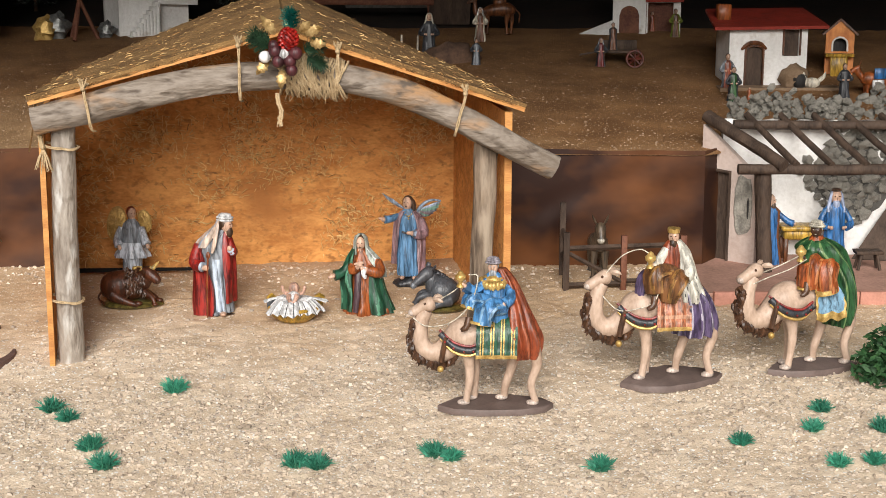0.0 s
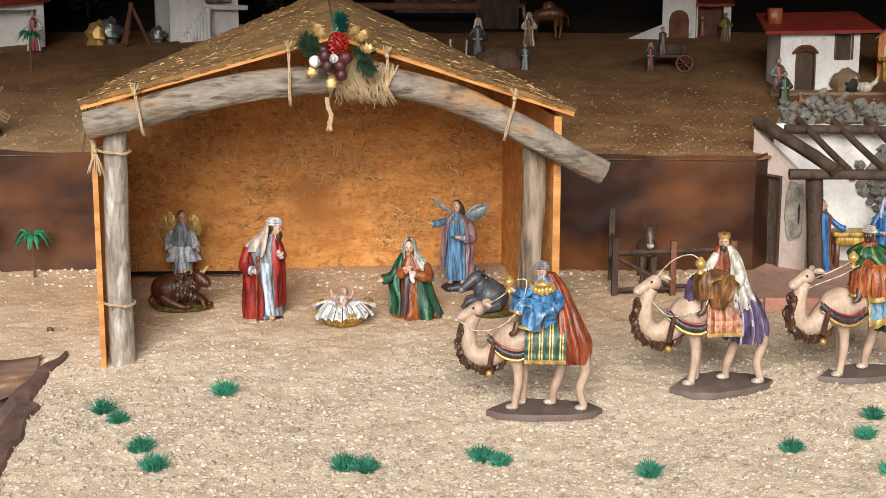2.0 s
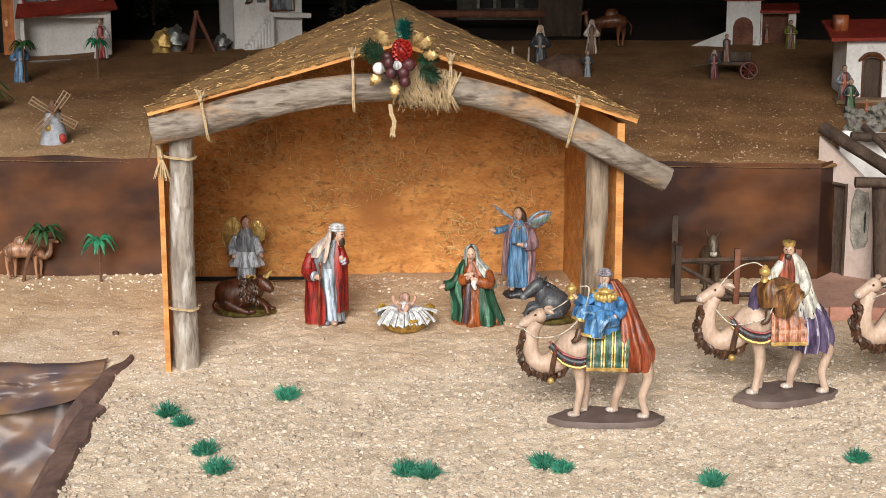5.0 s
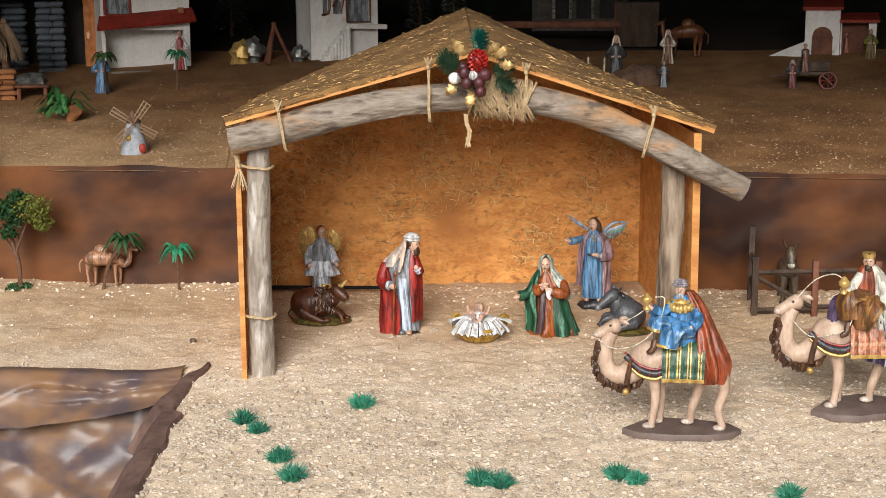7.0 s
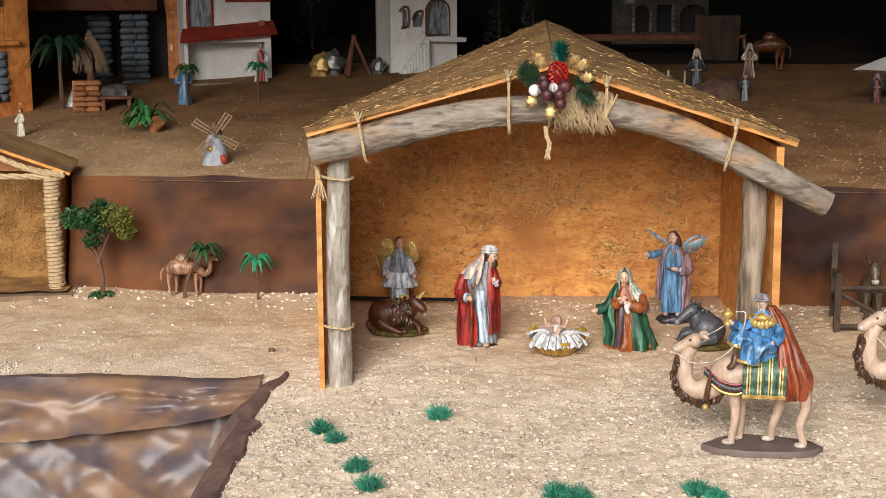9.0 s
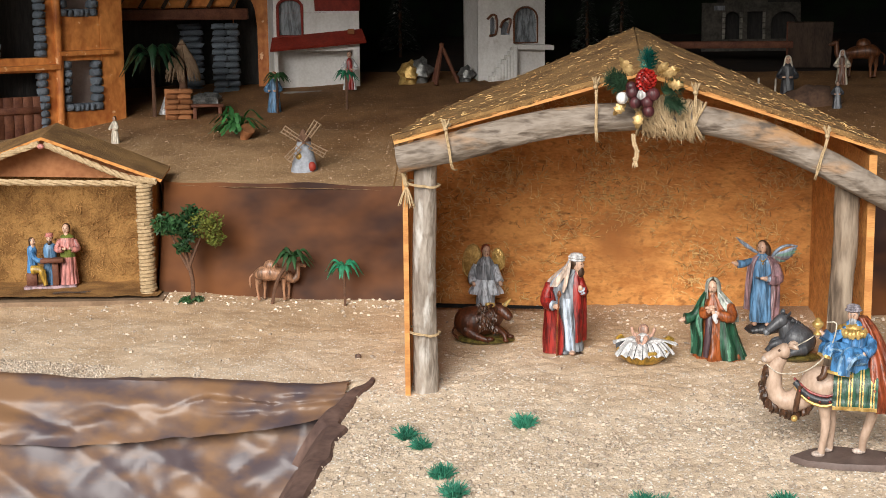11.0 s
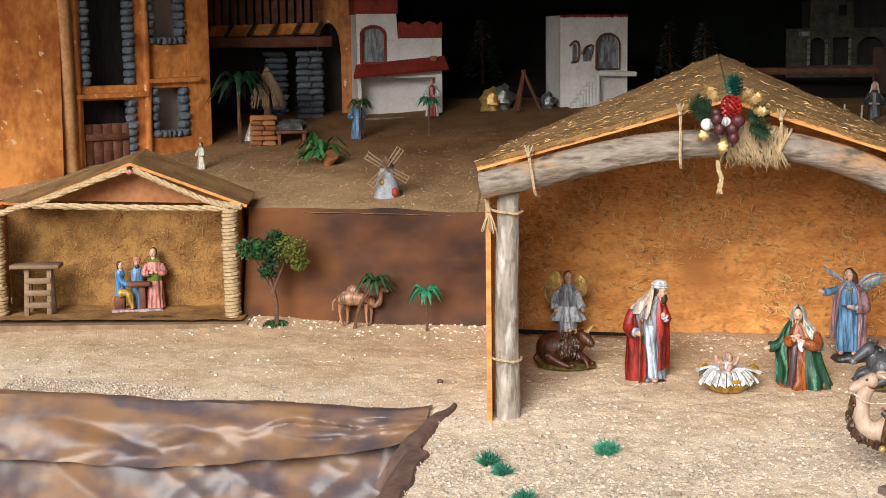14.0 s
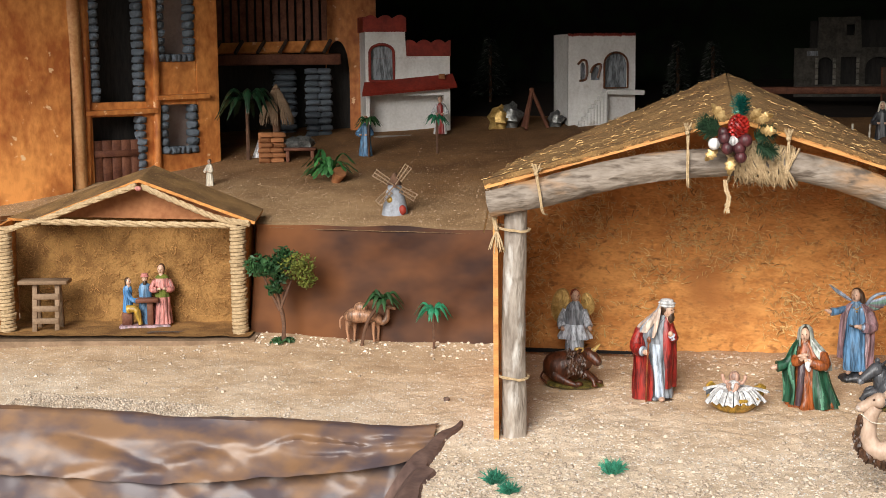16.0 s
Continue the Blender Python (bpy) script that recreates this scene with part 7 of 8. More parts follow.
# thatched hut shape beside it
k = Kit()
rnd = random.Random(4)
for _ in range(160):
    a = rnd.random() * 6.28
    k.tube([(0, 0, 0.21), (0.035 * math.cos(a), 0.035 * math.sin(a), 0.15), (0.05 * math.cos(a), 0.05 * math.sin(a), 0.09 + 0.03 * rnd.random())], [0.003, 0.003, 0.001], 0, 4)
k.tube([(0, 0, 0), (0, 0, 0.2)], 0.012, 1, 8, wob=0.2)
put(k, "straw_sheaf", (-1.745, 3.78, 0.378), [LADDERWOOD, BARK], "straw-topped pole beside the porch", "sheaf")
k = Kit()
k.slab([(0, 0, 0), (0.05, 0.0, 0.0), (0.055, 0.02, 0.075), (0.02, 0.03, 0.06)], 0.006)
put(k, "white_sack", (-1.80, 3.72, 0.372), [WHITE], "folded white cloth on the terrace", "sack", turn=20)

# potted fern
FERN = material("fern_leaf", (0.045, 0.17, 0.045), (0.018, 0.075, 0.02), rough=0.45, scale=60, fine=300, piece=0.4)
fern = empty("potted_plant", (-1.435, 3.425, 0.332), "green fern with clay pot lying on the sand", "plant")
k = Kit()
k.loft([[Vector((r * math.cos(a), r * math.sin(a), z)) for a in [2 * math.pi * j / 14 for j in range(14)]] for z, r in ((-0.003, 0.012), (0.02, 0.016), (0.03, 0.019), (0.034, 0.018))])
ob = k.done("pot", TERRACOTTA, fern)
ob.matrix_basis = pose(0.02, 0, 0.008, 25, 35, 0)
rnd = random.Random(6)
for i in range(38):
    k = Kit()
    a, e, ln = rnd.random() * 6.28, rnd.uniform(0.5, 2.2), rnd.uniform(0.055, 0.085)
    d, side = Vector((math.cos(a), math.sin(a) * 0.6, 0)), Vector((-math.sin(a), math.cos(a), 0))
    line = bend([Vector((0, 0, 0.02)), Vector((0, 0, 0.02 + ln * 0.4 * e)) + d * ln * 0.5, Vector((0, 0, 0.012 + ln * 0.35 * (e - 0.4))) + d * ln], 9)
    k.loft([[p + side * 0.0065 * (1 if j % 2 else 0.4), p + Vector((0, 0, 0.001)), p - side * 0.0065 * (1 if j % 2 else 0.4), p - Vector((0, 0, 0.001))] for j, p in enumerate(line)])
    k.done("frond", FERN, fern)

# windmill
mill = empty("windmill", (-1.142, 3.125, 0.289), "small blue-grey toy windmill with straw sails", "windmill", "", 20)
k = Kit()
MILLBLUE = material("mill_paint", (0.36, 0.39, 0.44), (0.20, 0.21, 0.23), rough=0.8, scale=30, fine=200)
k.loft([[Vector((r * math.cos(a), r * math.sin(a), z)) for a in [2 * math.pi * j / 20 for j in range(20)]] for z, r in ((-0.004, 0.033), (0.0, 0.032), (0.04, 0.024), (0.068, 0.016), (0.074, 0.014))])
k.done("tower", MILLBLUE, mill)
k = Kit()
k.loft([[Vector((r * math.cos(a), r * math.sin(a), z)) for a in [2 * math.pi * j / 16 for j in range(16)]] for z, r in ((0.070, 0.018), (0.082, 0.014), (0.098, 0.003))])
k.done("cap", BARK, mill)
k = Kit()
k.ball((0.018, -0.026, 0.012), (0.009, 0.006, 0.012), 0, 8, 6)
k.done("door", ROOFRED, mill)
k = Kit()
k.ball((-0.012, -0.020, 0.036), (0.008, 0.007, 0.008), 0, 8, 6)
k.done("window", YELLOW, mill)
for a in (0.95, 2.55, 3.95, 5.75):
    sail = Kit()
    d, w = Vector((math.cos(a), 0, math.sin(a))), Vector((-math.sin(a), 0, math.cos(a)))
    c = Vector((0, -0.028, 0.070))
    sail.tube([c, c + d * 0.058], 0.0016, 0, 5)
    for q in (-1, 1):
        sail.tube([c + d * 0.016 + w * 0.007 * q, c + d * 0.058 + w * 0.009 * q], 0.0013, 0, 5)
    for j in range(5):
        p = c + d * (0.018 + 0.0095 * j)
        sail.tube([p - w * 0.009, p + w * 0.009], 0.0012, 0, 5)
    sail.done("sail", LADDERWOOD, mill)
k = Kit()
k.tube([(0, 0.0, 0.074), (0, -0.032, 0.069)], 0.004, 0, 7)
k.done("hub", BARK, mill)

# ---------------------------------------------------------------- the small stable
small = empty("small_stable", (-1.437, 2.881, 0.0), "small open straw-lined stable with rope-wound posts", "stable", "", 14.05)
# local x runs along the front from -0.55 to 0, y to the back
k = Kit()
k.slab([(-0.60, -0.062, 0.020), (0.045, -0.062, 0.026), (0.045, 0.15, 0.034), (-0.60, 0.15, 0.028)], 0.016)
k.done("base_board", LADDERWOOD, small, smooth=False)
WEAVE = material("straw_lining", (0.31, 0.165, 0.052), (0.16, 0.077, 0.022), rough=0.95, scale=22, fine=260, bump=1.0, contrast=0.8)
k = Kit()
k.sheet(span(-0.59, 0.03, 40), span(-0.05, 0.14, 24), lambda x, y: (x, y, 0.033 + 0.003 * rough_noise(x, y, 26) + 0.05 * max(0, y - 0.07)))
k.done("floor_moss", WEAVE, small)
k = Kit()
k.slab([(-0.565, 0.122, 0.02), (0.012, 0.122, 0.02), (0.012, 0.122, 0.285), (-0.225, 0.122, 0.385), (-0.565, 0.122, 0.275)], 0.01)
k.done("back_panel", WEAVE, small, smooth=False)
for x in (-0.57, 0.012):
    k = Kit()
    k.slab([(x, 0.008, 0.02), (x, 0.132, 0.02), (x, 0.132, 0.285), (x, 0.008, 0.275)], 0.008)
    k.done("side_panel", PANEL, small, smooth=False)
for x in (-0.548, 0.0):
    post = Kit()
    post.tube([(x, 0, 0.024), (x, 0, 0.278)], 0.013, 0, 10)
    pob = post.done("post", ROPE, small)
    k = Kit()
    line = []
    for j in range(30 * 8 + 1):
        a = 2 * math.pi * j / 8
        line.append((x + (0.0155 + 0.0045 * noise.noise((j * 0.21, x, 0))) * math.cos(a), 0.0165 * math.sin(a), 0.024 + 0.254 * j / 240))
    k.tube(line, 0.0046, 0, 5)
    k.done("rope_winding", ROPE, pob)
def twist(points, r, name):
    k = Kit()
    line = bend(points, 26)
    for ph in range(3):
        k.tube([p + Vector((0, math.cos(i * 1.1 + ph * 2.1), math.sin(i * 1.1 + ph * 2.1))) * r * 0.55 for i, p in enumerate(line)], r * 0.62, 0, 5)
    k.done(name, ROPE, small)
twist([(-0.455, -0.008, 0.292), (-0.22, -0.010, 0.286), (0.0, -0.006, 0.282)], 0.007, "eave_rope")
twist([(-0.56, -0.008, 0.262), (-0.50, -0.010, 0.285), (-0.44, -0.012, 0.300), (-0.33, -0.012, 0.340), (-0.228, -0.012, 0.374)], 0.007, "gable_rope")
twist([(-0.215, -0.012, 0.372), (-0.13, -0.012, 0.335), (-0.04, -0.010, 0.298), (0.03, -0.008, 0.286)], 0.007, "gable_rope")
for cs in ([(-0.475, -0.004, 0.296), (-0.225, -0.004, 0.388), (-0.225, 0.135, 0.410), (-0.59, 0.135, 0.285)], [(-0.225, -0.004, 0.388), (0.042, -0.004, 0.290), (0.035, 0.135, 0.305), (-0.225, 0.135, 0.410)]):
    k = Kit()
    k.slab(cs, 0.007, 0, 1)
    k.done("roof_board", [MAT, PANEL], small, smooth=False)
k = Kit()
k.slab([(-0.46, 0.07, 0.295), (0.0, 0.07, 0.285), (0.0, 0.07, 0.30), (-0.225, 0.07, 0.392)], 0.006)
k.done("gable_panel", material("red_brown_board", (0.44, 0.19, 0.075), (0.27, 0.10, 0.035), rough=0.7, scale=12, fine=90), small, smooth=False)
k = Kit()
k.ball((-0.222, -0.020, 0.368), (0.008, 0.006, 0.006), 0, 8, 6)
k.done("knot", PINK, small)
k = Kit()
rnd = random.Random(21)
for _ in range(900):
    p = Vector((rnd.uniform(-0.56, 0.0), 0.119, rnd.uniform(0.04, 0.30)))
    a = rnd.random() * 3.14
    w = Vector((math.cos(a), -0.15, math.sin(a))) * rnd.uniform(0.003, 0.010)
    k.tube([p - w, p + Vector((0, -0.003, 0)), p + w], 0.0005, 0, 3)
tagged(k.done("straw", CHAFF, small), kind="stuff")
# ladder-like stand
stand = empty("ladder_stand", (-1.895, 2.80, 0.027), "small wooden step ladder with a plank on top", "ladder", "", 20)
for x in (-0.026, 0.026):
    for y, t in ((-0.022, 10), (0.03, -10)):
        k = Kit()
        k.box((0, 0, 0), (0.011, 0.008, 0.116), 0)
        ob = k.done("leg", LADDERWOOD, stand)
        ob.matrix_basis = pose(x, y, 0, -t, 0, 0)
for z, y in ((0.022, -0.019), (0.05, -0.014), (0.078, -0.009)):
    k = Kit()
    k.box((0, y, z), (0.060, 0.010, 0.013), 0)
    k.done("rung", LADDERWOOD, stand)
k = Kit()
k.box((-0.005, 0.004, 0.114), (0.115, 0.05, 0.009), 0, jit=0.001)
k.done("plank", LADDERWOOD, stand)
# three figures at a table, one piece
k = Kit()
k.box((0, 0, 0), (0.118, 0.05, 0.008), 0, jit=0.003)
person = ((0, 0.15, 0.13, 0, 0), (0.3, 0.13, 0.11, 0, 0), (0.52, 0.12, 0.10, 0, 0), (0.7, 0.13, 0.09, 0, 0), (0.79, 0.10, 0.07, 0, 0), (0.83, 0.04, 0.04, 0, 0))
robe(k, (0.040, 0.006, 0.008), 0.142, person, 7, 0.08, lambda a, z: 1 if z < 0.38 else (2 if z < 0.58 else (4 if z < 0.75 else 2)))
head(k, (0.040, 0.006, 0.008), 0.142, (-0.01, -0.02, 0.91), skin=3, hair=5, yaw=-0.2, size=1.1)
arm(k, (0.040, 0.006, 0.008), 0.142, [(-0.12, 0, 0.72), (-0.17, -0.08, 0.58), (-0.03, -0.14, 0.60)], 4, 3)
arm(k, (0.040, 0.006, 0.008), 0.142, [(0.12, 0, 0.72), (0.17, -0.08, 0.58), (0.05, -0.14, 0.60)], 4, 3)
robe(k, (0.0, 0.008, 0.008), 0.118, person, 7, 0.08, lambda a, z: 6)
head(k, (0.0, 0.008, 0.008), 0.118, (0, -0.02, 0.91), skin=3, hair=5, beard=5, turban=1, size=1.1)
robe(k, (-0.040, 0.0, 0.034), 0.082, person, 7, 0.08, lambda a, z: 7)
head(k, (-0.040, 0.0, 0.034), 0.082, (0.03, -0.02, 0.93), skin=3, hair=5, yaw=1.0, size=1.5)
k.tube(bend([(-0.040, -0.012, 0.046), (-0.020, -0.018, 0.046), (-0.014, -0.018, 0.026), (-0.010, -0.02, 0.010)], 8), [0.011, 0.010, 0.009, 0.009, 0.008, 0.007, 0.006, 0.006], 8, 8)
k.tube(bend([(-0.040, -0.006, 0.088), (-0.030, -0.016, 0.070), (-0.012, -0.018, 0.066)], 6), 0.006, 7, 7)
k.box((-0.042, 0.0, 0.008), (0.024, 0.024, 0.030), 9)
k.box((0.006, -0.012, 0.062), (0.052, 0.028, 0.010), 9)
k.box((0.012, -0.010, 0.008), (0.014, 0.014, 0.056), 9)
put(k, "figure_group", (-1.69, 2.895, 0.030), [LILAC, PINK, MOSS, SKIN, PINK, HAIR, SKYBLUE, BLUEROBE, YELLOW, REDWOOD], "painted group of three figures round a small table", "statue", turn=24)

# ---------------------------------------------------------------- the pergola house on the other side
pergola = empty("pergola_house", (0.66, 2.94, 0.03), "plastered toy house with stone-patched wall and timber pergola", "house", TOY)


def pp(kit, name, m, label="", smooth=False, parent=None):
    return local(pergola, kit).done(name, m, parent or pergola, label, smooth)


k = Kit()
k.slab([(0.52, 2.705, 0.028), (1.2, 2.722, 0.032), (1.2, 3.06, 0.042), (0.60, 3.06, 0.040), (0.52, 2.93, 0.034)], 0.034)
pp(k, "floor_slab", SLABPINK)
KERB = material("pink_kerb", (0.50, 0.24, 0.18), (0.36, 0.17, 0.12), rough=0.8, scale=30, fine=200, piece=0.15)
for j in range(9):
    k = Kit()
    k.box((0.565 + 0.072 * j, 2.700 + 0.002 * j, -0.004), (0.070, 0.014, 0.036), 0, turn=0.03)
    pp(k, "kerb_stone", KERB)
# angled side wall with door
ang = math.degrees(math.atan2(-0.087, 0.1))
k = Kit()
wall(k, 0.134, lambda x: 0.292 - 0.76 * x, 0.016, [(0.024, 0.070, 0.0, 0.196, 0)], wob=0.002)
moved(k, pose(0.556, 3.026, 0.034, 0, 0, ang))
pp(k, "side_wall", PLASTER)
k = Kit()
k.slab([(0.022, 0.006, 0.0), (0.072, 0.006, 0.0), (0.072, 0.006, 0.2), (0.022, 0.006, 0.2)], 0.006)
moved(k, pose(0.556, 3.026, 0.034, 0, 0, ang))
pp(k, "door", DARKWOOD, "dark plank door")
for a, b in (((0.024, -0.002, 0.0), (0.024, -0.002, 0.198)), ((0.070, -0.002, 0.0), (0.070, -0.002, 0.198)), ((0.022, -0.002, 0.198), (0.072, -0.002, 0.194))):
    k = Kit()
    k.tube([a, b], 0.0035, 0, 6)
    moved(k, pose(0.556, 3.026, 0.034, 0, 0, ang))
    pp(k, "door_frame", DARKWOOD)
# bare patch of grey stone with a slit
k = Kit()
rings = [[Vector((0.104 + sx * 0.021 * (1 + 0.35 * noise.noise((math.cos(a) * 3, math.sin(a) * 3, 3))) * math.copysign(abs(math.cos(a)) ** 0.5, math.cos(a)), -0.004 * sy, 0.128 + 0.062 * sx * math.sin(a) * (1 + 0.2 * noise.noise((math.cos(a) * 2, math.sin(a) * 2, 8))))) for a in [2 * math.pi * j / 22 for j in range(22)]] for sx, sy in ((1.0, -0.4), (1.0, 0.6), (0.9, 1.0))]
k.loft(rings)
moved(k, pose(0.556, 3.026, 0.034, 0, 0, ang))
patch = pp(k, "stone_patch", STONE)
k = Kit()
# depth of the slit, painted as a near-black spot
k.ball((0.117, -0.003, 0.122), (0.003, 0.0025, 0.026), 0, 8, 6)
moved(k, pose(0.556, 3.026, 0.034, 0, 0, ang))
pp(k, "slit", INNER_SHADE)
# back wall, its stone crest and stone patch
k = Kit()
wall(k, 0.60, lambda x: 0.298 + 0.006 * noise.noise((x * 30, 0, 0)), 0.02)
moved(k, pose(0.60, 3.035, 0.036, 0, 0, 0))
pp(k, "back_wall", WHITEWASH)
k = Kit()
wall(k, 0.36, 0.29, 0.02)
moved(k, pose(1.19, 2.70, 0.036, 0, 0, 90))
pp(k, "end_wall", WHITEWASH)


def field(name, n, spot, size, seed, me_mat=STONE):
    rnd = random.Random(seed)
    mats = []
    for i in range(3):
        kk = Kit()
        kk.ball((0, 0, 0), (0.5, 0.5, 0.5), 0, 7, 4, wob=0.8 + 0.3 * i)
        o = kk.done(name, me_mat, smooth=False)
        mats.append(o.data)
        bpy.data.objects.remove(o)
    for i in range(n):
        p = spot(i, rnd)
        if p is None:
            continue
        ob = new(name, mats[i % 3])
        ob.parent = pergola
        s = size * rnd.uniform(0.75, 1.25)
        ob.matrix_basis = Matrix.LocRotScale(Vector(p) - Vector((0.66, 2.94, 0.03)), Euler((rnd.uniform(-0.3, 0.3), rnd.uniform(-0.4, 0.4), rnd.random() * 6.28)), (s * 1.25, s * 0.8, s))


def crest(i, rnd):
    x = 0.615 + 0.585 * rnd.random()
    hump = 0.028 + 0.030 * max(0, 1 - abs(x - 0.72) / 0.08) + 0.034 * max(0, 1 - abs(x - 0.94) / 0.07) + 0.02 * rnd.random()
    return (x, 3.045 + rnd.uniform(-0.012, 0.02), 0.336 + hump * rnd.random())


field("crest_stone", 340, crest, 0.0155, 3)


k = Kit()
k.ball((0.878, 3.040, 0.215), (0.098, 0.009, 0.105), 0, 26, 10, wob=0.2)
pp(k, "mortar_patch", material("dark_mortar", (0.11, 0.105, 0.095), (0.06, 0.057, 0.05), rough=0.95, scale=40, fine=200), smooth=True)


def patch_spot(i, rnd):
    row, col = i // 9, i % 9
    x = 0.775 + 0.0245 * col + 0.012 * (row % 2) + rnd.uniform(-0.003, 0.003)
    z = 0.115 + 0.0185 * row + rnd.uniform(-0.002, 0.002)
    mid, half = 0.872 + 0.03 * max(0, (z - 0.23)) / 0.1, 0.0
    half = 0.035 + (z - 0.105) * 0.62 if z < 0.22 else 0.105 - (z - 0.22) * 0.55
    return (x, 3.034, z) if abs(x - mid) < half else None


field("wall_stone", 12 * 9, patch_spot, 0.0235, 4)
# timber
beams = [((0.60, 2.862, 0.252), (1.19, 2.862, 0.252), 0.0112, "front_beam"), ((0.615, 3.0, 0.328), (1.19, 3.0, 0.328), 0.0098, "rear_beam"), ((0.562, 3.028, 0.343), (0.690, 2.845, 0.262), 0.0135, "side_beam"),
         ((0.668, 2.885, 0.03), (0.656, 2.882, 0.245), 0.0165, "pillar")]
for a, b, r, nm in beams:
    k = Kit()
    a, b = Vector(a), Vector(b)
    k.tube([a.lerp(b, j / 11) + Vector((0, 0, 0.002 * noise.noise((j * 0.9, a.x, 3)))) for j in range(12)], r, 0, 9, wob=0.22)
    pp(k, nm, DARKWOOD, smooth=True)
for j in range(7):
    x = 0.66 + 0.072 * j
    k = Kit()
    k.tube([(x - 0.012, 3.03, 0.347), (x + 0.02, 2.95, 0.306), (x + 0.058, 2.855, 0.262)], 0.0075, 0, 8, wob=0.3)
    pp(k, "rafter", DARKWOOD, smooth=True)
# things in the pergola house
STOOL = empty("stool", (0.888, 2.90, 0.036), "small dark wooden stool on the pink floor", "stool")
k = Kit()
k.box((0, 0, 0.034), (0.056, 0.036, 0.007), 0, jit=0.001)
k.done("seat", DARKWOOD, STOOL)
for x in (-0.02, 0.02):
    for y in (-0.011, 0.011):
        k = Kit()
        k.tube([(x * 1.15, y * 1.15, 0), (x * 0.8, y * 0.8, 0.036)], 0.0035, 0, 6)
        k.done("leg", DARKWOOD, STOOL)
TABLE = empty("table", (0.765, 2.985, 0.038), "small yellow-brown wooden table", "table")
k = Kit()
k.box((0, 0, 0.068), (0.09, 0.06, 0.009), 0)
k.done("tabletop", YELLOW, TABLE)
k = Kit()
k.box((0, 0, 0.048), (0.076, 0.046, 0.021), 0)
k.done("apron", YELLOW, TABLE)
for x in (-0.034, 0.034):
    for y in (-0.02, 0.02):
        k = Kit()
        k.box((x, y, 0), (0.008, 0.008, 0.05), 0)
        k.done("leg", BROWN, TABLE)
k = Kit()
k.slab([(0.88, 2.99, 0.04), (0.95, 2.97, 0.04), (1.0, 3.02, 0.15), (0.97, 3.03, 0.16)], 0.012)
tagged(k.done("leaning_board", DARKWOOD, smooth=False), "dark wooden board leaning on the wall", "board")
k = Kit()
robe(k, O, 0.16, STAND, 8, 0.10, 0)
head(k, O, 0.16, (0, -0.01, 0.91), beard=4, cover=4, size=1.35)
k.ball((0, -0.001, 0.160), (0.011, 0.011, 0.005), 3, 12, 6)
arm(k, O, 0.16, [(-0.12, 0, 0.74), (-0.2, -0.06, 0.56), (-0.08, -0.16, 0.52)], 0)
arm(k, O, 0.16, [(0.12, 0, 0.74), (0.2, -0.06, 0.56), (0.08, -0.16, 0.52)], 0)
put(k, "blue_robed_statue", (0.825, 2.94, 0.038), [BLUE, BLUE, SKIN, HAIR, paint("blue_beard", (0.38, 0.45, 0.62))], "painted long-bearded figure in a blue robe")
k = Kit()
robe(k, O, 0.15, STAND, 8, 0.10, open_front(0.9, 0, 1))
head(k, O, 0.15, (0, -0.01, 0.91), hair=3, beard=3, yaw=0.9, size=1.2)
arm(k, O, 0.15, [(0.12, 0, 0.72), (0.24, -0.05, 0.62), (0.34, -0.05, 0.58)], 0)
put(k, "robed_statue", (0.692, 2.955, 0.036), [BLUE, BROWN, SKIN, HAIR], "painted figure in blue and brown behind the pillar")

# ---------------------------------------------------------------- the pen with its donkey
pen = empty("pen_fence", (0.246, 2.783, 0.012), "small dark wooden pen fence with a cross brace", "fence")
for (x, y, h) in ((0.0, 0.0, 0.125), (0.0, 0.10, 0.17), (0.117, 0.008, 0.118), (0.24, 0.03, 0.115), (0.215, 0.02, 0.11)):
    k = Kit()
    k.box((x, y, -0.004), (0.0125, 0.0125, h), 0, jit=0.0008)
    k.done("post", REDWOOD if x > 0.1 else DARKWOOD, pen)
for a, b, w in (((0, 0, 0.088), (0.24, 0.03, 0.092), 0.0055), ((0, 0, 0.012), (0.117, 0.008, 0.016), 0.006), ((0.006, -0.004, 0.078), (0.112, 0.004, 0.020), 0.0045), ((0, 0.0, 0.05), (0, 0.10, 0.06), 0.005), ((0.0, 0.0, 0.10), (0.0, 0.10, 0.11), 0.005), ((0.117, 0.008, 0.02), (0.24, 0.03, 0.02), 0.005)):
    k = Kit()
    k.tube([a, b], w, 0, 4)
    k.done("rail", DARKWOOD, pen, smooth=False)
k = Kit()
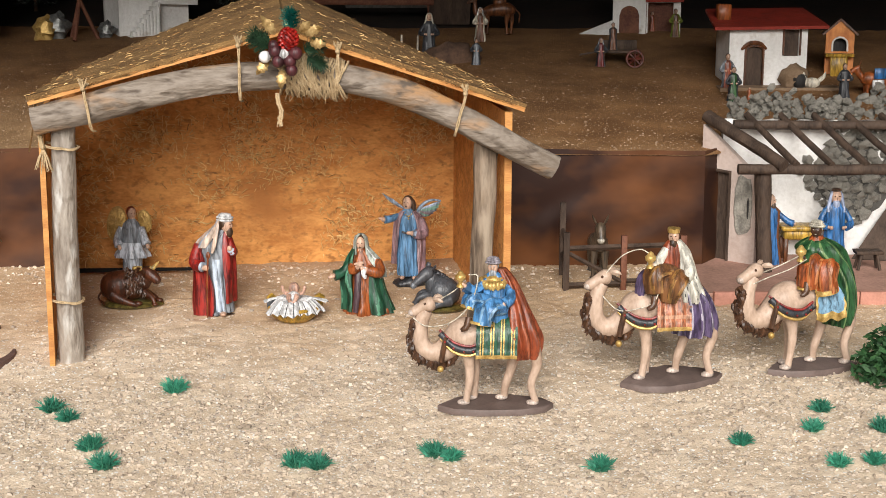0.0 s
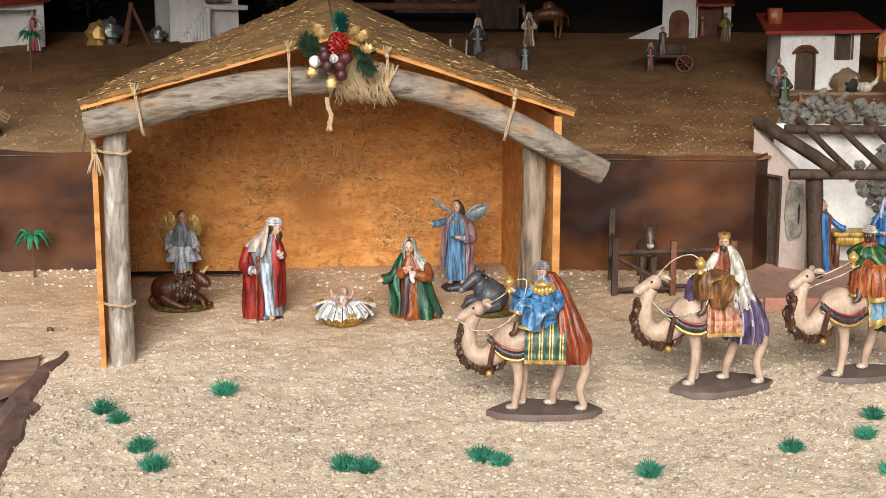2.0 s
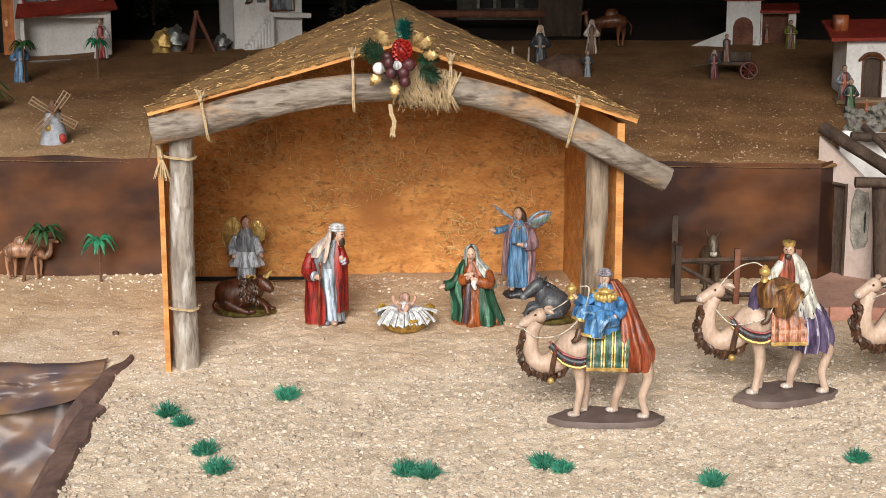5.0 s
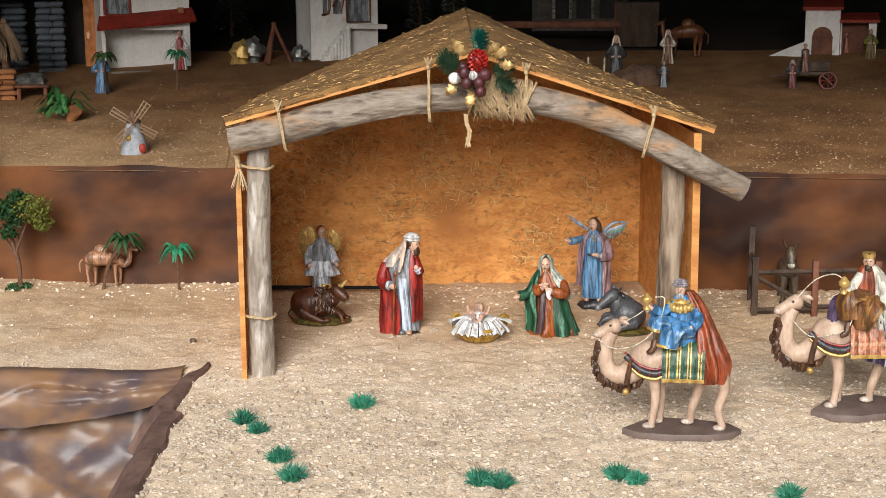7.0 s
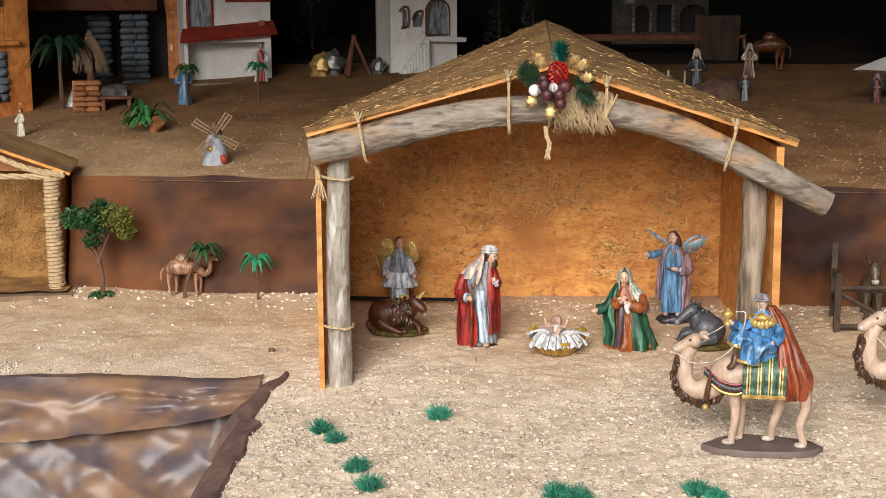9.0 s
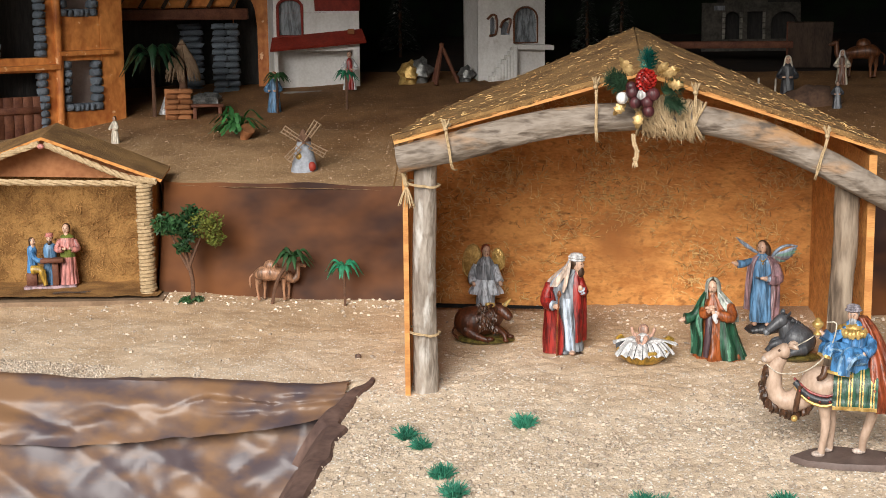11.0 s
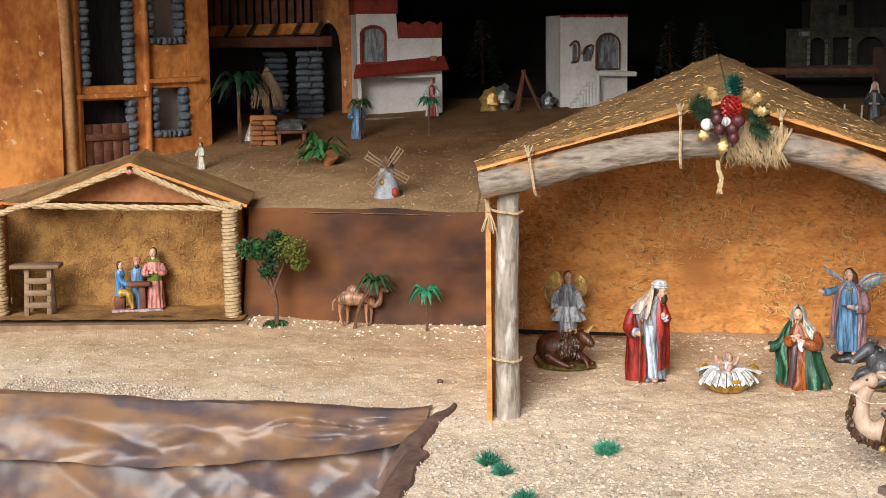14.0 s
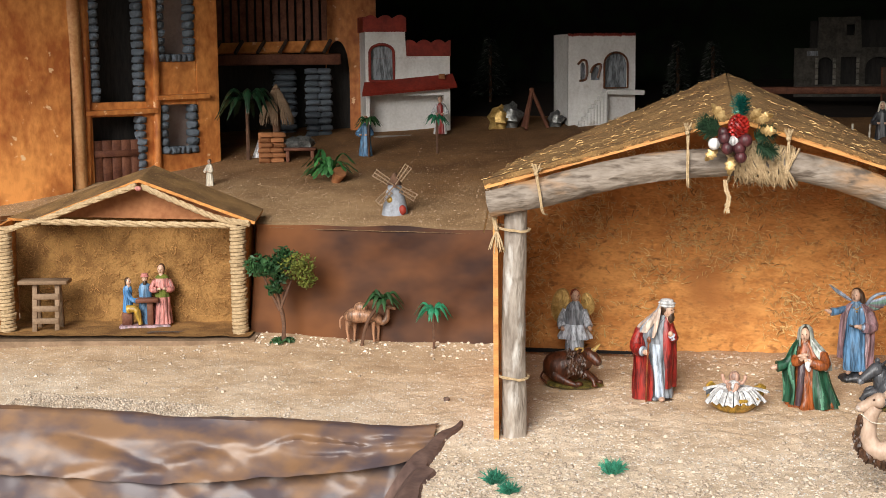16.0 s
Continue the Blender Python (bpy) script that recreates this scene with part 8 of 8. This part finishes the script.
beast(k, [([(-0.010, -0.01, 0.06), (-0.011, -0.012, 0.03), (-0.011, -0.012, 0.002)], (0.009, 0.005)), ([(0.012, -0.01, 0.06), (0.012, -0.012, 0.03), (0.012, -0.012, 0.002)], (0.009, 0.005)), ([(-0.011, 0.05, 0.06), (-0.011, 0.052, 0.03), (-0.011, 0.05, 0.004)], (0.010, 0.005)), ([(0.012, 0.05, 0.06), (0.012, 0.052, 0.03), (0.012, 0.05, 0.004)], (0.010, 0.005))],
      ([(0, -0.018, 0.07), (0, 0.02, 0.072), (0, 0.06, 0.07)], [0.010, 0.016, 0.019, 0.020, 0.021, 0.021, 0.021, 0.020, 0.019, 0.016, 0.008]),
      ([(0, -0.006, 0.075), (0, -0.020, 0.094), (0, -0.028, 0.108)], [0.016, 0.015, 0.014, 0.0135, 0.013, 0.0125, 0.012, 0.011, 0.008]),
      ([(0, -0.022, 0.118), (0, -0.034, 0.104), (0, -0.046, 0.086)], [0.008, 0.0115, 0.0115, 0.010, 0.0085, 0.008, 0.005]),
      [([(-0.007, -0.022, 0.118), (-0.013, -0.022, 0.128), (-0.017, -0.022, 0.138)], [0.003, 0.005, 0.0055, 0.004, 0.001]), ([(0.007, -0.022, 0.118), (0.013, -0.022, 0.128), (0.017, -0.022, 0.138)], [0.003, 0.005, 0.0055, 0.004, 0.001])])
k.ball((0, -0.044, 0.088), (0.008, 0.007, 0.007), 1, 8, 6)
put(k, "donkey_statue", (0.319, 2.86, 0.022), [paint("donkey_brown", (0.12, 0.085, 0.055)), CREAM], "small brown donkey figurine standing in the pen")

# ---------------------------------------------------------------- small figures and clutter on the terrace
SMALL = "small terrace figurines"


def little(at, h, a, b, label, turn=0.0, veil=None, arms=True, skin=SKIN):
    k = Kit()
    robe(k, O, h, STAND, 7, 0.09, open_front(0.8, 0, 1), n=48)
    head(k, O, h, (0, -0.01, 0.91), cover=4 if veil else None, size=1.15)
    if arms:
        arm(k, O, h, [(-0.12, 0, 0.72), (-0.2, -0.06, 0.56), (-0.06, -0.15, 0.54)], 1)
        arm(k, O, h, [(0.12, 0, 0.72), (0.2, -0.06, 0.56), (0.06, -0.15, 0.54)], 1)
    return put(k, "village_figurine", at, [a, b, skin, HAIR, veil or HAIR], label, "statue", SMALL, turn)


def on(x, y, up=-0.002):
    return (x, y, terrace_z(x, y) + up)


little(on(-0.048, 3.97), 0.125, CHARCOAL, CHARCOAL, "small dark-robed figurine with pale veil", veil=CREAM)
little(on(0.100, 4.225), 0.10, BROWN, CREAM, "small figurine in brown with white veil", veil=WHITE)
little(on(0.082, 3.872), 0.072, GREY, CHARCOAL, "small child figurine in grey-blue")
little(on(0.42, 3.86), 0.078, DEEPRED, CHARCOAL, "small figurine in dark red beside the cart", veil=GREY)
little(on(0.712, 3.585), 0.092, RUST, GREY, "small figurine in rust beside the house")
little(on(0.705, 3.47), 0.085, DEEPGREEN, CHARCOAL, "small figurine in dark green with a basket")
little(on(0.745, 3.47), 0.035, ORANGE, ORANGE, "tiny orange figurine on the sand", arms=False)
little(on(0.69, 4.30), 0.085, BROWN, MOSS, "small figurine in brown by the chapel")
little(on(0.63, 4.37), 0.06, RUST, BROWN, "small seated figurine by the chapel", arms=False)
little((-1.335, 4.075, 0.432), 0.115, RED, WHITE, "small figurine in red skirt carrying a jug", turn=15)
little(on(-1.462, 3.77), 0.115, SKYBLUE, SKYBLUE, "small figurine in pale blue behind a palm", veil=ORANGE)
little(on(-1.752, 3.362), 0.072, CREAM, CREAM, "small pale figurine on the terrace edge", turn=-20)
little(on(0.985, 3.50), 0.085, CHARCOAL, CHARCOAL, "small dark figurine beside the pack animal")
# rock beside the dark figurine
k = Kit()
k.ball((0, 0, 0.02), (0.075, 0.04, 0.042), 0, 18, 10, wob=0.35)
put(k, "rock", on(0.015, 3.92, -0.01), [material("brown_rock", (0.14, 0.08, 0.05), (0.06, 0.035, 0.025), rough=0.9, scale=25, fine=150)], "brown rock on the terrace", "rock")
# cart
cart = empty("ox_cart", on(0.47, 3.88), "small dark toy cart with red wheels and driver", "cart", "", -6)
k = Kit()
k.box((0, 0, 0.036), (0.105, 0.045, 0.008), 0)
k.done("bed", DARKWOOD, cart)
k = Kit()
k.box((0.0, 0.02, 0.044), (0.10, 0.006, 0.026), 0)
k.done("side", DARKWOOD, cart)
for y in (-0.028, 0.028):
    k = Kit()
    k.tube([(0.045 + 0.022 * math.cos(a), y, 0.022 + 0.022 * math.sin(a)) for a in [2 * math.pi * j / 18 for j in range(19)]], 0.003, 0, 6)
    for j in range(4):
        a = math.pi * j / 4
        k.tube([(0.045 - 0.02 * math.cos(a), y, 0.022 - 0.02 * math.sin(a)), (0.045 + 0.02 * math.cos(a), y, 0.022 + 0.02 * math.sin(a))], 0.002, 0, 5)
    k.done("wheel", paint("dark_red_wheel", (0.14, 0.03, 0.018)), cart)
k = Kit()
k.tube([(-0.05, 0, 0.040), (-0.105, 0, 0.030)], 0.003, 0, 6)
k.done("shaft", DARKWOOD, cart)
little((0.455, 3.885, 0.436), 0.075, BROWN, CHARCOAL, "small figurine riding the cart", arms=False)
# tripod of sticks and foil pile
tripod = empty("stick_tripod", on(-1.085, 4.22), "tripod of three wooden sticks over a fire place", "tripod")
for a in (0.4, 2.4, 4.6):
    k = Kit()
    k.tube([(0.052 * math.cos(a), 0.052 * math.sin(a), 0), (-0.004 * math.cos(a), -0.004 * math.sin(a), 0.125)], 0.006, 0, 7, wob=0.15)
    k.done("stick", REDWOOD, tripod)
for x, y, s, m, lb in ((-1.185, 4.21, 0.042, GOLD, "small crumpled heap of gold foil"), (-1.155, 4.23, 0.045, TINSEL, "small heap of silver foil"), (-1.02, 4.27, 0.03, TINSEL, "small dark crumpled foil heap")):
    k = Kit()
    k.ball((0, 0, s * 0.8), (s * 0.8, s * 0.6, s), 0, 14, 9, wob=0.7)
    put(k, "crumpled_foil", on(x, y, -0.006), [m], lb, "heap")
# frosted model trees at the back
FIRDARK = paint("fir_dark", (0.018, 0.03, 0.018), 0.8)
for x, y, h, w in ((-1.36, 4.72, 0.22, 0.075), (-0.60, 4.75, 0.20, 0.06), (-0.72, 4.78, 0.19, 0.05)):
    ft = empty("frosted_tree", on(x, y), "dark model fir tree dusted with white", "tree", "frosted trees")
    k = Kit()
    k.tube([(0, 0, -0.01), (0, 0, h * 0.9)], 0.006, 0, 6)
    k.done("trunk", BARK, ft)
    kk = [Kit(), Kit()]
    rnd = random.Random(int(h * 1000))
    for _ in range(700):
        t = rnd.random()
        a, r = rnd.random() * 6.28, w * (1 - t * 0.85) * rnd.random() ** 0.5
        p = Vector((r * math.cos(a), r * math.sin(a), h * (0.08 + 0.92 * t)))
        q = kk[1 if rnd.random() < 0.16 else 0]
        q.tube([p, p + Vector((math.cos(a), math.sin(a), -0.4)) * 0.012], [0.0022, 0.0006], 0, 3)
    tagged(kk[0].done("needles", FIRDARK, ft), kind="stuff")
    tagged(kk[1].done("frost", TINSEL, ft), kind="stuff")
# far stone house and bench
far = empty("stone_house", on(-0.34, 4.80), "dark grey toy stone house at the back", "house", TOY, 5)
k = Kit()
wall(k, 0.32, lambda x: 0.16 if x < 0.075 or x > 0.21 else 0.26, 0.06, [(0.075, 0.125, 0.04, 0.13, 0.025), (0.148, 0.200, 0.04, 0.13, 0), (0.225, 0.31, 0.04, 0.13, 0.04), (0.165, 0.19, 0.20, 0.235, 0)], wob=0.006)
k.done("wall", material("dark_stone_wall", (0.11, 0.10, 0.085), (0.05, 0.045, 0.04), rough=0.9, scale=30, fine=120), far, smooth=False)
# board in near-black paint for the unlit inside
panel_part(far, "back", 0.05, 0.32, 0.0, 0.25, 0.05, 0.01, INNER_SHADE)
for x in (0.072, 0.128, 0.202):
    k = Kit()
    for j in range(5):
        k.box((x, -0.004, 0.04 + 0.018 * j), (0.010, 0.012, 0.016), 0)
    k.done("pier", STONE, far)
panel_part(far, "sign", 0.04, 0.075, 0.135, 0.15, -0.006, 0.004, GREY)
bench2 = empty("rack", on(-0.30, 4.50), "long dark brown wooden rack at the back", "rack")
k = Kit()
k.box((0.06, 0, 0.06), (0.40, 0.05, 0.022), 0)
k.done("top", REDWOOD, bench2)
for x in (-0.13, 0.25):
    k = Kit()
    k.box((x, 0, 0), (0.022, 0.03, 0.14 if x > 0 else 0.062), 0)
    k.done("leg", REDWOOD, bench2)
k = Kit()
k.box((0.31, 0.01, 0), (0.13, 0.05, 0.14), 0, jit=0.004)
k.done("crate", DARKWOOD, bench2)
for x in (-0.128, -0.082, -0.06, -0.055):
    k = Kit()
    k.tube([(0, 0, -0.005), (0.002, 0, 0.055)], 0.003, 0, 6)
    put(k, "stake", on(x, 4.02), [CREAM], "thin pale stake in the sand", "stake", "stakes")
# animals and basket by the red-roofed house
k = Kit()
beast(k, [([(-0.02, -0.008, 0.035), (-0.02, -0.008, 0.0)], (0.007, 0.004)), ([(0.022, -0.008, 0.035), (0.022, -0.008, 0.0)], (0.007, 0.004)), ([(-0.02, 0.008, 0.035), (-0.02, 0.008, 0.0)], (0.007, 0.004)), ([(0.022, 0.008, 0.035), (0.022, 0.008, 0.0)], (0.007, 0.004))],
      ([(-0.035, 0, 0.048), (0, 0, 0.05), (0.035, 0, 0.048)], [0.008, 0.014, 0.017, 0.018, 0.018, 0.018, 0.018, 0.018, 0.017, 0.014, 0.008]), ([(-0.03, 0, 0.05), (-0.042, 0, 0.065), (-0.046, 0, 0.075)], 0.009), ([(-0.04, 0, 0.078), (-0.05, 0, 0.073), (-0.06, 0, 0.066)], 0.006), [([(-0.04, 0, 0.082), (-0.037, 0, 0.09), (-0.036, 0, 0.094)], 0.002)])
k.box((0.006, -0.02, 0.05), (0.028, 0.006, 0.026), 1)
k.box((0.002, -0.022, 0.024), (0.028, 0.006, 0.024), 2)
put(k, "pack_animal_statue", on(1.06, 3.50), [ORANGE, BLUE, WHITE], "orange pack animal figurine with blue and white load", "statue", SMALL)
k = Kit()
k.ball((0, 0, 0.02), (0.022, 0.012, 0.014), 0, 10, 7)
k.tube(bend([(-0.016, 0, 0.026), (-0.022, 0, 0.04), (-0.024, 0, 0.046)], 5), [0.007, 0.006, 0.005, 0.005, 0.004], 0, 7)
k.tube(bend([(0.018, 0, 0.026), (0.03, 0, 0.036), (0.034, 0, 0.048)], 5), [0.006, 0.006, 0.005, 0.004, 0.001], 0, 7)
k.tube([(0, 0, 0.01), (0, 0, -0.002)], 0.003, 1, 5)
put(k, "rooster_statue", on(0.925, 3.58), [CREAM, ORANGE], "small pale rooster figurine", "statue", SMALL)
k = Kit()
k.ball((0, 0, 0.03), (0.036, 0.026, 0.034), 0, 16, 9, wob=0.4)
# nest's entrance: its inner shade painted near-black
k.ball((0.01, -0.018, 0.024), (0.02, 0.012, 0.022), 1, 12, 7)
put(k, "straw_nest", on(0.885, 3.60, -0.004), [LADDERWOOD, INNER_SHADE], "small straw nest hut by the house wall", "nest")
# twig on the small stable's floor
k = Kit()
k.tube(bend([(0, 0, 0), (0.025, -0.004, 0.003), (0.055, 0.002, 0.001), (0.085, -0.003, 0.004)], 12), [0.002, 0.0024, 0.0022, 0.0022, 0.002, 0.002, 0.0018, 0.0018, 0.0016, 0.0014, 0.001, 0.0008], 0, 6)
k.tube(bend([(0.05, 0.0, 0.001), (0.062, -0.008, 0.003), (0.075, -0.012, 0.002)], 6), 0.0011, 0, 5)
put(k, "twig", (-1.635, 2.805, 0.036), [DARKWOOD], "thin dark twig on the straw floor", "twig", turn=18)
